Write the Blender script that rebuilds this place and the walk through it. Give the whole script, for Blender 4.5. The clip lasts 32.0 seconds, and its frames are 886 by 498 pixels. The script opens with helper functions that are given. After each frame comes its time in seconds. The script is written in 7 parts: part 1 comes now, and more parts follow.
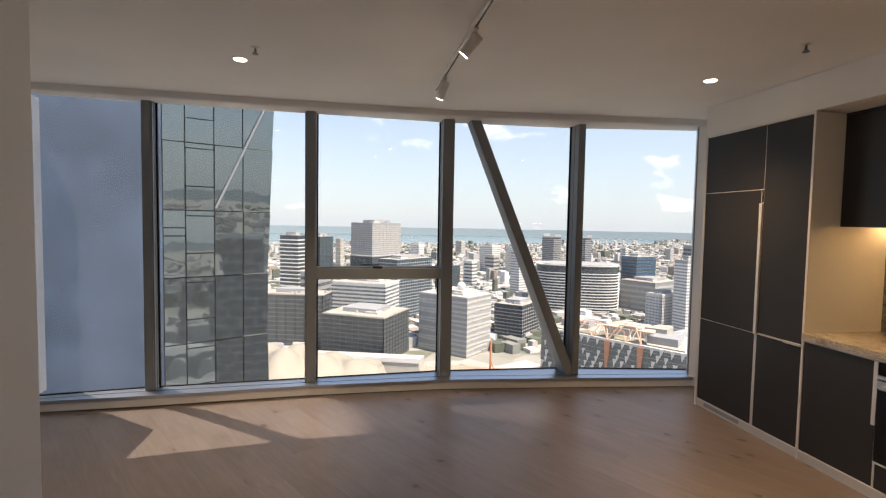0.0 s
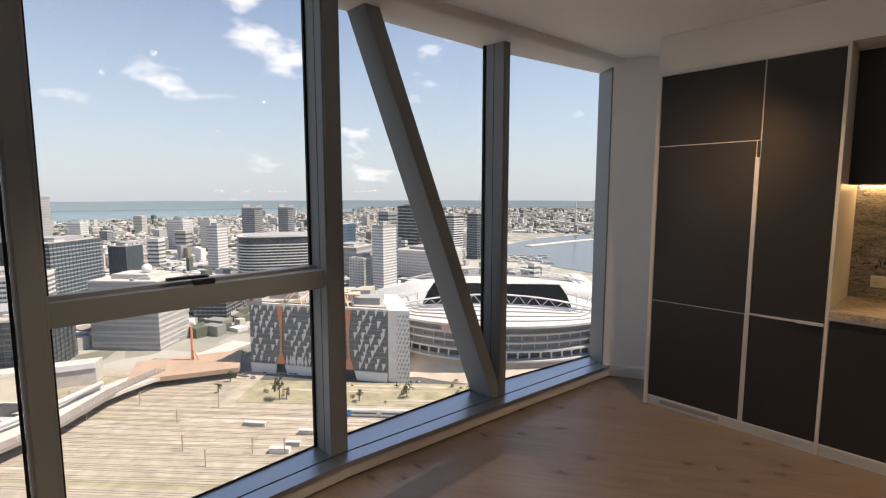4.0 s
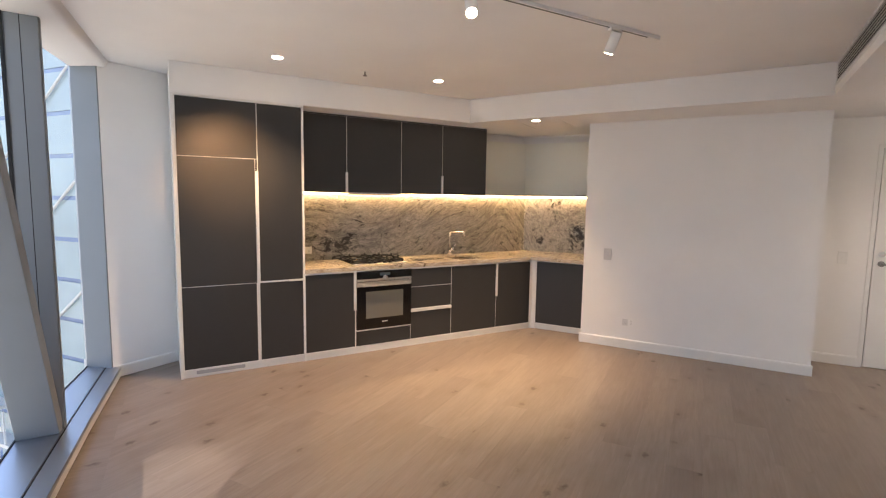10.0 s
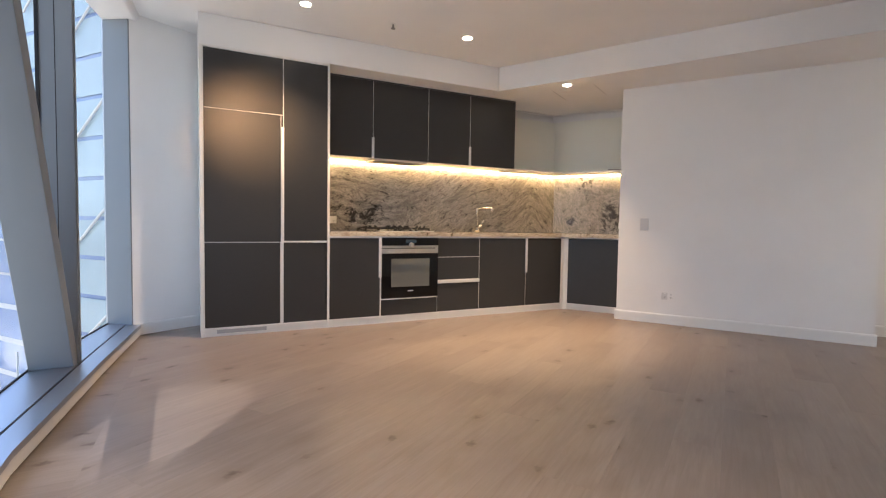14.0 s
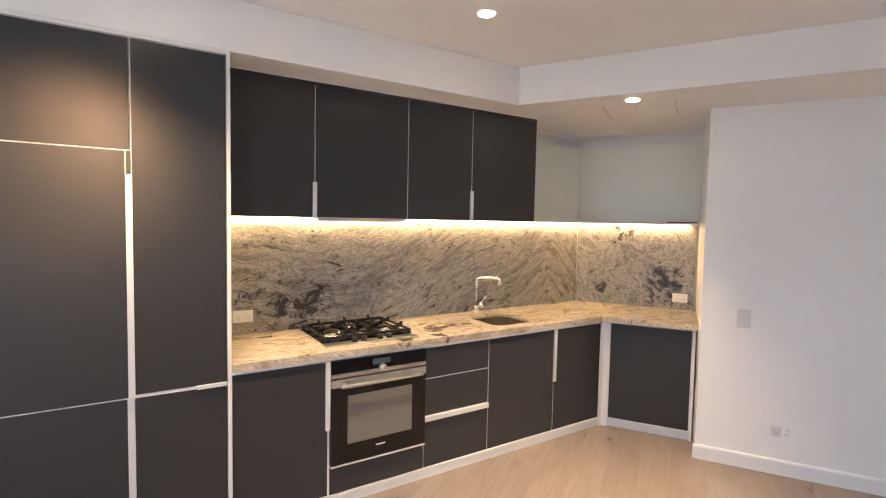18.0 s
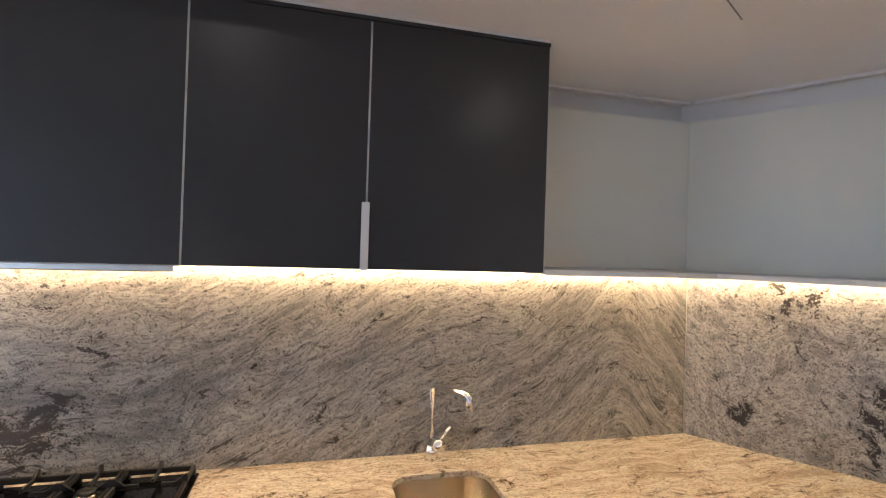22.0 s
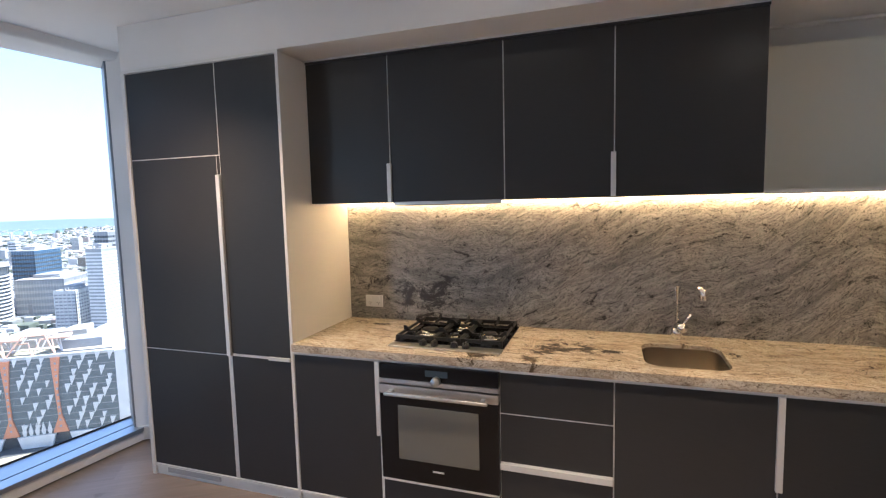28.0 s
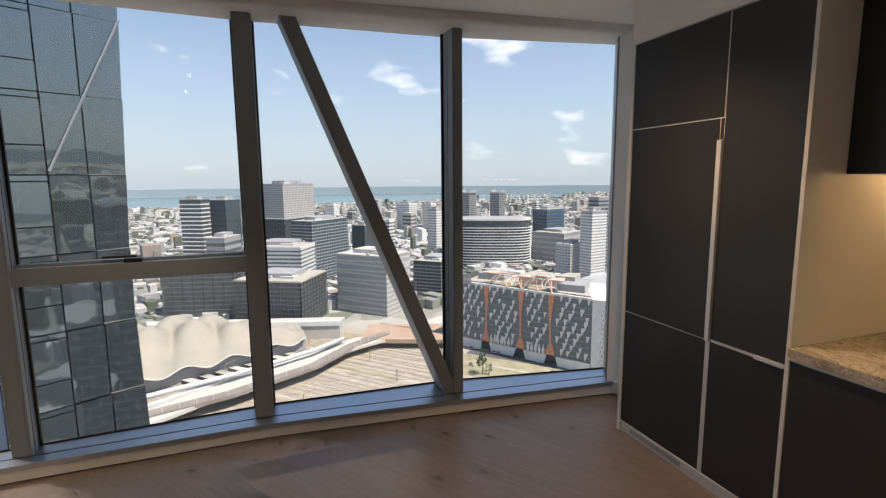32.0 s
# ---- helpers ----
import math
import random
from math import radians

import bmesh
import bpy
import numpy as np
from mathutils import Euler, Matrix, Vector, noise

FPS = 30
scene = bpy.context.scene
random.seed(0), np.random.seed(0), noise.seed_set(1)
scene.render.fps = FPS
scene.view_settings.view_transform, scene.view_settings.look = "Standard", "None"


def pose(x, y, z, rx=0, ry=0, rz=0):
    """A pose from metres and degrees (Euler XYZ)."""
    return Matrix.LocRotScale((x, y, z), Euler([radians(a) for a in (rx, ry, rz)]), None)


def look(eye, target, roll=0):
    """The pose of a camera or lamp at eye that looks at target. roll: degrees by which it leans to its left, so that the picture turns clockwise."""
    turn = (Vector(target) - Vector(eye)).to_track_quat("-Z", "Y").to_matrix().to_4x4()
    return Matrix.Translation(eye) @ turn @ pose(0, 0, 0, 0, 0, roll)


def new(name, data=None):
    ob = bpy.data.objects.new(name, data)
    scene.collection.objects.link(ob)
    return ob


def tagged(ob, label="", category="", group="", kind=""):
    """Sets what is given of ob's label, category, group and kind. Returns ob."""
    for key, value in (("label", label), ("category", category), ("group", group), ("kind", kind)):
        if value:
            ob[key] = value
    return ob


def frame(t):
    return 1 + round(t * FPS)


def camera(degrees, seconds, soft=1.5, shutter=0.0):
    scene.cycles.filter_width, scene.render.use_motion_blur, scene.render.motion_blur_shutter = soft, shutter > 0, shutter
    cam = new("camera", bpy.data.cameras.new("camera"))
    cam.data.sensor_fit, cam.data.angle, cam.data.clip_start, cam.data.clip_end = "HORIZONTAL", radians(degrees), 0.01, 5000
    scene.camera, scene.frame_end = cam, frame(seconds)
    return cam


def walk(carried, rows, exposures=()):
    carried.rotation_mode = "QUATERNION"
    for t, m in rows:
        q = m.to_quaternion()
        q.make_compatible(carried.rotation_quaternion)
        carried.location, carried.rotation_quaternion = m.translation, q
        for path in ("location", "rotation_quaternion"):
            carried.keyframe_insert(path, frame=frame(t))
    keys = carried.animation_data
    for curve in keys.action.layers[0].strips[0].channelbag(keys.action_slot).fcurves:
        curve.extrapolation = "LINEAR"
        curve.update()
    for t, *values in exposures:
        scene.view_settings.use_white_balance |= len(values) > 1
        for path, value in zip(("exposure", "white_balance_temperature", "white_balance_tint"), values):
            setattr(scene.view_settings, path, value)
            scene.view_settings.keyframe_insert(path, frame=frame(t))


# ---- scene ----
cam = camera(83.7, 32.0, soft=1.2)
PATH = [
    (0, (3.766, -2.933, 1.550), (1.800, -2.582, 1.441), 1.0),
    (0.5, (3.478, -2.990, 1.537), (1.512, -2.638, 1.430), 0.8),
    (1, (3.162, -2.970, 1.514), (1.191, -2.644, 1.424), 0.3),
    (1.5, (2.872, -3.094, 1.497), (0.919, -2.668, 1.418), 0.1),
    (2, (2.604, -3.178, 1.503), (0.713, -2.531, 1.421), 0.2),
    (2.5, (2.304, -3.235, 1.504), (0.474, -2.435, 1.388), 0.5),
    (4.5, (1.216, -3.520, 1.505), (0.066, -1.896, 1.306), 0.8),
    (5, (0.977, -3.610, 1.483), (0.240, -1.759, 1.311), 1.6),
    (5.5, (0.782, -3.779, 1.521), (0.467, -1.818, 1.285), 1.3),
    (6, (0.541, -3.851, 1.503), (0.340, -1.876, 1.256), 0.8),
    (6.5, (0.371, -3.890, 1.527), (0.324, -1.908, 1.262), -0.3),
    (7, (0.248, -3.995, 1.499), (0.524, -2.030, 1.253), 1.2),
    (7.5, (0.052, -4.203, 1.504), (0.574, -2.287, 1.261), 0.6),
    (8, (-0.024, -4.309, 1.524), (0.660, -2.445, 1.278), 1.1),
    (8.5, (0.007, -4.314, 1.509), (0.711, -2.457, 1.272), 1.1),
    (9, (-0.020, -4.366, 1.495), (0.746, -2.533, 1.267), 1.0),
    (9.5, (-0.077, -4.444, 1.510), (0.795, -2.659, 1.281), 0.9),
    (10, (-0.124, -4.488, 1.526), (0.863, -2.761, 1.320), 0.9),
    (10.5, (-0.131, -4.529, 1.536), (0.996, -2.884, 1.375), 1.2),
    (11, (-0.133, -4.543, 1.541), (1.116, -2.988, 1.401), 0.4),
    (11.5, (-0.154, -4.527, 1.538), (1.115, -2.987, 1.398), 0.1),
    (12, (-0.119, -4.487, 1.459), (1.034, -2.859, 1.319), 0.8),
    (12.5, (-0.092, -4.412, 1.257), (0.903, -2.682, 1.116), 1.0),
    (13, (-0.100, -4.330, 0.990), (0.824, -2.561, 0.864), 0.9),
    (13.5, (-0.104, -4.357, 0.928), (0.805, -2.581, 0.792), 1.1),
    (14, (-0.095, -4.353, 0.933), (0.814, -2.574, 0.835), 0.9),
    (14.5, (-0.064, -4.275, 1.191), (0.851, -2.501, 1.055), 1.1),
    (15, (0.035, -4.206, 1.468), (0.939, -2.426, 1.341), 0.9),
    (15.5, (0.067, -4.085, 1.559), (0.970, -2.305, 1.424), 1.7),
    (17.5, (0.458, -2.786, 1.542), (1.454, -1.056, 1.433), 1.3),
    (18, (0.587, -2.487, 1.557), (1.665, -0.806, 1.443), 1.1),
    (18.5, (0.811, -2.195, 1.555), (1.928, -0.539, 1.457), 1.0),
    (19, (1.024, -1.960, 1.539), (2.291, -0.415, 1.450), 1.2),
    (19.5, (1.215, -1.713, 1.564), (2.648, -0.321, 1.473), 1.4),
    (20, (1.523, -1.593, 1.582), (2.992, -0.236, 1.527), 1.4),
    (20.5, (1.787, -1.477, 1.601), (3.284, -0.151, 1.628), 1.5),
    (21, (2.019, -1.308, 1.627), (3.436, 0.103, 1.671), 1.6),
    (21.5, (2.219, -1.230, 1.631), (3.193, 0.516, 1.648), 1.1),
    (22, (2.391, -1.227, 1.618), (2.909, 0.704, 1.634), 1.8),
    (22.5, (2.436, -1.323, 1.578), (2.754, 0.652, 1.541), 0.8),
    (23, (2.485, -1.505, 1.495), (2.708, 0.456, 1.172), 0.6),
    (23.5, (2.575, -1.628, 1.498), (2.767, 0.287, 0.938), 0.2),
    (24, (2.682, -1.750, 1.490), (2.749, 0.080, 0.683), 0.8),
    (24.5, (2.652, -1.866, 1.508), (2.613, -0.045, 0.664), 0.1),
    (25, (2.594, -1.990, 1.522), (2.519, -0.174, 0.690), -0.9),
    (25.5, (2.567, -2.040, 1.520), (2.443, -0.121, 0.849), -1.6),
    (27.5, (2.569, -2.085, 1.554), (2.269, -0.114, 1.396), -0.6),
    (28, (2.530, -2.092, 1.555), (1.890, -0.206, 1.368), -1.4),
    (28.5, (2.516, -2.120, 1.563), (1.577, -0.365, 1.370), -1.3),
    (29, (2.494, -2.157, 1.576), (1.301, -0.564, 1.379), -1.3),
    (29.5, (2.482, -2.175, 1.574), (1.113, -0.730, 1.381), -1.4),
    (30, (2.456, -2.214, 1.570), (0.897, -0.975, 1.383), -1.5),
    (30.5, (2.447, -2.241, 1.568), (0.685, -1.313, 1.385), -1.6),
    (31, (2.421, -2.256, 1.572), (0.540, -1.601, 1.390), -1.3),
    (31.5, (2.391, -2.188, 1.562), (0.484, -1.613, 1.384), -1.1),
    (32, (2.364, -2.007, 1.554), (0.499, -1.340, 1.278), -0.5),
]
EXPOSURES = [
    (0.0, 1.18, 7500, 16), (1.0, 1.15, 7500, 16), (2.0, 1.05, 7500, 16), (2.5, 1.00, 7500, 16), (4.5, 0.86, 7500, 17), (5.5, 0.94, 7900, 19), (6.5, 1.12, 8500, 26), (8.0, 1.75, 8700, 24), (9.0, 2.02, 7900, 18), (10.0, 2.58, 6900, 16),
    (10.5, 2.70, 6500, 14), (12.0, 2.70, 6500, 14), (13.0, 2.58, 6400, 14), (15.5, 2.55, 6400, 14), (17.5, 2.76, 6150, 13), (18.0, 2.80, 6150, 13), (19.0, 2.78, 5900, 13), (20.0, 2.80, 5700, 13), (22.0, 2.50, 5500, 13), (23.0, 2.40, 5150, 12), (24.0, 2.24, 4900, 11), (24.5, 2.20, 4950, 11), (25.0, 2.22, 5150, 11),
    (27.5, 2.06, 5400, 11), (28.0, 2.00, 5600, 12), (29.0, 1.40, 6000, 12), (30.0, 1.02, 6400, 12), (32.0, 0.82, 6900, 13),
]
walk(cam, [(t, look(eye, target, roll)) for t, eye, target, roll in PATH], EXPOSURES)

# ---- world, sun and large lights ----
SUN_TRAVEL = Vector((-0.35, -0.36, -0.865))
world = bpy.data.worlds.new("sky")
scene.world = world
world.use_nodes = True
wt = world.node_tree
wt.nodes.clear()
w_out = wt.nodes.new("ShaderNodeOutputWorld")
w_bg = wt.nodes.new("ShaderNodeBackground")
w_sky = wt.nodes.new("ShaderNodeTexSky")
w_sky.sky_type = "NISHITA"
w_sky.sun_disc = False
w_sky.sun_elevation = radians(59.9)
w_sky.sun_rotation = math.atan2(0.35, 0.36)
w_sky.altitude = 100
w_sky.air_density, w_sky.dust_density, w_sky.ozone_density = 1.0, 0.25, 2.5
w_bg.inputs["Strength"].default_value = 0.15
w_co = wt.nodes.new("ShaderNodeTexCoord")
w_map = wt.nodes.new("ShaderNodeMapping")
w_map.inputs["Scale"].default_value = (1.0, 1.0, 2.3)
w_noise = wt.nodes.new("ShaderNodeTexNoise")
w_noise.inputs["Scale"].default_value = 6.5
w_noise.inputs["Detail"].default_value = 8
w_noise.inputs["Roughness"].default_value = 0.55
w_ramp = wt.nodes.new("ShaderNodeValToRGB")
w_ramp.color_ramp.elements[0].position = 0.60
w_ramp.color_ramp.elements[1].position = 0.76
w_mix = wt.nodes.new("ShaderNodeMix")
w_mix.data_type = "RGBA"
w_mix.inputs[7].default_value = (5.2, 5.4, 5.8, 1)
wt.links.new(w_co.outputs["Generated"], w_map.inputs["Vector"])
wt.links.new(w_map.outputs[0], w_noise.inputs["Vector"])
wt.links.new(w_noise.outputs[0], w_ramp.inputs[0])
wt.links.new(w_ramp.outputs[0], w_mix.inputs[0])
w_soft = wt.nodes.new("ShaderNodeHueSaturation")
w_soft.inputs["Saturation"].default_value = 0.92
w_soft.inputs["Value"].default_value = 0.72
wt.links.new(w_sky.outputs[0], w_soft.inputs["Color"])
w_sep = wt.nodes.new("ShaderNodeSeparateXYZ")
w_low = wt.nodes.new("ShaderNodeMapRange")
w_low.inputs["From Min"].default_value, w_low.inputs["From Max"].default_value = 0.34, 0.0
w_low.inputs["To Max"].default_value = 0.85
w_haze = wt.nodes.new("ShaderNodeMix")
w_haze.data_type = "RGBA"
w_haze.inputs[7].default_value = (2.15, 2.66, 3.32, 1)
wt.links.new(w_co.outputs["Generated"], w_sep.inputs[0])
wt.links.new(w_sep.outputs["Z"], w_low.inputs[0])
wt.links.new(w_low.outputs[0], w_haze.inputs[0])
wt.links.new(w_soft.outputs[0], w_haze.inputs[6])
wt.links.new(w_haze.outputs[2], w_mix.inputs[6])
wt.links.new(w_mix.outputs[2], w_bg.inputs["Color"])
wt.links.new(w_bg.outputs[0], w_out.inputs["Surface"])

sun = new("sun", bpy.data.lights.new("sun", "SUN"))
sun.data.energy, sun.data.angle, sun.data.color = 4.5, radians(0.5), (1.0, 0.95, 0.88)
sun.rotation_euler = SUN_TRAVEL.to_track_quat("-Z", "Y").to_euler()


def lamp(name, kind, m, watts, colour, size=0.05, size_y=None, spot=None, blend=0.6):
    data = bpy.data.lights.new(name, kind)
    data.energy, data.color = watts, colour
    if kind == "AREA":
        data.size = size
        if size_y:
            data.shape, data.size_y = "RECTANGLE", size_y
    else:
        data.shadow_soft_size = size
    if spot:
        data.spot_size, data.spot_blend = radians(spot), blend
    ob = new(name, data)
    ob.matrix_world = m
    return ob


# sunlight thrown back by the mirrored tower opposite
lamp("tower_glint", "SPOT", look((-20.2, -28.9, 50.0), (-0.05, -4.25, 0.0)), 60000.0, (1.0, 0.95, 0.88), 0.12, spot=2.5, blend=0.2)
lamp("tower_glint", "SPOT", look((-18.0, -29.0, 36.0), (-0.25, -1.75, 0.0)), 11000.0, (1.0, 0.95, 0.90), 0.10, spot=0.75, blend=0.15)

# ---- materials ----
def rgb(r, g, b):
    return (r, g, b, 1.0)


class Shader:
    """A node material under construction: a Principled surface and a few short-hands."""

    def __init__(self, name, colour, rough=0.5, metal=0.0, spec=0.5):
        self.mat = bpy.data.materials.new(name)
        self.mat.use_nodes = True
        self.tree = self.mat.node_tree
        self.bsdf = self.tree.nodes["Principled BSDF"]
        self.set("Base Color", rgb(*colour))
        self.set("Roughness", rough)
        self.set("Metallic", metal)
        self.set("Specular IOR Level", spec)
        self.coord = self.add("ShaderNodeTexCoord").outputs["Object"]

    def add(self, kind, **values):
        node = self.tree.nodes.new(kind)
        for key, value in values.items():
            node.inputs[key.replace("_", " ")].default_value = value
        return node

    def set(self, key, value):
        self.bsdf.inputs[key].default_value = value

    def link(self, a, b):
        self.tree.links.new(a, b)

    def mapped(self, scale=(1, 1, 1), turn=(0, 0, 0), vector=None):
        node = self.add("ShaderNodeMapping", Scale=scale, Rotation=tuple(radians(a) for a in turn))
        self.link(vector or self.coord, node.inputs["Vector"])
        return node.outputs[0]

    def noise(self, scale, detail=4.0, rough=0.55, distort=0.0, vector=None):
        node = self.add("ShaderNodeTexNoise", Scale=scale, Detail=detail, Roughness=rough, Distortion=distort)
        self.link(vector or self.coord, node.inputs["Vector"])
        return node.outputs[0]

    def ramp(self, fac, *stops):
        node = self.add("ShaderNodeValToRGB")
        el = node.color_ramp.elements
        while len(el) < len(stops):
            el.new(0.5)
        for e, (pos, col) in zip(el, stops):
            e.position, e.color = pos, (col if len(col) == 4 else rgb(*col))
        self.link(fac, node.inputs[0])
        return node.outputs[0]

    def mix(self, fac, a, b, blend="MIX"):
        node = self.add("ShaderNodeMix")
        node.data_type, node.blend_type = "RGBA", blend
        for key, value in ((0, fac), (6, a), (7, b)):
            if isinstance(value, (int, float)):
                node.inputs[key].default_value = value
            elif isinstance(value, tuple):
                node.inputs[key].default_value = rgb(*value[:3])
            else:
                self.link(value, node.inputs[key])
        return node.outputs[2]

    def colour(self, socket):
        self.link(socket, self.bsdf.inputs["Base Color"])
        return self

    def rough(self, socket, low, high):
        node = self.add("ShaderNodeMapRange", To_Min=low, To_Max=high)
        self.link(socket, node.inputs[0])
        self.link(node.outputs[0], self.bsdf.inputs["Roughness"])
        return self

    def bump(self, socket, strength=0.1, distance=0.002):
        node = self.add("ShaderNodeBump", Strength=strength, Distance=distance)
        self.link(socket, node.inputs["Height"])
        self.link(node.outputs[0], self.bsdf.inputs["Normal"])
        return self


def paint(name, colour, rough=0.6, vary=0.05, grain=220.0, bump=0.06):
    s = Shader(name, colour, rough, spec=0.35)
    low = tuple(c * (1 - vary) for c in colour)
    s.colour(s.ramp(s.noise(1.7, 5), (0.3, low), (0.7, colour)))
    fine = s.noise(grain, 3)
    s.rough(s.noise(6, 3), rough - 0.06, rough + 0.06)
    return s.bump(fine, bump, 0.001).mat


def glow(name, colour, strength):
    s = Shader(name, colour, 0.4)
    s.set("Emission Color", rgb(*colour))
    s.set("Emission Strength", strength)
    return s.mat


def metal(name, colour, rough=0.3, brushed=(1, 1, 60)):
    s = Shader(name, colour, rough, 1.0)
    s.rough(s.noise(30, 4, vector=s.mapped(brushed)), rough * 0.7, rough * 1.4)
    return s.mat


WALL = paint("white_wall_paint", (0.84, 0.835, 0.825), 0.62)
CEILING = paint("ceiling_paint", (0.85, 0.84, 0.83), 0.75)
SKIRT = paint("semi_gloss_white_trim", (0.80, 0.80, 0.79), 0.35, 0.03)
DOOR_PAINT = paint("door_paint", (0.79, 0.79, 0.78), 0.40, 0.03)
CARCASS = paint("white_laminate", (0.78, 0.77, 0.74), 0.38, 0.03, 300)
PALE_GLASS = paint("pale_back_painted_panel", (0.84, 0.84, 0.765), 0.40, 0.03, 300, 0.02)
FRAME_GREY = paint("grey_powder_coat", (0.235, 0.257, 0.28), 0.42, 0.08, 400, 0.05)
FRAME_LIGHT = metal("light_grey_anodised_metal", (0.52, 0.55, 0.60), 0.34, (8, 8, 8))
GREY_LOUVRE = paint("grey_louvre_paint", (0.42, 0.42, 0.42), 0.4)
GASKET = paint("black_gasket", (0.012, 0.012, 0.013), 0.6)
BLACK = paint("black_plastic", (0.015, 0.015, 0.016), 0.35)
GREY_PLASTIC = paint("pale_grey_plastic", (0.66, 0.655, 0.65), 0.35, 0.02)
WHITE_PLASTIC = paint("white_plastic", (0.80, 0.80, 0.79), 0.30, 0.02)
ALU = Shader("satin_aluminium", (0.74, 0.74, 0.73), 0.42, 0.35).mat
CHROME = metal("chrome", (0.82, 0.82, 0.83), 0.08)
STEEL = metal("brushed_steel", (0.62, 0.61, 0.59), 0.30)
IRON = paint("cast_iron", (0.014, 0.014, 0.014), 0.55, 0.3, 300, 0.2)
LED_WARM = glow("led_strip_light", (1.0, 0.65, 0.30), 10.5)
LAMP_WARM = glow("downlight_glow", (1.0, 0.84, 0.62), 12.0)


def cabinet_shader():
    """Dark charcoal laminate with a faint linen-like grain."""
    s = Shader("charcoal_laminate", (0.030, 0.030, 0.031), 0.3, spec=0.32)
    grain = s.noise(14, 6, 0.6, vector=s.mapped((1, 1, 22)))
    weave = s.noise(420, 2)
    s.colour(s.mix(s.noise(2.2, 4), (0.034, 0.0345, 0.0355), s.ramp(grain, (0.3, (0.035, 0.0355, 0.0365)), (0.75, (0.046, 0.0462, 0.047)))))
    s.rough(s.noise(9, 4), 0.29, 0.37)
    return s.bump(weave, 0.12, 0.0006).mat


def granite_shader(name, turn, warm):
    """Granite with flowing grain, swirls, dark clots and small crystals; grey on the wall, sandy brown on the bench."""
    s = Shader(name, (0.4, 0.38, 0.34), 0.16, spec=0.5)

    def warped(vector, scale, amount):
        wob = s.add("ShaderNodeTexNoise", Scale=scale, Detail=3.0, Roughness=0.5)
        s.link(vector, wob.inputs["Vector"])
        drift = s.add("ShaderNodeVectorMath")
        drift.operation = "MULTIPLY_ADD"
        s.link(wob.outputs["Color"], drift.inputs[0])
        drift.inputs[1].default_value = (amount, amount, amount)
        s.link(vector, drift.inputs[2])
        return drift.outputs[0]

    # the grain climbs to the right, steepens towards the corner and falls away behind it
    axes = s.add("ShaderNodeSeparateXYZ")
    s.link(s.coord, axes.inputs[0])
    level = axes.outputs["Z"]
    for x0, x1, rise in ((1.55, 3.35, 0.58), (3.10, 3.74, 0.34), (3.62, 4.12, -0.42)):
        run = s.add("ShaderNodeMapRange", From_Min=x0, From_Max=x1, To_Min=0.0, To_Max=rise)
        run.interpolation_type = "SMOOTHSTEP"
        s.link(axes.outputs["X"], run.inputs[0])
        lean = s.add("ShaderNodeMath")
        lean.operation = "SUBTRACT"
        s.link(level, lean.inputs[0])
        s.link(run.outputs[0], lean.inputs[1])
        level = lean.outputs[0]
    sheared = s.add("ShaderNodeCombineXYZ")
    s.link(axes.outputs["X"], sheared.inputs[0])
    s.link(axes.outputs["Y"], sheared.inputs[1])
    s.link(level, sheared.inputs[2])
    swirl = warped(warped(s.coord if warm else sheared.outputs[0], 2.0, 0.30), 7.0, 0.075)
    flow = s.mapped((5.0, 30.0, 30.0), turn, swirl)
    bands = s.noise(0.50, 6, 0.62, 0.2, flow)
    streaks = s.noise(1.5, 7, 0.68, 0.3, flow)
    fine = s.noise(3.6, 8, 0.75, 0.3, flow)
    threads = s.noise(1.25, 8, 0.70, 0.6, flow)
    flecks = s.noise(120, 4, 0.75, 0.4)
    crystals = s.noise(240, 2, 0.6)
    if warm:
        light, mid, grey, dark = (0.68, 0.62, 0.51), (0.54, 0.465, 0.355), (0.34, 0.275, 0.205), (0.12, 0.085, 0.058)
    else:
        light, mid, grey, dark = (0.47, 0.448, 0.408), (0.315, 0.305, 0.282), (0.175, 0.172, 0.167), (0.040, 0.038, 0.035)
    col = s.ramp(bands, (0.30, grey), (0.42, mid), (0.54, light), (0.63, mid), (0.74, grey))
    col = s.mix(s.ramp(streaks, (0.36, (0.75, 0.75, 0.75)), (0.50, (0, 0, 0)), (0.56, (0, 0, 0)), (0.68, (0.5, 0.5, 0.5))), col, s.mix(s.ramp(bands, (0.4, (0, 0, 0)), (0.6, (1, 1, 1))), grey, mid))
    col = s.mix(s.ramp(fine, (0.40, (0.85, 0.85, 0.85)), (0.52, (0, 0, 0))), col, grey)
    col = s.mix(s.ramp(threads, (0.36, (0.85, 0.85, 0.85)), (0.43, (0, 0, 0))), col, dark)
    col = s.mix(s.ramp(flecks, (0.38, (0.80, 0.80, 0.80)), (0.455, (0, 0, 0))), col, dark)
    col = s.mix(s.ramp(crystals, (0.55, (0, 0, 0)), (0.70, (0.4, 0.4, 0.4))), col, light)
    spread = s.noise(1.0, 8, 0.74, 0.6, s.mapped((8.0, 15.0, 15.0), (0, 0, 0), warped(s.coord, 5.0, 0.16)))
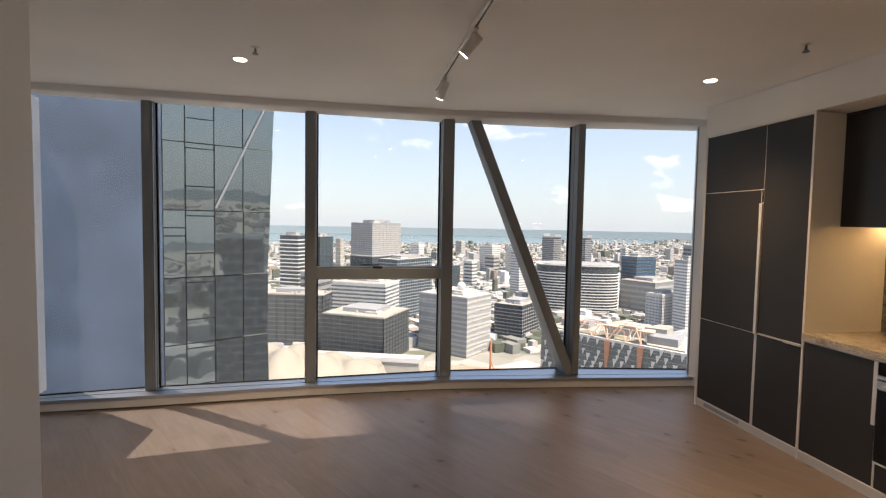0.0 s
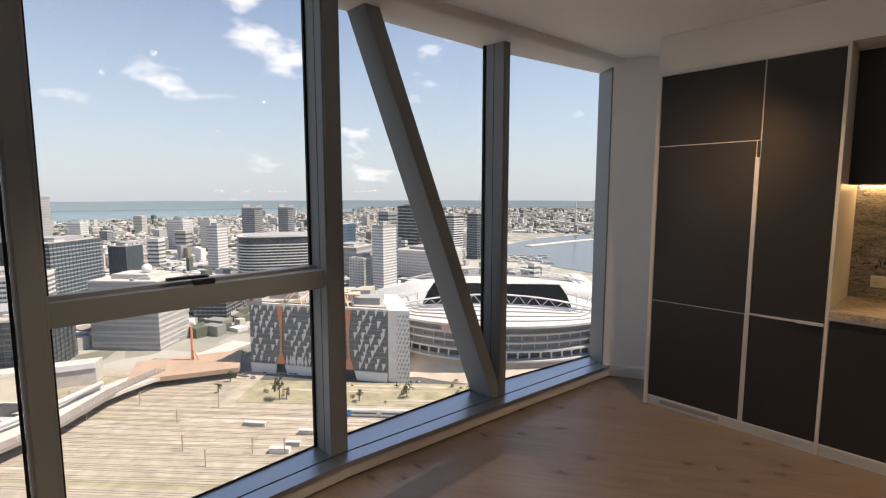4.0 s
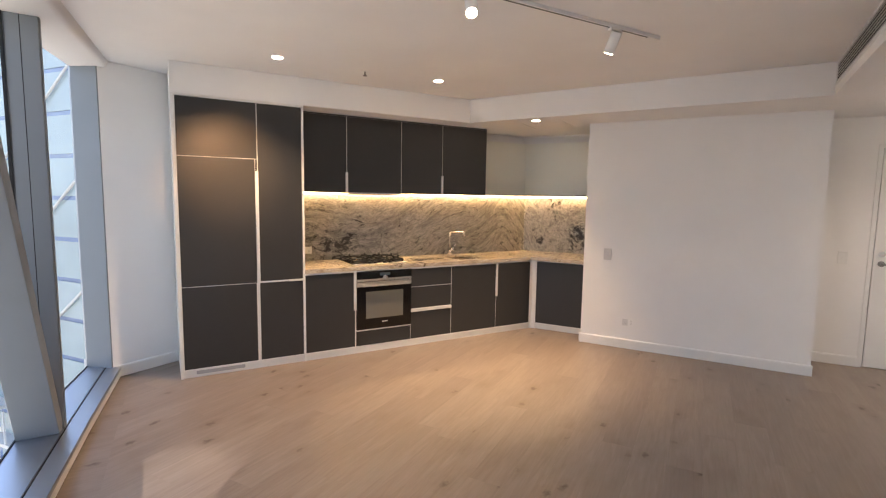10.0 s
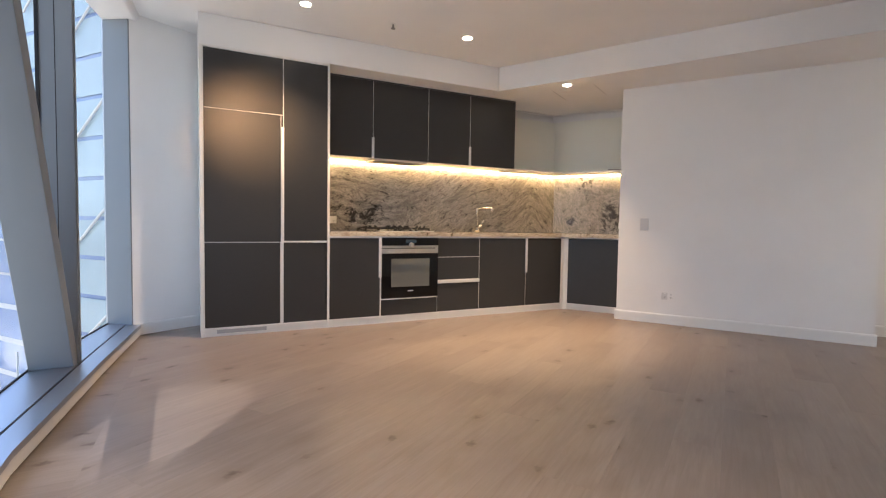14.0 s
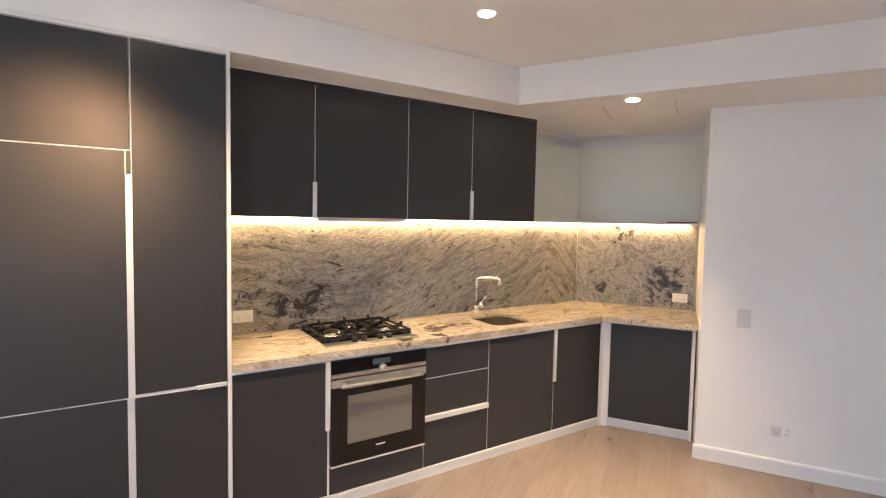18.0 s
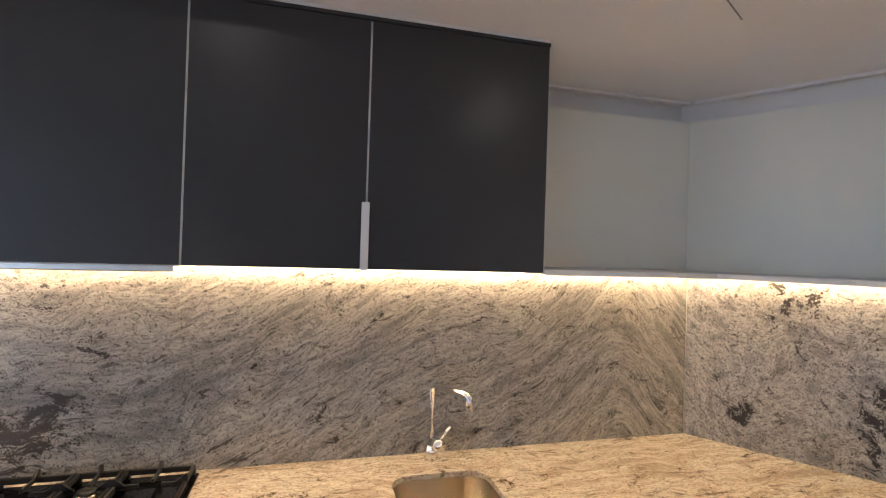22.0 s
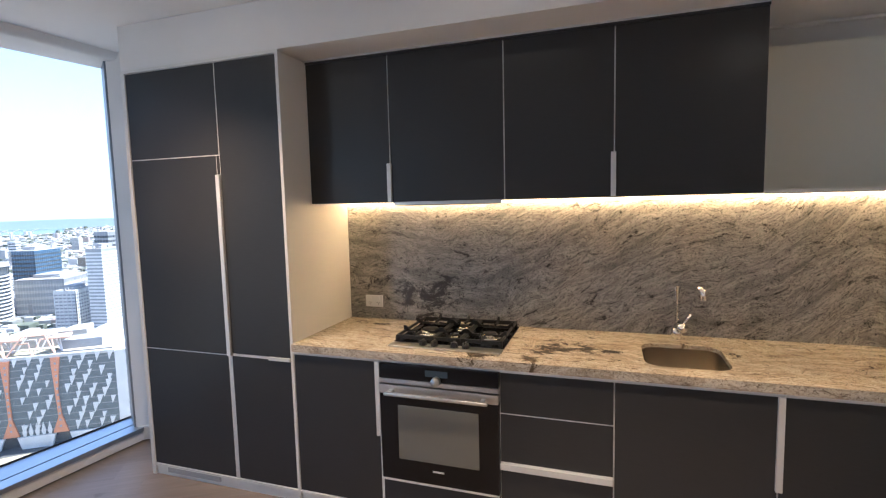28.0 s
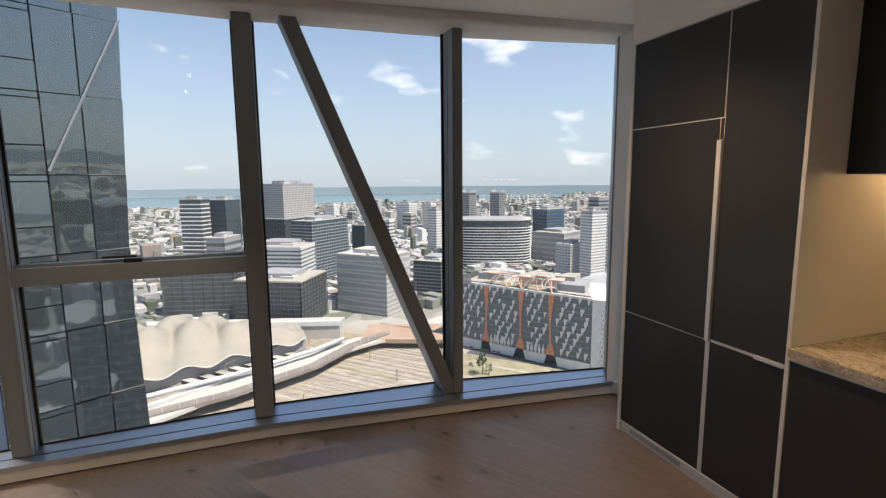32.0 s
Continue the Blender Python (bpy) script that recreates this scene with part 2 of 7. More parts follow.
    for spot_at, reach in (((2.24, 0.24, 0.857), 0.13), ((2.36, 0.26, 0.857), 0.13), ((2.49, 0.25, 0.857), 0.11), ((2.20, 0.06, 0.857), 0.10), ((1.95, 0.03, 0.857), 0.09)) if warm else (((1.40, 0.6, 0.99), 0.28), ((1.60, 0.6, 1.05), 0.24), ((1.12, 0.6, 1.10), 0.14), ((4.20, 0.27, 1.47), 0.15), ((4.12, 0.42, 1.01), 0.15), ((4.42, -0.05, 0.97), 0.26), ((4.36, 0.0, 1.15), 0.20)):
        away = s.add("ShaderNodeVectorMath")
        away.operation = "DISTANCE"
        s.link(s.coord, away.inputs[0])
        away.inputs[1].default_value = spot_at
        near = s.add("ShaderNodeMapRange", From_Min=0.0, From_Max=reach, To_Min=0.20 if warm else 0.125, To_Max=0.0)
        s.link(away.outputs["Value"], near.inputs[0])
        more = s.add("ShaderNodeMath")
        s.link(spread, more.inputs[0])
        s.link(near.outputs[0], more.inputs[1])
        spread = more.outputs[0]
    clots = s.ramp(s.mix(0.35, spread, flecks), (0.574, (0, 0, 0)), (0.592, (0.95, 0.95, 0.95)))
    col = s.mix(clots, col, (0.085, 0.058, 0.030) if warm else (0.030, 0.027, 0.025))
    s.colour(col)
    s.rough(crystals, 0.10, 0.24)
    return s.bump(fine, 0.03, 0.0008).mat


def oak_shader():
    """Pale washed oak; each board differs a little, with knots and long grain."""
    s = Shader("washed_oak", (0.38, 0.27, 0.19), 0.45, spec=0.5)
    info = s.add("ShaderNodeObjectInfo").outputs["Random"]
    isl = s.add("ShaderNodeNewGeometry").outputs["Random Per Island"]
    which = s.add("ShaderNodeMath")
    which.operation = "ADD"
    s.link(info, which.inputs[0])
    s.link(isl, which.inputs[1])
    shift = s.add("ShaderNodeVectorMath")
    shift.operation = "MULTIPLY_ADD"
    comb = s.add("ShaderNodeCombineXYZ")
    for k in range(3):
        s.link(which.outputs[0], comb.inputs[k])
    s.link(comb.outputs[0], shift.inputs[0])
    shift.inputs[1].default_value = (17.0, 9.0, 5.0)
    s.link(s.coord, shift.inputs[2])
    v = shift.outputs[0]
    long = s.noise(3.0, 7, 0.6, 0.8, s.mapped((1.0, 14.0, 1), (0, 0, 0), v))
    fibre = s.noise(12.0, 6, 0.7, 0.2, s.mapped((1.0, 34.0, 1), (0, 0, 0), v))
    base = s.ramp(long, (0.25, (0.212, 0.166, 0.138)), (0.5, (0.256, 0.208, 0.178)), (0.75, (0.296, 0.246, 0.214)))
    base = s.mix(s.ramp(fibre, (0.35, (0.16, 0.16, 0.16)), (0.6, (0, 0, 0))), base, (0.170, 0.132, 0.108))
    tone = s.ramp(which.outputs[0], (0.0, (0.80, 0.80, 0.80)), (0.35, (1.02, 1.0, 0.99)), (0.7, (0.90, 0.87, 0.85)), (1.0, (1.06, 1.05, 1.03)))
    base = s.mix(0.75, base, tone, "MULTIPLY")
    warp_node = s.add("ShaderNodeTexNoise", Scale=30.0, Detail=3.0)
    s.link(v, warp_node.inputs["Vector"])
    warp = warp_node.outputs["Color"]
    knot = s.add("ShaderNodeTexVoronoi", Scale=1.0)
    s.link(s.mapped((3.1, 5.2, 1), (0, 0, 0), s.mix(0.06, v, warp)), knot.inputs["Vector"])
    spots = s.ramp(knot.outputs["Distance"], (0.04, (0.9, 0.9, 0.9)), (0.13, (0, 0, 0)))
    halo = s.ramp(knot.outputs["Distance"], (0.05, (0.32, 0.32, 0.32)), (0.36, (0, 0, 0)))
    patch = s.ramp(s.noise(1.9, 4, 0.55, 0.5, s.mapped((0.6, 1.5, 1.0), (0, 0, 0), v)), (0.34, (0.30, 0.30, 0.30)), (0.55, (0, 0, 0)))
    base = s.mix(patch, base, (0.150, 0.118, 0.098))
    base = s.mix(halo, base, (0.130, 0.095, 0.074))
    s.link(s.mix(spots, base, (0.080, 0.050, 0.034)), s.bsdf.inputs["Base Color"])
    s.rough(long, 0.30, 0.44)
    return s.bump(fibre, 0.10, 0.0007).mat


def pane_shader(name, tint, gloss, haze_share):
    s = Shader(name, tint, 0.0)
    t = s.tree
    clear, mirror, blend = t.nodes.new("ShaderNodeBsdfTransparent"), t.nodes.new("ShaderNodeBsdfGlossy"), t.nodes.new("ShaderNodeMixShader")
    clear.inputs[0].default_value = rgb(*tint)
    mirror.inputs["Roughness"].default_value = 0.0
    mirror.inputs["Color"].default_value = rgb(0.9, 0.95, 1.0)
    blend.inputs[0].default_value = gloss
    s.link(clear.outputs[0], blend.inputs[1])
    s.link(mirror.outputs[0], blend.inputs[2])
    # translucent share of the glass that imitates haze and glare over the city
    haze_veil, faded = t.nodes.new("ShaderNodeBsdfTranslucent"), t.nodes.new("ShaderNodeMixShader")
    haze_veil.inputs[0].default_value = rgb(0.80, 0.84, 0.88)
    s.link(s.ramp(s.noise(1.7, 5, 0.6), (0.3, (haze_share * 0.8, haze_share * 0.8, haze_share * 0.8)), (0.7, (haze_share * 1.2, haze_share * 1.2, haze_share * 1.2))), faded.inputs[0])
    s.link(blend.outputs[0], faded.inputs[1])
    s.link(haze_veil.outputs[0], faded.inputs[2])
    s.link(faded.outputs[0], t.nodes["Material Output"].inputs["Surface"])
    return s.mat


CABINET = cabinet_shader()
STONE_WALL = granite_shader("granite_splashback_stone", (0, 6, 0), False)
STONE_TOP = granite_shader("granite_benchtop_stone", (0, 0, 12), True)
OAK = oak_shader()
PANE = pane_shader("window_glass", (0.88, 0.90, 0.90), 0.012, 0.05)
OVEN_GLASS = Shader("black_oven_glass", (0.004, 0.004, 0.005), 0.06, spec=0.4).mat
OVEN_PANE = Shader("grey_oven_window", (0.20, 0.205, 0.19), 0.13, 0.45, spec=0.6).mat
KICK_GREY = paint("pale_grey_grille", (0.42, 0.42, 0.425), 0.5, 0.05)


# ---- building helpers ----
def box(x0, x1, y0, y1, z0, z1, bevel=0.0, bm=None, turn=None):
    """A box as a bmesh, its edges softened by bevel."""
    bm = bm or bmesh.new()
    m = Matrix.LocRotScale(((x0 + x1) / 2, (y0 + y1) / 2, (z0 + z1) / 2), None, (abs(x1 - x0), abs(y1 - y0), abs(z1 - z0)))
    made = bmesh.ops.create_cube(bm, size=1.0, matrix=(turn @ m) if turn else m)
    if bevel:
        edges = list({e for v in made["verts"] for e in v.link_edges})
        bmesh.ops.bevel(bm, geom=edges, offset=bevel, segments=2, affect="EDGES", profile=0.5)
    return bm


def tube(r0, r1, z0, z1, sides=24, bm=None, m=None, caps=True):
    bm = bm or bmesh.new()
    at = Matrix.Translation((0, 0, (z0 + z1) / 2))
    bmesh.ops.create_cone(bm, cap_ends=caps, segments=sides, radius1=r0, radius2=r1, depth=z1 - z0, matrix=(m @ at) if m else at)
    return bm


def prism(points, z0, z1, bm=None):
    """A flat outline (x, y) raised from z0 to z1."""
    bm = bm or bmesh.new()
    low = [bm.verts.new((x, y, z0)) for x, y in points]
    high = [bm.verts.new((x, y, z1)) for x, y in points]
    n = len(points)
    bm.faces.new(low[::-1])
    bm.faces.new(high)
    for i in range(n):
        bm.faces.new((low[i], low[(i + 1) % n], high[(i + 1) % n], high[i]))
    bmesh.ops.recalc_face_normals(bm, faces=bm.faces)
    return bm


def sweep(path, radius, sides=12, bm=None):
    """A round bar along a line of points."""
    bm = bm or bmesh.new()
    rings = []
    for i, p in enumerate(path):
        a, b = Vector(path[max(i - 1, 0)]), Vector(path[min(i + 1, len(path) - 1)])
        q = (b - a).to_track_quat("Z", "Y")
        rings.append([bm.verts.new(Vector(p) + q @ Vector((radius * math.cos(t), radius * math.sin(t), 0))) for t in (2 * math.pi * k / sides for k in range(sides))])
    for r, s in zip(rings, rings[1:]):
        for k in range(sides):
            bm.faces.new((r[k], r[(k + 1) % sides], s[(k + 1) % sides], s[k]))
    bm.faces.new(rings[0][::-1])
    bm.faces.new(rings[-1])
    return bm


def mesh_of(bm, material, smooth=False):
    me = bpy.data.meshes.new("mesh")
    if smooth:
        for f in bm.faces:
            f.smooth = True
    bm.to_mesh(me)
    bm.free()
    me.materials.append(material)
    return me


def thing(name, m, label, category, group="", kind=""):
    ob = new(name)
    ob.empty_display_size = 0.1
    ob.matrix_world = m
    return tagged(ob, label, category, group, kind)


def part(name, bm, material, parent=None, label="", smooth=False):
    """One mesh object from a bmesh, under a thing or under a part, in the thing's own coordinates."""
    ob = new(name, mesh_of(bm, material, smooth))
    ob.parent = parent
    return tagged(ob, label) if label else ob


def structure(name, bm, material, label, category, smooth=False):
    return tagged(part(name, bm, material, None, "", smooth), label, category, kind="structure")


def tilt(a, b):
    """A pose at a (x, y, z), whose x axis runs level towards b."""
    d = Vector(b) - Vector(a)
    return pose(*a, 0, 0, math.degrees(math.atan2(d.y, d.x)))


# ---- the plan ----
CEIL, DROP, SOFFIT = 2.555, 2.315, 2.50
U = Vector((0.537, -0.843))
N = Vector((-0.843, -0.537))
POST = Vector((3.62, 0.0))
POST_C = Vector((3.651, 0.020))
STUB_A, STUB_B = Vector((3.785, -0.681)), Vector((4.841, -2.41))
BULK, DROP_C = Vector((2.747, -0.012)), Vector((4.18, -2.676))
BLOCK = Vector((1.68, -4.11))
WALL_S = (-0.511, 0.296)
GLASS = [(-0.700, 0.42), (-0.905, -0.82), (-0.955, -2.08), (-0.875, -3.32), (-0.790, -4.62), (-0.660, -5.62)]
SILL = [(-0.455, 0.40), (-0.576, -0.80), (-0.684, -2.08), (-0.670, -3.32), (-0.572, -4.62), (-0.530, -5.62)]
GROOVE = [(-0.565, 0.40), (-0.683, -0.81), (-0.787, -2.08), (-0.762, -3.32), (-0.695, -4.62), (-0.590, -5.62)]
SILL_Z = 0.088

# ---- floor, walls and ceilings ----
ROOM = [(x + 0.01, y) for x, y in GLASS] + [(-0.62, -6.0), (6.9, -6.0), (6.9, 0.86), (-0.66, 0.86), (-0.68, 0.45)]
structure("floor_base", prism(ROOM, -0.12, -0.012), OAK, "washed oak floor under the boards", "floor")
structure("wall_kitchen", prism([(-0.60, 0.66), (4.2, 0.66), (4.2, 0.86), (-0.60, 0.86)], 0, CEIL), WALL, "plain white wall behind the kitchen cabinets", "wall")
structure("wall_window_end", prism([(-0.69, 0.46), WALL_S, (-0.010, 0.568), (-0.010, 0.66), (-0.69, 0.66)], 0, CEIL), WALL, "white painted angled wall beside the window", "wall")
a, b = STUB_A, STUB_B
back = -N * 0.54
structure("wall_stub", prism([tuple(a), tuple(b), tuple(b + back), tuple(a + back)], 0, DROP), WALL, "plain white painted wall beside the kitchen", "wall")
DOOR_L, DOOR_DIR = Vector((5.556, -2.52)), Vector((0.543, -0.840))
HALL_C = Vector((5.297, -2.12))
DOOR_W, DOOR_H = 0.86, 2.03


def along(p, d, s, n=None, off=0.0):
    q = p + d * s
    return tuple(q + n * off) if n is not None else tuple(q)


DN = Vector((-0.840, -0.543))
# wall with the entry door, in three pieces round its opening
for nm, s0, s1, z0, z1 in (("wall_entry_side", -0.48, 0.0, 0, DROP), ("wall_entry_far", DOOR_W, 2.6, 0, DROP), ("wall_entry_over_door", 0.0, DOOR_W, DOOR_H, DROP)):
    structure(nm, prism([along(DOOR_L, DOOR_DIR, s0), along(DOOR_L, DOOR_DIR, s1), along(DOOR_L, DOOR_DIR, s1, DN, -0.12), along(DOOR_L, DOOR_DIR, s0, DN, -0.12)], z0, z1), WALL, "white painted wall beside the entry door", "wall")
structure("wall_return", prism([tuple(a + U * 0.002 - N * 0.001), tuple(a + U * 0.25 - N * 0.001), tuple(a + U * 0.25 - N * 1.02), tuple(a + U * 0.002 - N * 1.02)], 0, DROP - 0.001), WALL, "white wall closing the kitchen return", "wall")
C0 = Vector((4.005, 0.605)) - N * 0.022
structure("wall_side", prism([tuple(C0 - U * 0.1), tuple(C0 + U * 1.05), tuple(C0 + U * 1.05 - N * 0.15), tuple(C0 - U * 0.1 - N * 0.15)], 0, DROP - 0.001), WALL, "white wall behind the kitchen return", "wall")
structure("wall_hall_end", prism([tuple(a + back * 0.98), tuple(a + back + Vector((0.2, 0.1))), (6.1, -2.0), tuple(HALL_C + Vector((0.02, 0.02)))], 0, DROP - 0.002), WALL, "plain white wall closing the hall recess", "wall")
structure("wall_block", prism([tuple(BLOCK), (6.9, BLOCK.y), (6.9, -6.0), (3.0, -6.0)], 0, CEIL), WALL, "white painted wall facing the living room windows", "wall")
structure("wall_south", prism([(-1.1, -5.62), (3.2, -5.62), (3.2, -5.8), (-1.1, -5.8)], 0, CEIL), WALL, "plain white end wall", "wall")
structure("wall_east", prism([(6.7, -4.2), (6.9, -4.2), (6.9, 0.8), (6.7, 0.8)], 0, CEIL), WALL, "plain white wall beyond the hall", "wall")

structure("ceiling", prism(ROOM, CEIL, CEIL + 0.2), CEILING, "smooth off-white painted ceiling", "ceiling")
drop_poly = [(-0.028, 0.002), (BULK.x, 0.002), tuple(BULK), tuple(DROP_C), tuple(BLOCK + Vector((0.001, 0))), (6.8, BLOCK.y - 0.1), (6.8, 0.66), (-0.028, 0.66)]
structure("ceiling_dropped", prism(drop_poly, DROP, CEIL - 0.002), CEILING, "lower white plasterboard ceiling with a stepped edge", "ceiling")
# cove over the windows
cove = bmesh.new()
prof = [(-0.02, CEIL - 0.001), (-0.012, CEIL - 0.012), (0.0, SOFFIT + 0.030), (0.010, SOFFIT + 0.016), (0.030, SOFFIT + 0.006), (0.065, SOFFIT), (0.6, SOFFIT)]
rows = []
for (sx, sy), (gx, gy) in zip([(-0.44, 0.46), (-0.545, -0.80), (-0.655, -2.08), (-0.632, -3.32), (-0.557, -4.62), (-0.530, -5.62)], [(-0.69, 0.46)] + [(g[0] + 0.004, g[1]) for g in GLASS[1:]]):
    d = (Vector((gx, gy)) - Vector((sx, sy)))
    rows.append([cove.verts.new((sx + d.x * t / 0.6, sy + d.y * t / 0.6, z)) for t, z in prof])
for r, s in zip(rows, rows[1:]):
    for k in range(len(prof) - 1):
        cove.faces.new((r[k], s[k], s[k + 1], r[k + 1]))
bmesh.ops.recalc_face_normals(cove, faces=cove.faces)
structure("ceiling_cove", cove, CEILING, "white lowered ceiling edge over the windows", "ceiling", True)


def skirting(p, q, n, name="baseboard"):
    """A 95 mm skirting from p to q with an eased top; n points into the room."""
    p, q, n = Vector(p), Vector(q), Vector(n).normalized()
    bm = bmesh.new()
    prof = [(0, 0), (0.014, 0), (0.014, 0.082), (0.010, 0.093), (0, 0.095)]
    ends = [[bm.verts.new((e.x + n.x * o, e.y + n.y * o, z)) for o, z in prof] for e in (p, q)]
    for k in range(len(prof)):
        j = (k + 1) % len(prof)
        bm.faces.new((ends[0][k], ends[1][k], ends[1][j], ends[0][j]))
    bm.faces.new(ends[0][::-1])
    bm.faces.new(ends[1])
    bmesh.ops.recalc_face_normals(bm, faces=bm.faces)
    return structure(name, bm, SKIRT, "white painted skirting board", "skirting")


skirting(a - U * 0.014, b + U * 0.014, N)
skirting(b, b + back, U)
skirting(along(DOOR_L, DOOR_DIR, -0.47), along(DOOR_L, DOOR_DIR, -0.03), DN)
skirting((-0.500, 0.302), (-0.028, 0.558), (0.477, -0.879))
skirting((BLOCK.x, BLOCK.y), (5.9, BLOCK.y), (0, 1))
skirting(tuple(BLOCK), (2.98, -5.98), (-0.82, -0.57))
skirting((-0.5, -5.62), (3.0, -5.62), (0, 1))

# ---- windows ----
def pane_between(g0, g1, z0, z1):
    bm = bmesh.new()
    vs = [bm.verts.new((x, y, z)) for (x, y), z in ((g0, z0), (g1, z0), (g1, z1), (g0, z1))]
    bm.faces.new(vs)
    return bm


def quad_bar(p, q, r, s, z0, z1):
    return prism([p, q, r, s], z0, z1)


def lerp2(p, q, t):
    return (p[0] + (q[0] - p[0]) * t, p[1] + (q[1] - p[1]) * t)


window = [None] * 5
for i in range(5):
    g0, g1, s0, s1 = GLASS[i], GLASS[i + 1], GROOVE[i], GROOVE[i + 1]
    w = thing("window_%d" % (i + 1), pose(0, 0, 0), "full-height clear window in a deep grey metal frame", "window", kind="structure")
    window[i] = w
    if i == 2:
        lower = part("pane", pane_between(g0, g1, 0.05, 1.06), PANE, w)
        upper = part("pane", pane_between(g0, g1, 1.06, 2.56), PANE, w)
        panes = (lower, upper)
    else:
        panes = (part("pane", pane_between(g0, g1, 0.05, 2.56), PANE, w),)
    for p in panes:
        p.visible_shadow = False
    # frame sill inside the glass, then the groove, and a head piece
    part("window_sill", quad_bar(g0, g1, s1, s0, 0.03, SILL_Z), FRAME_LIGHT, w, "pale grey metal sill")
    bead = [Vector(g0), Vector(g1)]
    dn = Vector((bead[1].y - bead[0].y, -(bead[1].x - bead[0].x))).normalized()
    dn = dn if dn.x > 0 else -dn
    part("gasket", prism([tuple(bead[0]), tuple(bead[1]), tuple(bead[1] + dn * 0.008), tuple(bead[0] + dn * 0.008)], SILL_Z, SILL_Z + 0.008), GASKET, w, "thin black rubber seal")

structure("baseboard_window", prism(SILL + GROOVE[::-1], 0.0, SILL_Z - 0.028), SKIRT, "white boxed upstand below the window sill", "skirting")
structure("window_ledge", prism([(x + 0.006, y) for x, y in SILL] + [(x + 0.013, y) for x, y in GROOVE[::-1]], SILL_Z - 0.028, SILL_Z), FRAME_LIGHT, "long grey-white window ledge board", "window ledge")
structure("sill_joint", prism([(x + 0.013, y) for x, y in GROOVE] + GROOVE[::-1], SILL_Z - 0.0275, SILL_Z - 0.008), GASKET, "dark recessed joint along the window ledge", "joint")


def fin(i, width, start=0.006):
    """A deep upright between two windows: a fin with a stepped inner face and dark seal lines."""
    g, s = Vector(GLASS[i]), Vector(GROOVE[i])
    d = (s - g).normalized()
    t = Vector((-d.y, d.x))
    deep = (s - g).length
    w = thing("mullion_%d" % i, pose(g.x, g.y, 0, 0, 0, math.degrees(math.atan2(d.y, d.x))), "deep grey powder-coated window mullion", "mullion", kind="structure")
    bm = box(start, deep, -width / 2, width / 2, SILL_Z - 0.002, SOFFIT + 0.03, 0.003)
    part("fin", bm, FRAME_GREY, w)
    part("inner_cap", box(deep - 0.002, deep + 0.006, -width / 2 + 0.012, width / 2 - 0.012, SILL_Z, SOFFIT + 0.01, 0.002), FRAME_GREY, w)
    for sgn in (-1, 1):
        part("gasket", box(start - 0.002, start + 0.014, sgn * (width / 2 + 0.001), sgn * (width / 2 + 0.013), SILL_Z, SOFFIT + 0.02), GASKET, w, "black rubber seal")
        part("seam", box(deep * 0.62, deep * 0.62 + 0.004, sgn * (width / 2), sgn * (width / 2 + 0.0012), SILL_Z, SOFFIT), GASKET, w, "fine dark joint line")
    return w


for i, width, start in ((1, 0.07, 0.055), (2, 0.108, 0.006), (3, 0.09, 0.006), (4, 0.085, 0.006)):
    fin(i, width, start)
# jamb beside the angled wall
structure("window_jamb", prism([(-0.715, 0.47), (-0.698, 0.408), (-0.520, 0.288), (-0.512, 0.2955), (-0.690, 0.458)], SILL_Z, SOFFIT + 0.02), FRAME_GREY, "grey metal window jamb beside the angled wall", "window jamb")
structure("window_jamb_south", prism([(-0.67, -5.60), (-0.56, -5.60), (-0.56, -5.66), (-0.67, -5.66)], SILL_Z, SOFFIT + 0.02), FRAME_GREY, "grey metal window jamb at the end wall", "window jamb")

# transom of the opening window
g0, g1, s0, s1 = [Vector(v) for v in (GLASS[2], GLASS[3], GROOVE[2], GROOVE[3])]
t0, t1 = g0.lerp(s0, 0.85), g1.lerp(s1, 0.85)
e = (g1 - g0).normalized() * 0.044
transom = part("transom", prism([tuple(g0 + e), tuple(g1 - e), tuple(t1 - e), tuple(t0 + e)], 1.016, 1.110), FRAME_GREY, window[2], "grey horizontal transom bar")
part("sash_rail", prism([tuple(g0 + e), tuple(g1 - e), tuple(g1.lerp(s1, 0.4) - e), tuple(g0.lerp(s0, 0.4) + e)], 1.110, 1.126), FRAME_GREY, window[2])
hm = g0.lerp(g1, 0.52).lerp(s0.lerp(s1, 0.52), 0.62)
part("window_handle", box(hm.x - 0.02, hm.x + 0.02, hm.y - 0.045, hm.y + 0.045, 1.110, 1.134, 0.004), BLACK, window[2], "black window winder")
part("window_handle", box(hm.x - 0.010, hm.x + 0.012, hm.y - 0.15, hm.y + 0.02, 1.138, 1.152, 0.004), BLACK, window[2], "black winder lever")

# sloping brace across the second window
g0, g1, s0, s1 = [Vector(v) for v in (GLASS[1], GLASS[2], GROOVE[1], GROOVE[2])]
BR_TOP, BR_LOW, BR_W = 0.812, 0.036, 0.095
brace_m = thing("brace", pose(0, 0, 0), "sloping grey steel-clad brace crossing the window", "brace", kind="structure")


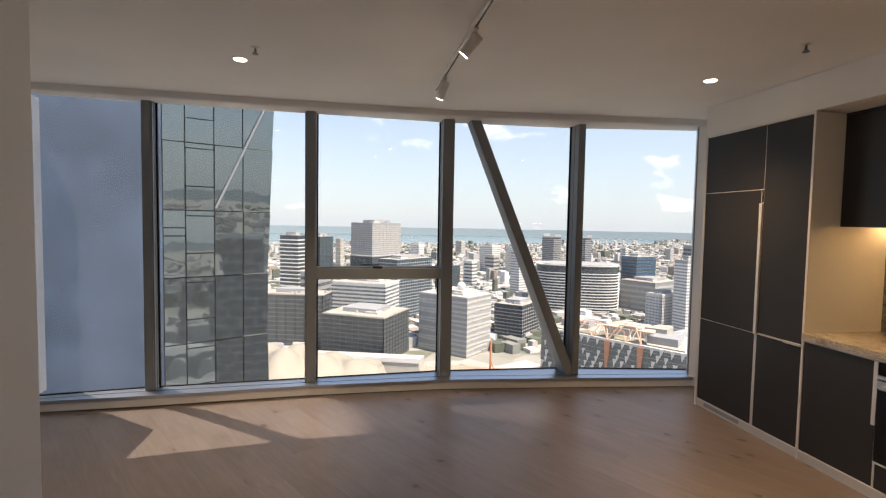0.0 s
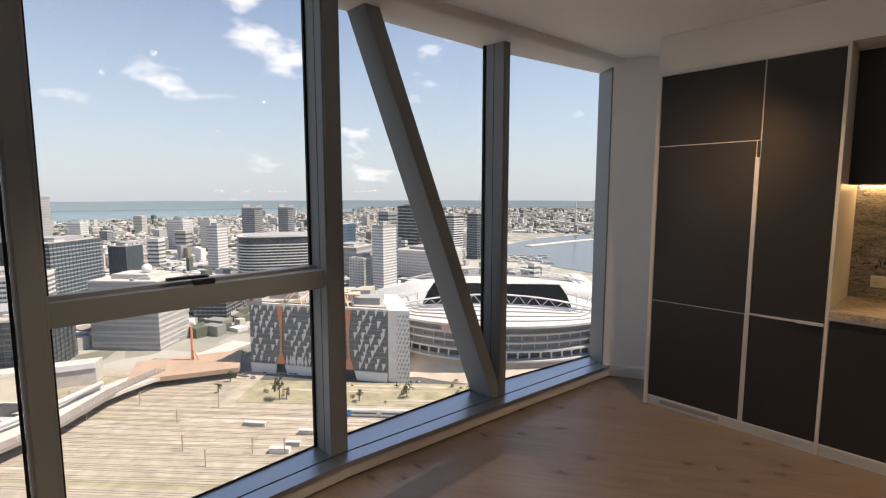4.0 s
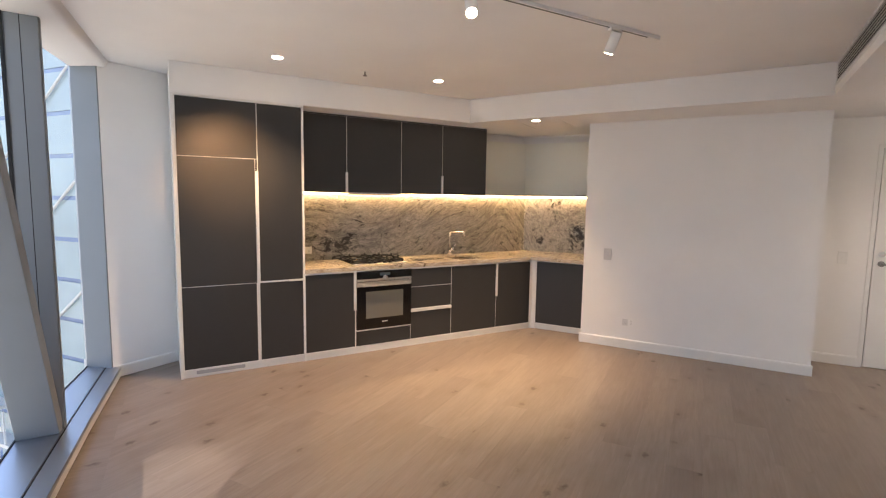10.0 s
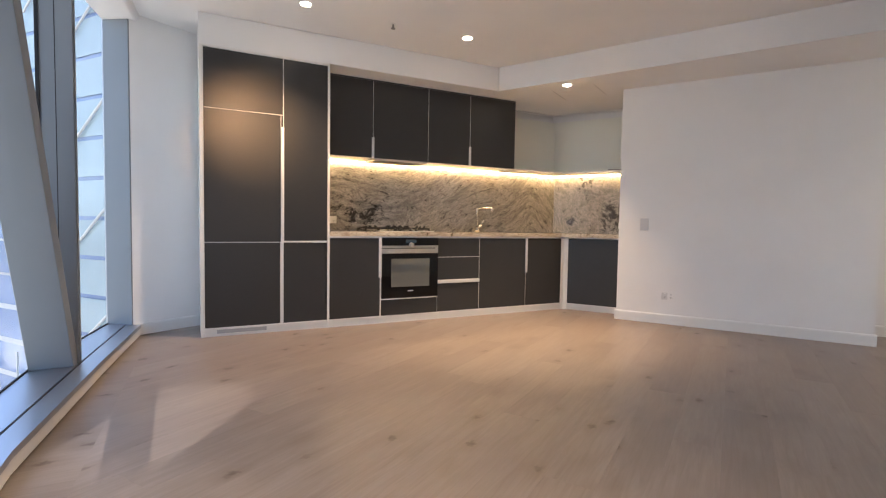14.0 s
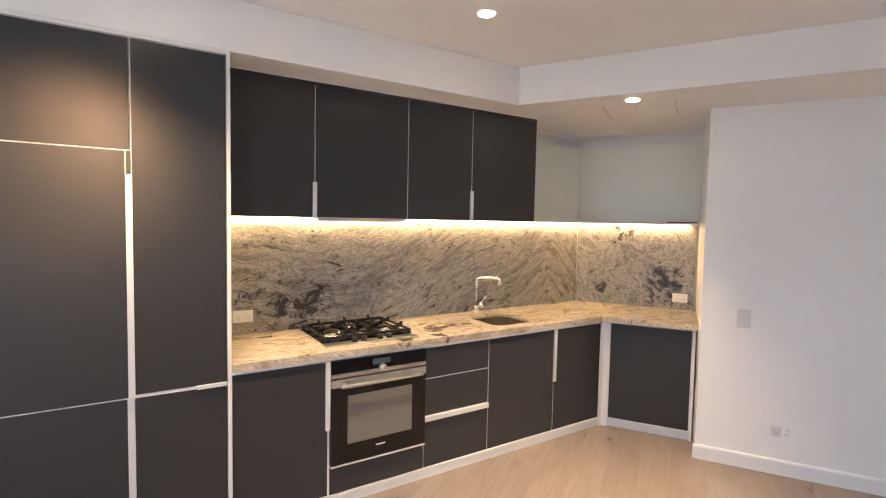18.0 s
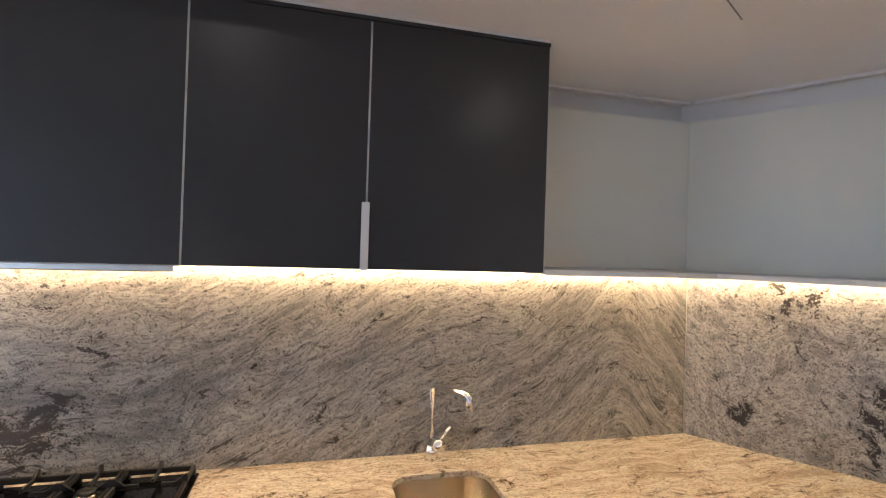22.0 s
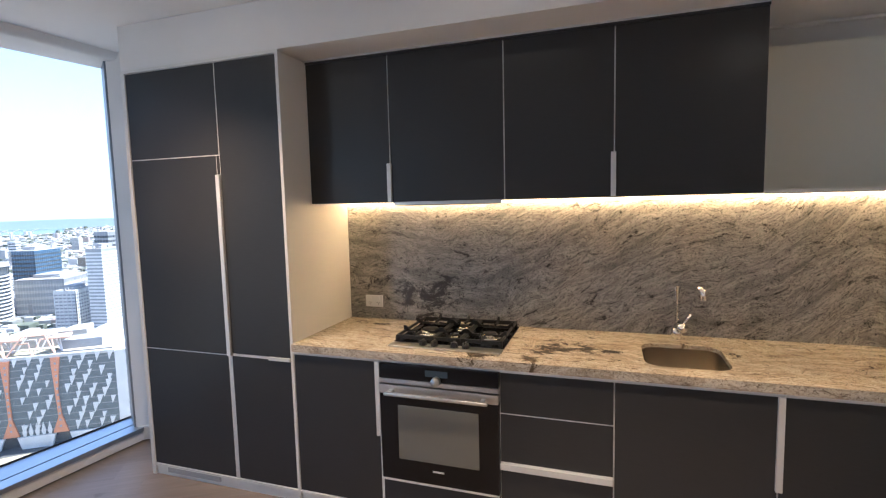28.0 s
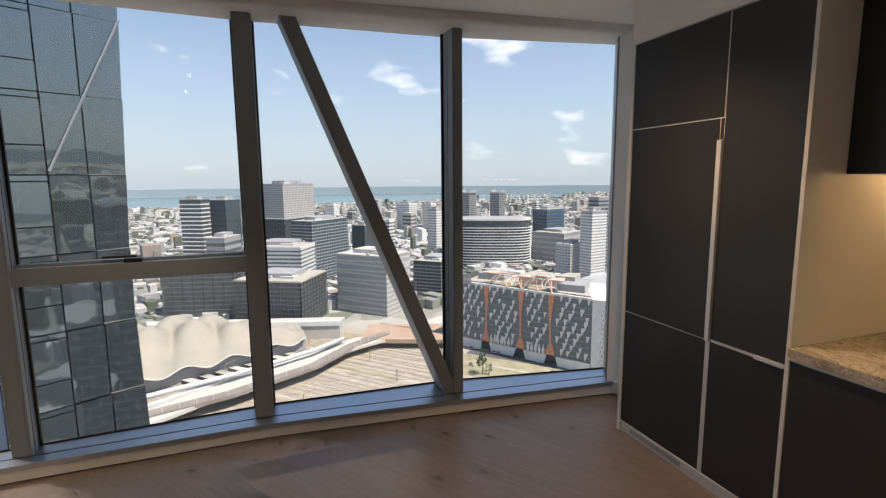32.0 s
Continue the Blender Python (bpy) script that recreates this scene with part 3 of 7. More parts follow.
def slab(t_low, t_top, half, in0, in1):
    bm = bmesh.new()
    rows = []
    for t, z in ((t_low, SILL_Z - 0.002), (t_top, SOFFIT + 0.03)):
        ring = []
        for dt, k in ((-half, in0), (half, in0), (half, in1), (-half, in1)):
            gp, sp = g0.lerp(g1, t + dt), s0.lerp(s1, t + dt)
            p = gp.lerp(sp, k)
            ring.append(bm.verts.new((p.x, p.y, z)))
        rows.append(ring)
    for k in range(4):
        j = (k + 1) % 4
        bm.faces.new((rows[0][k], rows[0][j], rows[1][j], rows[1][k]))
    bm.faces.new(rows[0][::-1])
    bm.faces.new(rows[1])
    bmesh.ops.recalc_face_normals(bm, faces=bm.faces)
    bmesh.ops.bevel(bm, geom=bm.edges[:], offset=0.003, segments=1, affect="EDGES")
    return bm


part("casing", slab(BR_LOW, BR_TOP, BR_W / 2 / 1.26, 0.03, 0.97), FRAME_GREY, brace_m)

# ---- kitchen ----
def handle(bm_parent, x0, x1, z0, z1, y=-0.012, label="slim aluminium edge handle"):
    return part("handle", box(x0, x1, y, 0.004, z0, z1, 0.0015), ALU, bm_parent, label)


G = 0.0028


def front(name, x0, x1, z0, z1, parent, label=""):
    return part(name, box(x0 + G, x1 - G, 0.0, 0.019, z0 + G, z1 - G, 0.0012), CABINET, parent, label)


def tall_unit():
    u = thing("pantry_cabinet", pose(0, 0, 0), "tall charcoal laminate cabinet column with aluminium edge handle", "cabinet", "kitchen cabinets")
    part("body", box(0.0, 0.604, 0.0022, 0.64, 0.069, 2.295), CARCASS, u)
    part("side_panel", box(-0.027, -0.001, -0.004, 0.655, 0.0, 2.312, 0.001), CARCASS, u, "white end panel")
    front("door", 0.0, 0.606, 1.828, 2.295, u)
    front("door", 0.0, 0.588, 0.764, 1.828, u)
    front("door", 0.0, 0.584, 0.070, 0.764, u)
    handle(u, 0.587, 0.611, 0.764, 1.727, -0.016)
    part("edge_strip", box(0.5895, 0.6045, 0.0005, 0.018, 1.7285, 1.8255), CABINET, u)
    part("channel", box(0.584, 0.606, 0.0014, 0.02, 0.065, 0.762), ALU, u, "aluminium channel")
    grille = part("kick_grille", box(0.09, 0.47, -0.0012, 0.0075, 0.024, 0.062, 0.0005), KICK_GREY, u, "pale grey slotted ventilation grille")
    for k in range(4):
        part("slot", box(0.10, 0.46, -0.0018, -0.0010, 0.0275 + k * 0.0085, 0.0300 + k * 0.0085), GREY_LOUVRE, grille)
    v = thing("pantry_cabinet", pose(0, 0, 0), "narrow tall charcoal cabinet beside the fridge column", "cabinet", "kitchen cabinets")
    part("body", box(0.607, 0.976, 0.0022, 0.64, 0.069, 2.295), CARCASS, v)
    part("side_panel", box(0.9825, 1.0, -0.004, 0.655, 0.0, 2.305, 0.001), CARCASS, v, "white end panel")
    front("door", 0.608, 0.982, 0.773, 2.295, v)
    front("door", 0.606, 0.982, 0.070, 0.764, v)
    handle(v, 0.85, 0.980, 0.760, 0.777, -0.014)
    part("top_trim", box(0.0, 0.998, -0.005, 0.02, 2.297, 2.312), CARCASS, u, "white cover strip")
    return u


tall_unit()


def base_unit(name, x0, x1, label, top=0.803):
    b = thing(name, pose(x0, 0, 0), label, "cabinet", "kitchen cabinets")
    w = x1 - x0
    part("body", box(0.001, w - 0.001, 0.0022, 0.60, 0.069, top), CARCASS, b)
    return b, w


b, w = base_unit("base_cabinet", 1.0, 1.486, "charcoal laminate base cabinet beside the oven")
front("door", 0, w - 0.010, 0.07, 0.802, b)
handle(b, w - 0.025, w - 0.001, 0.434, 0.804, -0.014)

b, w = base_unit("drawer_cabinet", 2.069, 2.551, "charcoal laminate cabinet with three drawers")
front("drawer_front", 0, w, 0.613, 0.802, b)
front("drawer_front", 0, w, 0.386, 0.613, b)
front("drawer_front", 0, w, 0.070, 0.354, b)
handle(b, 0.002, w - 0.002, 0.356, 0.385, -0.016)

b, w = base_unit("sink_cabinet", 2.551, 3.140, "charcoal laminate base cabinet under the sink", 0.60)
part("front_rail", box(0.001, w - 0.001, 0.0022, 0.04, 0.602, 0.803), CARCASS, b)
front("door", 0, w, 0.07, 0.802, b)
handle(b, w - 0.010, w + 0.013, 0.430, 0.804, -0.014)

b, w = base_unit("base_cabinet", 3.140, 3.626, "charcoal laminate base cabinet beside the corner post")
front("door", 0, w, 0.07, 0.802, b)

b = thing("corner_post", pose(0, 0, 0), "white upright corner filler post", "cabinet trim")
PK = POST_C + U * 0.024
PS = POST_C + U * 0.071
part("post", prism([(3.628, -0.004), (PK.x - 0.002, -0.004), tuple(PS + N * 0.004), tuple(PS - N * 0.03), (3.66, 0.04), (3.628, 0.03)], 0.0, 0.805), CARCASS, b)

# oven and the panel below it
oven = thing("oven", pose(1.487, 0, 0), "built-in black glass oven with steel trim", "oven")
OW = 0.581
part("body", box(0.006, OW - 0.006, 0.03, 0.58, 0.232, 0.79), BLACK, oven)
door = part("oven_door", box(0.001, OW - 0.001, -0.018, 0.028, 0.232, 0.655, 0.003), OVEN_GLASS, oven, "black glass oven door")
part("oven_window", box(0.092, 0.489, -0.0195, -0.015, 0.338, 0.606, 0.003), OVEN_PANE, door, "grey tinted oven window")
part("steel_band", box(0.001, OW - 0.001, -0.020, 0.01, 0.656, 0.700, 0.002), STEEL, door, "brushed steel door trim")
part("badge", box(0.262, 0.318, -0.0198, -0.017, 0.294, 0.302), ALU, door, "small pale maker's mark")
part("handle_bar", box(0.042, 0.540, -0.066, -0.050, 0.662, 0.678, 0.004), STEEL, door, "brushed steel bar handle", True)
for x in (0.066, 0.514):
    part("handle_post", box(x - 0.012, x + 0.012, -0.055, -0.018, 0.662, 0.680, 0.003), STEEL, door)
panel = part("control_panel", box(0.001, OW - 0.001, -0.018, 0.028, 0.730, 0.803, 0.003), OVEN_GLASS, oven, "black glass control panel")
part("steel_band", box(0.001, OW - 0.001, -0.021, 0.02, 0.708, 0.729, 0.002), STEEL, oven, "brushed steel trim strip")
part("display", box(0.236, 0.346, -0.0195, -0.015, 0.756, 0.786), Shader("blue_grey_display", (0.05, 0.075, 0.10), 0.1).mat, panel, "blue-grey display")
part("knob", tube(0.022, 0.020, 0, 0.030, 28, m=pose(0.291, -0.018, 0.738, 90, 0, 0)), STEEL, panel, "round steel knob", True)
b = thing("oven_plinth_panel", pose(1.487, 0, 0), "charcoal panel below the oven", "cabinet panel")
part("panel", box(0.001, OW - 0.001, 0.0, 0.019, 0.072, 0.222, 0.001), CABINET, b)
part("rail", box(0.001, OW - 0.001, -0.019, 0.02, 0.2225, 0.2310), ALU, b, "thin aluminium strip")

structure("kickboard", box(0.0, 1.0, 0.008, 0.036, 0.0, 0.062), CARCASS, "pale grey kickboard under the tall cabinets", "kickboard")
structure("kickboard", box(1.0, 3.628, 0.008, 0.036, 0.0, 0.062), CARCASS, "pale grey kickboard under the kitchen cabinets", "kickboard")
structure("kickboard_trim", box(0.0, 3.628, -0.003, 0.03, 0.0555, 0.068), CARCASS, "slim white strip along the bottom of the cabinets", "kickboard")

# benchtop rails, benchtop and splashback
bench = thing("benchtop", pose(0, 0, 0), "polished cream and brown granite benchtop", "benchtop")
S0 = POST + N * 0.015
SB_C = Vector((4.005, 0.605))
SB_END = SB_C + U * 1.02
J = Vector((3.612, -0.018))
hole = (2.672, 3.008, 0.082, 0.428)
top = bmesh.new()
x0, x1, y0, y1 = hole
LZ0, LZ1 = 0.818, 0.857
end_f = S0 + U * 0.668
end_b = end_f - N * 0.665


def rounded(x0, x1, y0, y1, r, n=5):
    pts = []
    for cx, cy, a0 in ((x1 - r, y1 - r, 0), (x0 + r, y1 - r, 90), (x0 + r, y0 + r, 180), (x1 - r, y0 + r, 270)):
        pts += [(cx + r * math.cos(radians(a0 + 90 * k / n)), cy + r * math.sin(radians(a0 + 90 * k / n))) for k in range(n + 1)]
    return pts


def slab_with_hole(outer, ring, z0, z1):
    """An outline with one opening, filled as a flat plate with upright edges."""
    bm = bmesh.new()
    loops = []
    for pts in (outer, ring):
        vs = [bm.verts.new((x, y, z1)) for x, y in pts]
        loops.append([bm.edges.new((vs[i], vs[(i + 1) % len(vs)])) for i in range(len(vs))])
    bmesh.ops.triangle_fill(bm, use_beauty=True, edges=loops[0] + loops[1])
    made = bmesh.ops.extrude_face_region(bm, geom=bm.faces[:])
    bmesh.ops.translate(bm, verts=[v for v in made["geom"] if isinstance(v, bmesh.types.BMVert)], vec=(0, 0, z0 - z1))
    bmesh.ops.recalc_face_normals(bm, faces=bm.faces)
    return bm


main_top = [(1.0, -0.018), tuple(J), tuple(SB_C + Vector((0.0, -0.0))), (1.0, 0.605)]
part("slab", slab_with_hole(main_top, rounded(*hole, 0.07), LZ0, LZ1), STONE_TOP, bench)
part("slab", prism([(J.x + 0.0015, J.y), tuple(end_f), tuple(end_b), (SB_C.x + 0.0015, SB_C.y)], LZ0, LZ1), STONE_TOP, bench, "granite return slab")
rail = thing("benchtop_rail", pose(0, 0, 0), "white channel below the benchtop edge", "trim")
part("rail", box(1.0, 3.60, -0.004, 0.03, 0.804, 0.8175), CARCASS, rail)
part("rail", prism([tuple(PK + N * 0.003), tuple(POST_C + N * 0.003 + U * 0.655), tuple(POST_C - N * 0.03 + U * 0.655), tuple(PK - N * 0.03)], 0.804, 0.8175), CARCASS, rail)

splash = thing("splashback", pose(0, 0, 0), "grey veined granite splashback with dark flecks", "splashback")
part("slab", box(0.999, SB_C.x, 0.607, 0.627, LZ1 - 0.002, 1.557), STONE_WALL, splash)
p, q = SB_C + Vector((0.001, 0)), SB_C + U * 0.957
part("slab", prism([tuple(p), tuple(q), tuple(q - N * 0.02), tuple(p - N * 0.02)], LZ1 - 0.002, 1.557), STONE_WALL, splash)

# side run
SIDE = pose(POST_C.x, POST_C.y, 0, 0, 0, math.degrees(math.atan2(U.y, U.x)))
side = thing("base_cabinet", SIDE, "charcoal laminate cabinet on the short kitchen return", "cabinet", "kitchen cabinets")
part("body", box(0.072, 0.63, 0.0012, 0.56, 0.069, 0.80), CARCASS, side)
part("door", box(0.074, 0.628, 0.0, 0.019, 0.072, 0.800, 0.001), CABINET, side)
part("side_panel", box(0.631, 0.652, -0.004, 0.56, 0.0, 0.8035), CARCASS, side, "white end panel")
part("kickboard_trim", box(0.072, 0.63, -0.003, 0.02, 0.0555, 0.068), CARCASS, side, "slim white strip")
part("kickboard", box(0.072, 0.63, 0.014, 0.03, 0.0, 0.062), CARCASS, side, "pale kickboard")

# wall cabinets
UY = 0.222
UZ0, UZ1 = 1.560, 2.290
xs = [1.002, 1.473, 2.058, 2.545, 3.118]
for k in range(4):
    c = thing("wall_cabinet", pose(xs[k], UY, UZ0), "charcoal laminate wall cabinet above the splashback", "cabinet", "kitchen cabinets")
    w = xs[k + 1] - xs[k]
    part("body", box(0.001, w - 0.001, 0.0022, 0.60 - UY + 0.03, 0.002, UZ1 - UZ0 - 0.002), CARCASS, c)
    part("cover_strip", box(0.0, w, -0.001, 0.03, UZ1 - UZ0 + 0.002, DROP - UZ0 - 0.012), CABINET, c, "charcoal strip under the ceiling")
    part("top_bead", box(0.0, w, 0.004, 0.03, DROP - UZ0 - 0.0115, DROP - UZ0 - 0.0005), CARCASS, c, "slim white bead")
    part("door", box(G, w - G, 0.0, 0.018, 0.004, UZ1 - UZ0, 0.001), CABINET, c)
    if k in (0, 2):
        part("handle", box(w - 0.014, w + 0.008, -0.014, 0.003, 0.0, 0.198, 0.0015), ALU, c, "slim aluminium edge handle")
PA = SB_C + N * 0.385
PC = PA + U * ((UY - PA.y) / U.y)
shelf = thing("shelf", pose(0, 0, 0), "slim white corner shelf over the splashback", "shelf")
part("board", prism([(3.120, UY), (PC.x, PC.y), tuple(SB_C + Vector((0, 0.01))), (3.120, 0.622)], UZ0 - 0.004, UZ0 + 0.014), CARCASS, shelf)
q = PC + U * 0.742
part("board", prism([(PC.x + 0.001, PC.y), tuple(q), tuple(q - N * 0.385), (SB_C.x + 0.001, SB_C.y + 0.01)], UZ0 - 0.004, UZ0 + 0.014), CARCASS, shelf)
part("cover_plate", prism([tuple(q - U * 0.22 - N * 0.02), tuple(q - U * 0.01 - N * 0.02), tuple(q - U * 0.01 - N * 0.12), tuple(q - U * 0.22 - N * 0.10)], UZ0 + 0.014, UZ0 + 0.022), BLACK, shelf, "thin dark plate lying flat")
recess = thing("recess_panel", pose(0, 0, 0), "pale green-white back-painted panel lining the corner recess", "wall panel")
part("panel", box(3.1205, SB_C.x - 0.002, 0.606, 0.6225, UZ0 + 0.016, DROP - 0.088), PALE_GLASS, recess)
p, q = SB_C + N * 0.010 - U * 0.004, SB_C + N * 0.010 + U * 0.972
part("panel", prism([tuple(p), tuple(q), tuple(q - N * 0.010), tuple(p - N * 0.010)], UZ0 + 0.016, DROP - 0.088), PALE_GLASS, recess)
part("bead", box(3.1205, SB_C.x - 0.02, 0.590, 0.622, DROP - 0.013, DROP - 0.0005, 0.003), CEILING, recess, "white bead under the ceiling")
p, q = SB_C + N * 0.030 + U * 0.02, SB_C + N * 0.030 + U * 0.955
part("bead", prism([tuple(p), tuple(q), tuple(q - N * 0.03), tuple(p - N * 0.03)], DROP - 0.013, DROP - 0.0005), CEILING, recess, "white bead under the ceiling")
light_strip = thing("led_strip", pose(0, 0, 0), "warm white light strip under the wall cabinets", "strip light")
part("diffuser", box(1.02, SB_C.x - 0.03, 0.575, 0.592, 1.548, 1.558), LED_WARM, light_strip, "glowing warm diffuser")
p = SB_C + N * 0.02 + U * 0.02
q = p + U * 0.88
part("diffuser", prism([tuple(p), tuple(q), tuple(q + N * 0.016), tuple(p + N * 0.016)], 1.548, 1.558), LED_WARM, light_strip, "glowing warm diffuser")

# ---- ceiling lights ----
# the last one is out of view, added to brighten the hall walls
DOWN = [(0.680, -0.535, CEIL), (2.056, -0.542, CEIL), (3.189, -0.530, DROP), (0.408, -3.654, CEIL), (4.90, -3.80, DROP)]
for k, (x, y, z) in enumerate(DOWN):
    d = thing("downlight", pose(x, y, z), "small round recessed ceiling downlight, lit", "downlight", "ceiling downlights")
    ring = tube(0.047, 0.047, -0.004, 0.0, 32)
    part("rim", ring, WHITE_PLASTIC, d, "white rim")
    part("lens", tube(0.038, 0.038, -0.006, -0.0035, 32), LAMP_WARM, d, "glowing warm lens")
    aim = (2.98, -0.85, 0.0) if k == 2 else (x, y, 0.0)
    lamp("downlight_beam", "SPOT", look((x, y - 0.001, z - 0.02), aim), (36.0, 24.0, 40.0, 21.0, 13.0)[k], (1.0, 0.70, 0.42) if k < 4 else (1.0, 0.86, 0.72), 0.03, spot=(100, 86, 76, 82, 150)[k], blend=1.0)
# extra spot added at the living-room downlight, flat-angled, to gloss the tall cabinet
x, y, z = DOWN[3]
lamp("downlight_spill", "SPOT", look((x, y + 0.05, z - 0.03), (0.36, 0.0, 1.72)), 84.0, (1.0, 0.58, 0.27), 0.06, spot=17, blend=1.0)

# ---- the city outside ----
GROUND = -130.0
EYE0 = Vector((1.5, -3.0))


def facade(name, colour, rough=0.5, vary=0.15, scale=0.2, spec=0.4):
    s = Shader(name, colour, rough, spec=spec)
    low = tuple(c * (1 - vary) for c in colour)
    s.colour(s.ramp(s.noise(scale, 6), (0.3, low), (0.7, colour)))
    return s.bump(s.noise(scale * 9, 3), 0.15, 0.05).mat


CONCRETE = facade("pale_concrete", (0.50, 0.48, 0.44), 0.8)
WHITE_CLAD = facade("white_cladding", (0.74, 0.73, 0.705), 0.6)
TAN_ROOF = facade("dusty_roof", (0.44, 0.405, 0.35), 0.85, 0.25, 0.12)
GREY_CLAD = facade("grey_cladding", (0.34, 0.345, 0.35), 0.6)
DARK_GLASS = facade("dark_office_glass", (0.085, 0.096, 0.102), 0.2, 0.4, 0.3, 0.5)
TEAL_GLASS = facade("teal_office_glass", (0.085, 0.12, 0.14), 0.2, 0.4, 0.3, 0.6)
BLUE_GLASS = facade("blue_office_glass", (0.09, 0.17, 0.26), 0.2, 0.4, 0.3, 0.6)
GREEN_GLASS = facade("grey_green_glass", (0.15, 0.162, 0.16), 0.25, 0.3, 0.3, 0.6)
ORANGE = facade("orange_cladding", (0.66, 0.27, 0.14), 0.55)
SALMON = facade("salmon_roof_frame", (0.74, 0.47, 0.34), 0.55)
CREAM_ROOF = facade("cream_membrane_roof", (0.34, 0.31, 0.25), 0.7, 0.15, 0.08)
ROOF_WHITE = facade("white_metal_roof", (0.52, 0.515, 0.50), 0.5, 0.10, 0.1)
BALLAST = facade("rail_ballast", (0.43, 0.375, 0.30), 0.95, 0.35, 0.10)
GRASS = facade("dry_grass", (0.35, 0.32, 0.21), 0.95, 0.4, 0.10)
ASPHALT = facade("asphalt", (0.10, 0.10, 0.10), 0.9, 0.3, 0.05)
RAIL = facade("rail_steel", (0.37, 0.315, 0.25), 0.5, 0.3, 0.2)
PITCH = facade("dark_green_seating", (0.10, 0.125, 0.112), 0.8, 0.4, 0.2)
LEAF = facade("eucalypt_leaves", (0.05, 0.075, 0.03), 0.8, 0.5, 0.6)
BARK = facade("bark", (0.12, 0.09, 0.06), 0.9, 0.3, 2.0)
TRAIN_WHITE = facade("train_white_paint", (0.70, 0.70, 0.70), 0.4)
TRAIN_BLUE = facade("train_blue_paint", (0.05, 0.28, 0.55), 0.4)


def ground_shader():
    s = Shader("city_ground", (0.3, 0.28, 0.24), 0.95)
    big = s.noise(0.004, 8, 0.65)
    small = s.add("ShaderNodeTexVoronoi", Scale=0.035)
    s.link(s.coord, small.inputs["Vector"])
    col = s.ramp(big, (0.35, (0.14, 0.15, 0.115)), (0.47, (0.24, 0.235, 0.21)), (0.6, (0.32, 0.305, 0.28)), (0.7, (0.15, 0.155, 0.125)))
    col = s.mix(0.45, col, s.ramp(small.outputs["Color"], (0.2, (0.12, 0.13, 0.09)), (0.8, (0.55, 0.52, 0.47))))
    return s.colour(col).mat


def water_shader(name, colour):
    s = Shader(name, colour, 0.22, spec=0.5)
    s.colour(s.ramp(s.noise(0.01, 5), (0.3, tuple(c * 0.8 for c in colour)), (0.7, colour)))
    return s.bump(s.noise(0.15, 4), 0.3, 0.3).mat


def sprawl_shader():
    s = Shader("suburb_roofs", (0.5, 0.48, 0.45), 0.8)
    isl = s.add("ShaderNodeNewGeometry").outputs["Random Per Island"]
    node = s.ramp(isl, (0.0, (0.58, 0.57, 0.55)), (0.16, (0.34, 0.335, 0.325)), (0.30, (0.085, 0.10, 0.07)), (0.50, (0.11, 0.125, 0.09)), (0.56, (0.36, 0.28, 0.24)), (0.64, (0.48, 0.465, 0.44)), (0.80, (0.25, 0.25, 0.25)), (0.94, (0.66, 0.655, 0.64)))
    return s.colour(node).mat


def way(az):
    return Vector((-math.cos(radians(az)), math.sin(radians(az))))


def side_of(az):
    return Vector((math.sin(radians(az)), math.cos(radians(az))))


def spot(az, d):
    return EYE0 + way(az) * d


disc = bmesh.new()
bmesh.ops.create_circle(disc, cap_ends=True, segments=96, radius=4990, matrix=Matrix.Translation((0, 0, GROUND)))
structure("ground", disc, ground_shader(), "wide city ground reaching the horizon", "ground")
SEA = water_shader("sea_water", (0.12, 0.19, 0.205))
bay = [tuple(spot(az, 3050 + 260 * math.sin(az * 0.7) + max(0, az - 14) * 45)) for az in range(-50, 35, 4)] + [tuple(spot(az, 4960)) for az in range(34, -51, -4)]
structure("water_bay", prism(bay, GROUND, GROUND + 0.8), SEA, "blue-green bay beyond the suburbs", "sea")
HARBOUR = water_shader("harbour_water", (0.125, 0.145, 0.155))
dock = [tuple(spot(az, d)) for az, d in ((47, 1110), (49, 1074), (53, 985), (57, 905), (60, 868), (62.3, 840), (64, 850), (67, 690), (74, 690), (74, 1500), (66, 1650), (60, 1720), (54, 1480), (50, 1250), (46, 1180))]
structure("water_harbour", prism(dock, GROUND, GROUND + 0.6), HARBOUR, "grey-blue harbour water", "water")
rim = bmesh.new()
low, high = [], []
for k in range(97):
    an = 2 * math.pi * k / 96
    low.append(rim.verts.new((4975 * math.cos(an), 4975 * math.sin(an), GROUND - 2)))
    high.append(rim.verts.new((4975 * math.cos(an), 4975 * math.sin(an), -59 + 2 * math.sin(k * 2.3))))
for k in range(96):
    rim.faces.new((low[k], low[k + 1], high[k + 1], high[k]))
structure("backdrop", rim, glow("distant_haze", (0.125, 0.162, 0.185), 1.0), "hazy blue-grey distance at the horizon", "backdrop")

# low suburbs, too many to count
rng = random.Random(4)
sv, sf = [], []


def block_into(cx, cy, w, d, h, an, z=GROUND):
    c, s = math.cos(an), math.sin(an)
    n = len(sv)
    for zz in (z, z + h):
        for ux, uy in ((-w, -d), (w, -d), (w, d), (-w, d)):
            sv.append((cx + (ux * c - uy * s) / 2, cy + (ux * s + uy * c) / 2, zz))
    sf.extend([(n + 4, n + 5, n + 6, n + 7), (n, n + 1, n + 5, n + 4), (n + 1, n + 2, n + 6, n + 5), (n + 2, n + 3, n + 7, n + 6), (n + 3, n, n + 4, n + 7)])


def in_water(az, d):
    return (46 < az < 73 and 750 < d < 1720) or (az < 34 and d > 3000 + max(0, az - 14) * 45)


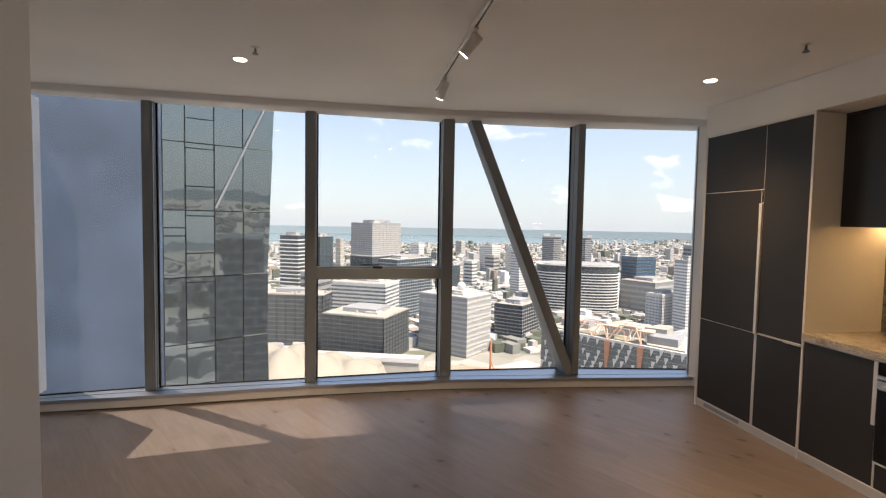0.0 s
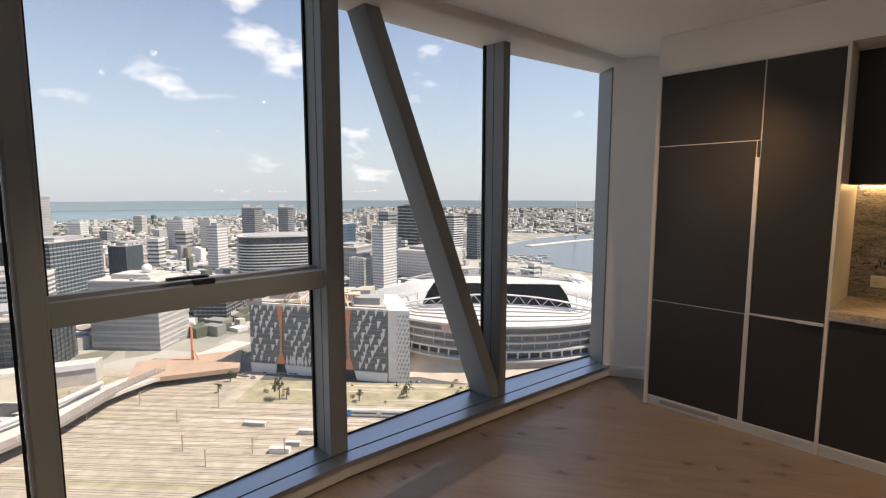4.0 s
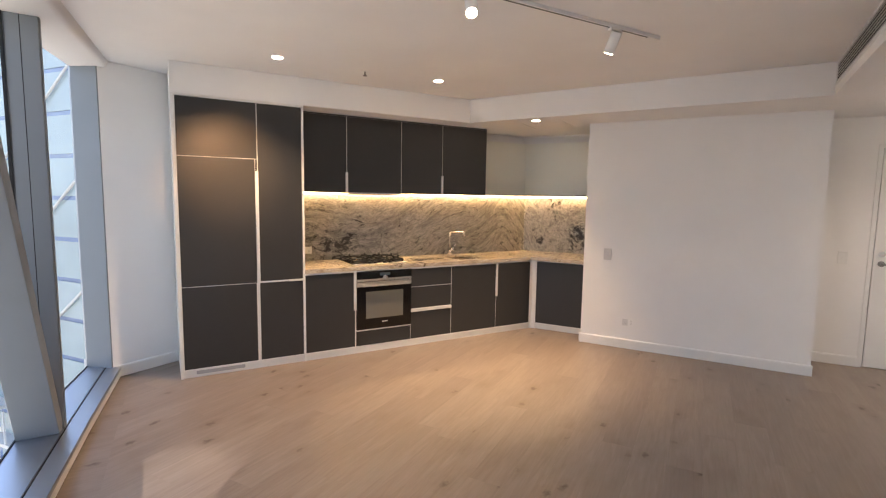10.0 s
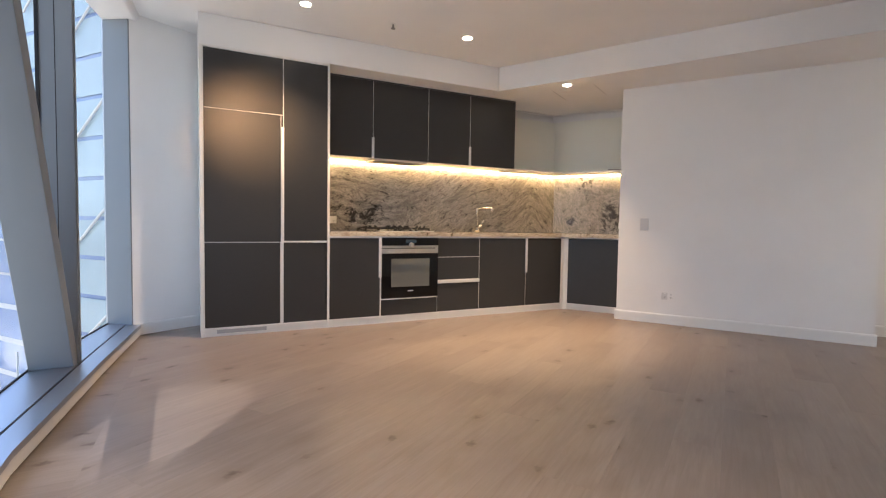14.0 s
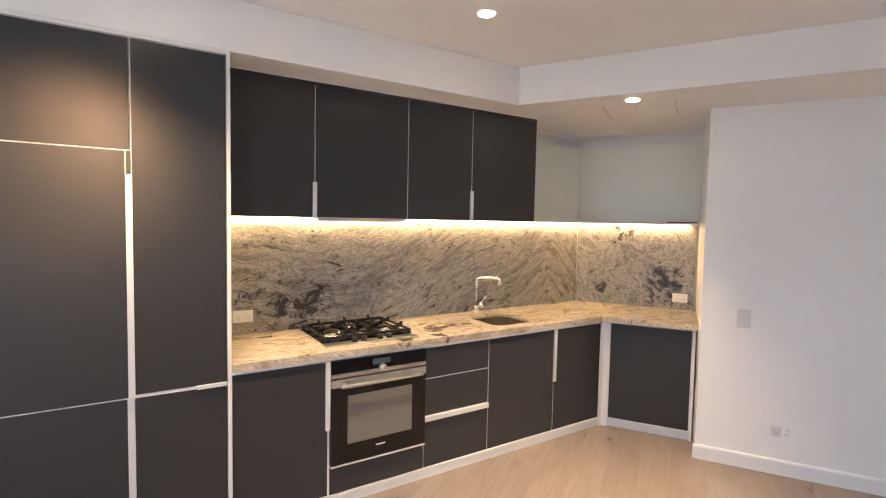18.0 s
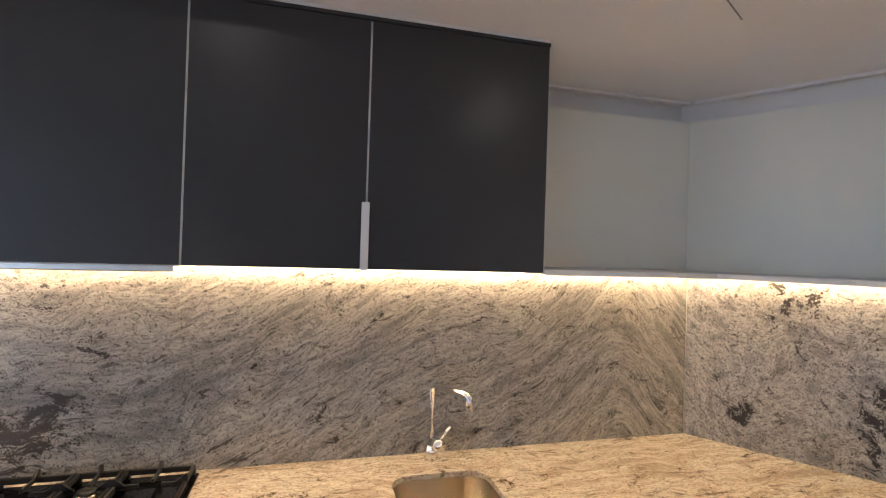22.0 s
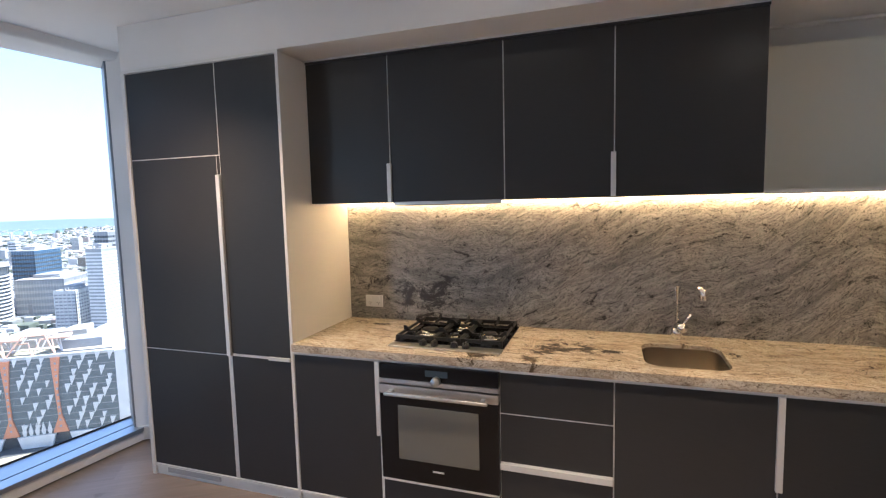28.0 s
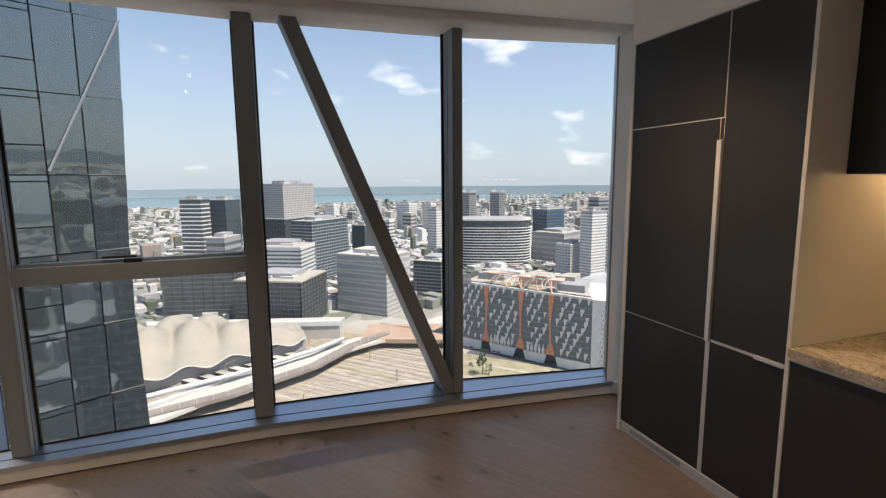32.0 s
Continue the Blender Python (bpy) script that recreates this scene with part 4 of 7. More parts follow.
for k in range(34000):
    az = rng.uniform(-46, 92)
    d = 760 * math.exp(rng.random() ** 0.85 * math.log(4900 / 760))
    if in_water(az, d):
        continue
    p = spot(az, d)
    s = rng.uniform(4.5, 11) * (1 + d / 5200) * (2.2 if rng.random() < 0.05 else 1)
    h = rng.uniform(3.5, 7.5) if rng.random() < 0.972 else rng.uniform(11, 30)
    block_into(p.x, p.y, s * rng.uniform(0.8, 2.0), s, h, rng.choice((0.35, 0.35 + math.pi / 2)) + rng.uniform(-0.12, 0.12))
for k in range(2600):
    an = rng.uniform(-1.45, 1.45)
    d = rng.uniform(120, 3500)
    s = rng.uniform(12, 40)
    block_into(1.5 + d * math.cos(an), -3 + d * math.sin(an), s, s * rng.uniform(0.6, 1.4), rng.uniform(8, 45) if d < 1200 else rng.uniform(5, 18), rng.uniform(0, 1.5))
for k in range(900):
    az, d = rng.uniform(-13, 46), rng.uniform(500, 830)
    if 21 < az and d < 560 or az > 38 and d < 640:
        continue
    p = spot(az, d)
    s = rng.uniform(5, 16)
    block_into(p.x, p.y, s * rng.uniform(0.8, 1.8), s, rng.uniform(3, 11), 0.35 + rng.uniform(-0.2, 0.2))
me = bpy.data.meshes.new("suburbs")
me.from_pydata(sv, [], sf)
me.materials.append(sprawl_shader())
tagged(new("suburbs", me), "endless low suburban houses, sheds and trees", "houses", kind="stuff")


def outset(poly, k):
    c = sum((Vector(p) for p in poly), Vector((0, 0))) / len(poly)
    return [tuple(Vector(p) + (Vector(p) - c).normalized() * k) for p in poly]


def footprint(az0, az1, d, share, turn):
    """Four corners of a block whose outline spans az0 to az1 seen from the room; share is how much of it is the first face."""
    mid = (az0 + az1) / 2
    v, r = way(mid), side_of(mid)
    wide = d * (math.tan(radians(az1 - mid)) + math.tan(radians(mid - az0)))
    th = radians(turn)
    p = EYE0 + v * d + r * (-wide / 2 + wide * share)
    left = (-r * math.cos(th) + v * math.sin(th)) * (wide * share / math.cos(th))
    right = (r * math.sin(th) + v * math.cos(th)) * (wide * (1 - share) / math.sin(th))
    return [tuple(p), tuple(p + right), tuple(p + right + left), tuple(p + left)]


def tower(label, az0, az1, d, el, wall, band, floors, share=0.6, turn=35, fins=0, solid=0.45, crown=None, base_el=None, roof=None, plant=True, slant=0.0):
    """An office or apartment block with a band of windows on each floor, roof plant and a parapet."""
    poly = footprint(az0, az1, d, share, turn)
    top = 1.5 + d * math.tan(radians(el))
    z0 = GROUND if base_el is None else 1.5 + d * math.tan(radians(base_el))
    ob = thing("building", pose(0, 0, 0), label, "building")
    part("wall", prism(poly, GROUND, top), wall, ob)
    step = (top - z0 - 2) / floors
    r_dir = (Vector(poly[1]) - Vector(poly[0])).normalized()
    n_dir = Vector((-r_dir.y, r_dir.x))
    for k in range(floors):
        z = z0 + 1 + k * step
        strip_bm = prism(outset(poly, 0.35), z + step * (1 - solid) * 0.2, z + step * (1 - solid) * 0.2 + step * solid)
        if slant:
            for vert in strip_bm.verts:
                vert.co.z += slant * (1 if k % 2 else -1) * (Vector(vert.co[:2]) - Vector(poly[0])).dot(r_dir - n_dir) / (Vector(poly[1]) - Vector(poly[0])).length
        part("window_band", strip_bm, band, ob)
    part("parapet", prism(outset(poly, 0.5), top, top + 1.2), roof or wall, ob)
    part("roof", prism(outset(poly, -1.0), top + 1.2, top + 1.5), roof or TAN_ROOF, ob)
    fv, ff = [], []
    q = [Vector(p) for p in outset(poly, 0.62 if fins else 0.42)]
    thick = 0.30 if fins else 0.14
    for a, b in ((q[3], q[0]), (q[0], q[1])) if fins >= 0 else ():
        n = max(3, round((fins or 13) * (b - a).length / 40))
        for k in range(n + 1):
            c = a.lerp(b, k / n)
            m = len(fv)
            for zz in (z0, top):
                fv += [(c.x - thick, c.y - thick, zz), (c.x + thick, c.y - thick, zz), (c.x + thick, c.y + thick, zz), (c.x - thick, c.y + thick, zz)]
            ff += [(m + i_, m + (i_ + 1) % 4, m + 4 + (i_ + 1) % 4, m + 4 + i_) for i_ in range(4)]
    if fv:
        me_ = bpy.data.meshes.new("mesh")
        me_.from_pydata(fv, [], ff)
        me_.materials.append(wall)
        new("fins", me_).parent = ob
    if plant:
        c = sum((Vector(p) for p in poly), Vector((0, 0))) / 4
        small = [tuple(c + (Vector(p) - c) * 0.55) for p in poly]
        part("plant_room", prism(small, top + 1.5, top + 5.5), crown or GREY_CLAD, ob)
        tiny = [tuple(c + (Vector(p) - c) * 0.2 + (Vector(poly[0]) - c) * 0.45) for p in poly]
        part("roof_unit", prism(tiny, top + 1.5, top + 3.5), ROOF_WHITE, ob)
        if d < 720:
            for _ in range(7):
                q = c + (Vector(poly[0]) - c) * rng.uniform(-0.75, 0.75) + (Vector(poly[1]) - c) * rng.uniform(-0.6, 0.6) * 0.8
                hx, hy = rng.uniform(1, 4), rng.uniform(1, 3)
                part("roof_unit", prism([tuple(q), tuple(q + r_dir * hx), tuple(q + r_dir * hx + n_dir * hy), tuple(q + n_dir * hy)], top + 1.4, top + rng.uniform(2.2, 4.2)), rng.choice((ROOF_WHITE, GREY_CLAD, CONCRETE)), ob)
    return ob, poly, top


# big blocks that stand out one by one
tower("grey office tower with a fine window grid", -0.5, 5.4, 700, -0.35, GREY_CLAD, CONCRETE, 15, 0.42, 40, 0, 0.4, base_el=-4.2, roof=GREY_CLAD)
tower("dark glass base below the grey office tower", -0.6, 5.6, 690, -4.2, DARK_GLASS, TEAL_GLASS, 10, 0.42, 40, plant=False, roof=GREY_CLAD)
tower("dark glass tower with pale floor lines", -8.2, -5.4, 650, -1.9, DARK_GLASS, WHITE_CLAD, 22, 0.7, 35, -1, 0.3)
tower("dark mirrored glass office tower", -5.4, -2.4, 670, -2.0, TEAL_GLASS, DARK_GLASS, 16, 0.5, 35)
tower("low dark office block", -6.0, -2.5, 600, -6.0, GREY_CLAD, DARK_GLASS, 8, 0.5, 30)
tower("long low grey-green glass office", -10.5, -2.4, 500, -8.6, DARK_GLASS, GREEN_GLASS, 12, 0.85, 22, 4, 0.22, roof=TAN_ROOF)
tower("long low grey glass office with tan roof", -3.9, 6.8, 445, -11.3, DARK_GLASS, GREEN_GLASS, 10, 0.68, 28, 6, 0.22, roof=TAN_ROOF)
ob, poly, top = tower("pale office block with sloped floor bands", 7.2, 16.2, 470, -8.9, GREY_CLAD, CONCRETE, 12, 0.66, 35, -1, 0.42, roof=CONCRETE, crown=CONCRETE, slant=0.9)
c = spot(12.4, 500)
bm = bmesh.new()
bmesh.ops.create_icosphere(bm, subdivisions=3, radius=4.2, matrix=Matrix.Translation((c.x, c.y, top + 9.0)))
part("dome", bm, WHITE_CLAD, ob, "round white antenna dome", True)
part("dome_base", tube(2.2, 2.2, top + 1.4, top + 6.0, 16, m=Matrix.Translation((c.x, c.y, 0))), CONCRETE, ob)
podium = thing("building", pose(0, 0, 0), "long white podium below the low glass offices", "building")
part("wall", prism([tuple(spot(-12, 462)), tuple(spot(7.6, 410)), tuple(spot(8.2, 424)), tuple(spot(-12, 478))], GROUND, GROUND + 15), CONCRETE, podium)
part("fascia", prism([tuple(spot(-12, 461)), tuple(spot(7.6, 409)), tuple(spot(7.62, 411)), tuple(spot(-12, 463))], GROUND + 12, GROUND + 16), WHITE_CLAD, podium, "white fascia band")
tower("slim tan concrete tower", -2.15, -1.25, 640, -2.2, TAN_ROOF, CONCRETE, 20, 0.6, 35, -1, 0.2, plant=False)
tower("rounded white apartment tower in the suburbs", 18.0, 20.0, 900, -3.4, GREY_CLAD, WHITE_CLAD, 16, 0.5, 40, -1, 0.5)
tower("white office behind the low blocks", -3.0, 6.3, 600, -7.4, WHITE_CLAD, TEAL_GLASS, 11, 0.7, 25, 0, 0.5)
tower("dark teal office cluster", 2.6, 9.1, 640, -4.6, TEAL_GLASS, GREY_CLAD, 19, 0.35, 40, 8, 0.3)
tower("dark teal office beside a park", 9.3, 12.2, 700, -5.2, TEAL_GLASS, DARK_GLASS, 11, 0.5, 40)
tower("dark glass office with a flat roof", 16.3, 21.6, 540, -9.6, DARK_GLASS, GREY_CLAD, 10, 0.6, 25, 8, 0.3)
tower("white apartment tower in the suburbs", 14.4, 16.8, 1270, -2.7, WHITE_CLAD, GREY_CLAD, 14, 0.6, 35)
tower("pale apartment tower in the suburbs", 17.4, 19.0, 1270, -2.7, WHITE_CLAD, CONCRETE, 14, 0.6, 35)
for a0, a1, el in ((21.5, 23.6, -1.5), (25.2, 26.9, -1.5)):
    ob, poly, top = tower("dark apartment tower with curved horned top", a0, a1, 1300, el, GREY_CLAD, DARK_GLASS, 20, 0.6, 35, 0, 0.4, plant=False)
    q = [Vector(p) for p in poly]
    for a, b, h in ((q[3], q[2], 9), (q[0], q[1], 7)):
        c = a.lerp(b, 0.5)
        part("horn", prism([tuple(a), tuple(b), tuple(b.lerp(c, 0.2) + (q[0] - q[3]) * 0.08), tuple(a.lerp(c, 0.2) + (q[0] - q[3]) * 0.08)], top, top + h), GREY_CLAD, ob)
tower("blue glass office block", 30.1, 33.6, 800, -3.5, BLUE_GLASS, DARK_GLASS, 16, 0.45, 40)
tower("low grey podium office building", 30.0, 36.0, 760, -6.2, GREY_CLAD, CONCRETE, 6, 0.6, 30)
tower("white apartment slab with stacked balconies", 35.4, 38.2, 600, -3.7, GREY_CLAD, WHITE_CLAD, 26, 0.45, 40, -1, 0.5)
tower("dark arched tower behind the white slab", 36.2, 38.3, 640, -2.1, GREY_CLAD, DARK_GLASS, 22, 0.5, 40, plant=False)
tower("low white apartment block", 32.8, 35.9, 640, -7.4, WHITE_CLAD, GREY_CLAD, 13, 0.5, 35, 10, 0.4)
tower("white tower with a bold window grid", 38.4, 41.5, 1100, -1.4, DARK_GLASS, WHITE_CLAD, 14, 0.72, 35, 22, 0.32)
tower("slim dark tower beside the grid tower", 41.5, 43.0, 1120, -2.6, DARK_GLASS, GREY_CLAD, 14, 0.6, 35)
tower("white and dark striped apartment tower", 43.7, 46.0, 860, -2.6, DARK_GLASS, WHITE_CLAD, 22, 0.5, 40, -1, 0.45)
tower("teal glass apartment tower", 46.4, 48.7, 1000, -2.3, TEAL_GLASS, GREY_CLAD, 18, 0.5, 40, 12, 0.3)
tower("lone dark tower near the harbour", 49.0, 50.7, 1500, -1.1, TEAL_GLASS, DARK_GLASS, 18, 0.6, 35)
tower("low white stepped building with red stripe", 37.6, 46.2, 720, -6.8, WHITE_CLAD, CONCRETE, 10, 0.65, 30)
tower("grey hotel building beside the stadium", 60.6, 65.0, 362, -15.6, CONCRETE, GREEN_GLASS, 8, 0.5, 35)
for label, corners, high in (("long pale pier shed with a metal roof", ((62.7, 780), (63.9, 815), (66.6, 650), (64.5, 625)), 9), ("grey pier shed beside the harbour", ((57.6, 770), (59.3, 790), (62.2, 640), (60.4, 615)), 8), ("white harbour hall with a row of windows", ((62.6, 515), (62.3, 570), (67.4, 575), (67.6, 520)), 13)):
    ob = thing("building", pose(0, 0, 0), label, "building")
    poly = [tuple(spot(*c)) for c in corners]
    part("wall", prism(poly, GROUND, GROUND + high), CONCRETE, ob)
    part("window_band", prism(outset(poly, 0.3), GROUND + high * 0.45, GROUND + high * 0.65), GREY_CLAD, ob)
    part("roof", prism(outset(poly, 1.5), GROUND + high, GROUND + high + 1.0), ROOF_WHITE, ob)
    a, b, c, d = [Vector(p) for p in poly]
    part("roof_ridge", prism([tuple(a.lerp(b, 0.25)), tuple(a.lerp(b, 0.75)), tuple(d.lerp(c, 0.75)), tuple(d.lerp(c, 0.25))], GROUND + high + 1.0, GROUND + high + 2.6), ROOF_WHITE, ob)
for k in range(22):
    az, d = rng.uniform(43, 55), rng.uniform(590, 850)
    wide = rng.uniform(1.2, 2.6)
    tower(rng.choice(("low white apartment block", "low pale office block")), az, az + wide, d, -math.degrees(math.atan((130 - rng.uniform(10, 24)) / d)), rng.choice((WHITE_CLAD, CONCRETE, GREY_CLAD)), rng.choice((GREY_CLAD, GREEN_GLASS, CONCRETE)), rng.randint(3, 6), rng.uniform(0.4, 0.7), 35, -1, plant=False)
for k in range(26):
    az, d = rng.uniform(-8, 50), rng.uniform(900, 2300)
    if in_water(az, d):
        continue
    wide = rng.uniform(0.7, 1.6)
    tower(rng.choice(("pale mid-rise apartment block", "grey mid-rise office block", "plain white mid-rise block")), az, az + wide, d, -math.degrees(math.atan((130 - rng.uniform(22, 60)) / d)), rng.choice((WHITE_CLAD, CONCRETE, GREY_CLAD, WHITE_CLAD)), rng.choice((GREY_CLAD, DARK_GLASS)), rng.randint(5, 9), 0.6, 35, plant=False)

# rounded office with white floor ribbons
def oval(az, d, a, b, n=48, power=1.0):
    """A ring of points; power under 1 squares the oval off."""
    c, v, r = spot(az, d), way(az), side_of(az)
    return [tuple(c + r * math.copysign(a * abs(math.cos(t)) ** power, math.cos(t)) + v * math.copysign(b * abs(math.sin(t)) ** power, math.sin(t))) for t in (2 * math.pi * (k + 0.5) / n for k in range(n))]


rounded_office = thing("building", pose(0, 0, 0), "rounded dark glass office with white floor ribbons", "building")
top = 1.5 + 730 * math.tan(radians(-4.7))
part("wall", prism(oval(25.4, 770, 60, 42, power=0.62), GROUND, top), DARK_GLASS, rounded_office)
for k in range(15):
    part("floor_ribbon", prism(oval(25.4, 770, 61, 43, power=0.62), GROUND + 3 + k * 4.1, GROUND + 4.3 + k * 4.1), WHITE_CLAD, rounded_office)
part("crown", prism(oval(25.4, 770, 61, 43, power=0.62), top, top + 1.2), CONCRETE, rounded_office)
part("roof", prism(oval(25.4, 770, 52, 36, power=0.62), top + 1.2, top + 1.8), GREY_CLAD, rounded_office)

# office with white triangular shades and orange canyons
oc, oe = spot(26.2, 366), spot(37.5, 335)
r = (oe - oc).normalized()
v = Vector((-r.y, r.x)) if Vector((-r.y, r.x)).dot(way(32)) > 0 else Vector((r.y, -r.x))
OB_M = Matrix(((r.x, v.x, 0, oc.x), (r.y, v.y, 0, oc.y), (0, 0, 1, GROUND), (0, 0, 0, 1)))
shaded = thing("building", OB_M, "dark office with white triangular shades and orange canyons", "building")
SHADED_GLASS = facade("grey_teal_glass", (0.14, 0.165, 0.17), 0.35, 0.3, 0.3, 0.4)
part("wall", prism([(-34, 0), (73, 0), (50, 50), (-34, 50)], 8, 51), SHADED_GLASS, shaded)
part("wall", prism([(-33, 3), (72, 3), (50, 50), (-33, 50)], 0, 8), DARK_GLASS, shaded, "recessed dark ground floor")
part("wall", prism([(73.05, 0.0), (88, 1.5), (62, 55), (50.05, 50)], 0, 52), WHITE_CLAD, shaded, "white perforated end wall")
part("roof", prism([(-34, 8), (69, 8), (50, 50), (-34, 50)], 51, 52), TAN_ROOF, shaded)
part("roof_edge", box(-34.3, 73, -0.5, 2.5, 51, 52.6), ROOF_WHITE, shaded, "white roof edge")
part("roof_garden", box(-4, 40, 3, 14, 51.1, 53), GRASS, shaded, "planted roof terrace")
for x0, x1, y0, h in ((-28, -6, 18, 5), (8, 36, 20, 7), (42, 62, 12, 5), (36, 50, 24, 8)):
    part("roof_hall", prism([(x0, y0), (x1, y0 + 3), (x1 - 3, y0 + 22), (x0 + 2, y0 + 18)], 52, 52 + h), GREY_CLAD if h < 7 else TAN_ROOF, shaded, "folded roof hall")
for k in range(11):
    part("floor_line", box(-33.9, 72.9, -0.06, 0.2, 10 + k * 3.9, 10.3 + k * 3.9), GREY_CLAD, shaded)
tri = bmesh.new()
outline3 = ((0, 4.2), (2.3, 4.2), (0.5, 0.0))
ta = [tri.verts.new((x, -0.6, z)) for x, z in outline3]
tb = [tri.verts.new((x, 0.0, z)) for x, z in outline3]
tri.faces.new(ta)
for i in range(3):
    tri.faces.new((ta[i], tb[i], tb[(i + 1) % 3], ta[(i + 1) % 3]))
tri_mesh = mesh_of(tri, WHITE_CLAD)
STRIPS = (-9.0, 20.5, 44.0)
for row in range(10):
    for col in range(17):
        if rng.random() < 0.8:
            x = -33 + col * 6.4 + (row % 3) * 1.9 + rng.uniform(-1.0, 1.0)
            if min(abs(x + 1 - q) for q in STRIPS) < 3.2 or x > 70:
                continue
            s = new("sun_shade", tri_mesh)
            s.parent = shaded
            s.location = (x, -0.1, 8.4 + row * 4.3)
            sc = rng.uniform(0.95, 1.4)
            s.scale = (sc, 1, sc)
spike = bmesh.new()
pts3 = ((0, 0), (1.1, 4.5), (0, 9.5), (-1.1, 4.5))
sa = [spike.verts.new((x, -0.7, z)) for x, z in pts3]
sb = [spike.verts.new((x, -0.1, z)) for x, z in pts3]
spike.faces.new(sa)
for i in range(4):
    spike.faces.new((sa[i], sb[i], sb[(i + 1) % 4], sa[(i + 1) % 4]))
spike_mesh = mesh_of(spike, WHITE_CLAD)
for x in [-4.5 + 3.0 * k for k in range(6)] + [26.5 + 3.0 * k for k in range(5)]:
    s = new("base_spike", spike_mesh)
    s.parent = shaded
    s.location = (x, -0.1, 5.5)
for x0, x1, w0, w1 in ((-4, 14, -6, 17), (25, 39, 23, 41), (50, 72, 48, 73), (-33, -14, -34, -13)):
    bm = bmesh.new()
    ends = [[bm.verts.new((x, y, z)) for x, z in ((w0, 7.5), (w1, 7.5), (x1, 0), (x0, 0))] for y in (-1.2, 0.6)]
    bm.faces.new(ends[0])
    for i in range(4):
        bm.faces.new((ends[0][i], ends[1][i], ends[1][(i + 1) % 4], ends[0][(i + 1) % 4]))
    part("base_panel", bm, WHITE_CLAD, shaded, "white folded base panel")
for x, lean in zip(STRIPS, (0.4, -0.4, -0.8)):
    bm = bmesh.new()
    pts = [(x - 2.2, 51), (x + 2.2, 51), (x + 0.9 + lean, 32), (x + 0.8, 18), (x + 3.6, 8), (x - 4.0, 8), (x - 0.8, 17), (x - 0.6 + lean, 33)]
    f0 = [bm.verts.new((px, -1.0, pz)) for px, pz in pts]
    f1 = [bm.verts.new((px, 0.4, pz)) for px, pz in pts]
    bm.faces.new(f0[::-1])
    for i in range(8):
        bm.faces.new((f0[i], f0[(i + 1) % 8], f1[(i + 1) % 8], f1[i]))
    strip_ = part("orange_canyon", bm, ORANGE, shaded, "orange folded strip")
    bars = bmesh.new()
    for k in range(11):
        box(x - 0.5, x + 0.5, -1.15, -0.9, 11 + k * 3.6, 12.2 + k * 3.6, bm=bars)
    part("strip_windows", bars, GREY_CLAD, strip_)
for x0, x1, rise in ((-9, 20.5, 10), (20.5, 44, 11), (-9, 8, 7), (8, 20.5, 8), (20.5, 33, 7), (33, 44, 9)):
    for y in (0.5, 9):
        part("roof_frame", sweep([(x0, y, 52), (x0 + (x1 - x0) * 0.3, y + 3, 52 + rise), (x0 + (x1 - x0) * 0.75, y + 4, 52 + rise), (x1, y, 52)], 0.45, 6), WHITE_CLAD if y > 5 else SALMON, shaded, "thin roof lattice bar")
for x in STRIPS:
    part("roof_sheet", prism([(x - 6, 4), (x + 7, 4), (x + 3, 16), (x - 2, 14)], 60.4, 61.2), SALMON, shaded, "folded salmon roof sheet")
part("sign_panel", box(-33.9, -23, -0.9, -0.3, 51, 59), GREY_CLAD, shaded, "sign board on the corner")
part("sign_mark", tube(1.3, 1.3, 0, 0.3, 16, m=pose(-31.5, -0.95, 55, 90, 0, 0)), facade("sign_red_mark", (0.6, 0.04, 0.03), 0.5), shaded, "round red mark")
for k in range(3):
    part("sign_bar", box(-28.8 + k * 1.9, -27.5 + k * 1.9, -1.1, -0.88, 54, 56), ROOF_WHITE, shaded, "white sign letter bar")
hole_mesh = mesh_of(box(-0.5, 0.5, -0.2, 0.2, -0.9, 0.9), GREY_CLAD)
for row in range(15):
    for col in range(6):
        h = new("wall_opening", hole_mesh)
        h.parent = shaded
        x = 74.2 + col * 2.4 + (row % 2) * 1.1
        h.location = (x, 0.5 + (x - 73) / 15 - 0.1, 4.5 + row * 3.1)
        h.rotation_euler = (0, 0.45, 0)

# stadium
ST_AZ, ST_D = 49.8, 443
st = thing("stadium", pose(0, 0, 0), "large oval stadium with white roof and lattice arches", "stadium")
sc, sv_, sr = spot(ST_AZ, ST_D), way(ST_AZ), side_of(ST_AZ)


def st_point(a, b, t, z):
    p = sc + sr * (a * math.cos(t)) + sv_ * (b * math.sin(t))
    return (p.x, p.y, z)


def ring(a0, b0, z0, a1, b1, z1, t0=0, t1=360, n=72, bm=None):
    """A band between two ovals, t measured from the near side's left."""
    bm = bm or bmesh.new()
    prev = None
    for k in range(n + 1):
        t = radians(t0 + (t1 - t0) * k / n)
        cur = (bm.verts.new(st_point(a0, b0, t, z0)), bm.verts.new(st_point(a1, b1, t, z1)))
        if prev:
            bm.faces.new((prev[0], cur[0], cur[1], prev[1]))
        prev = cur
    bmesh.ops.recalc_face_normals(bm, faces=bm.faces)
    return bm


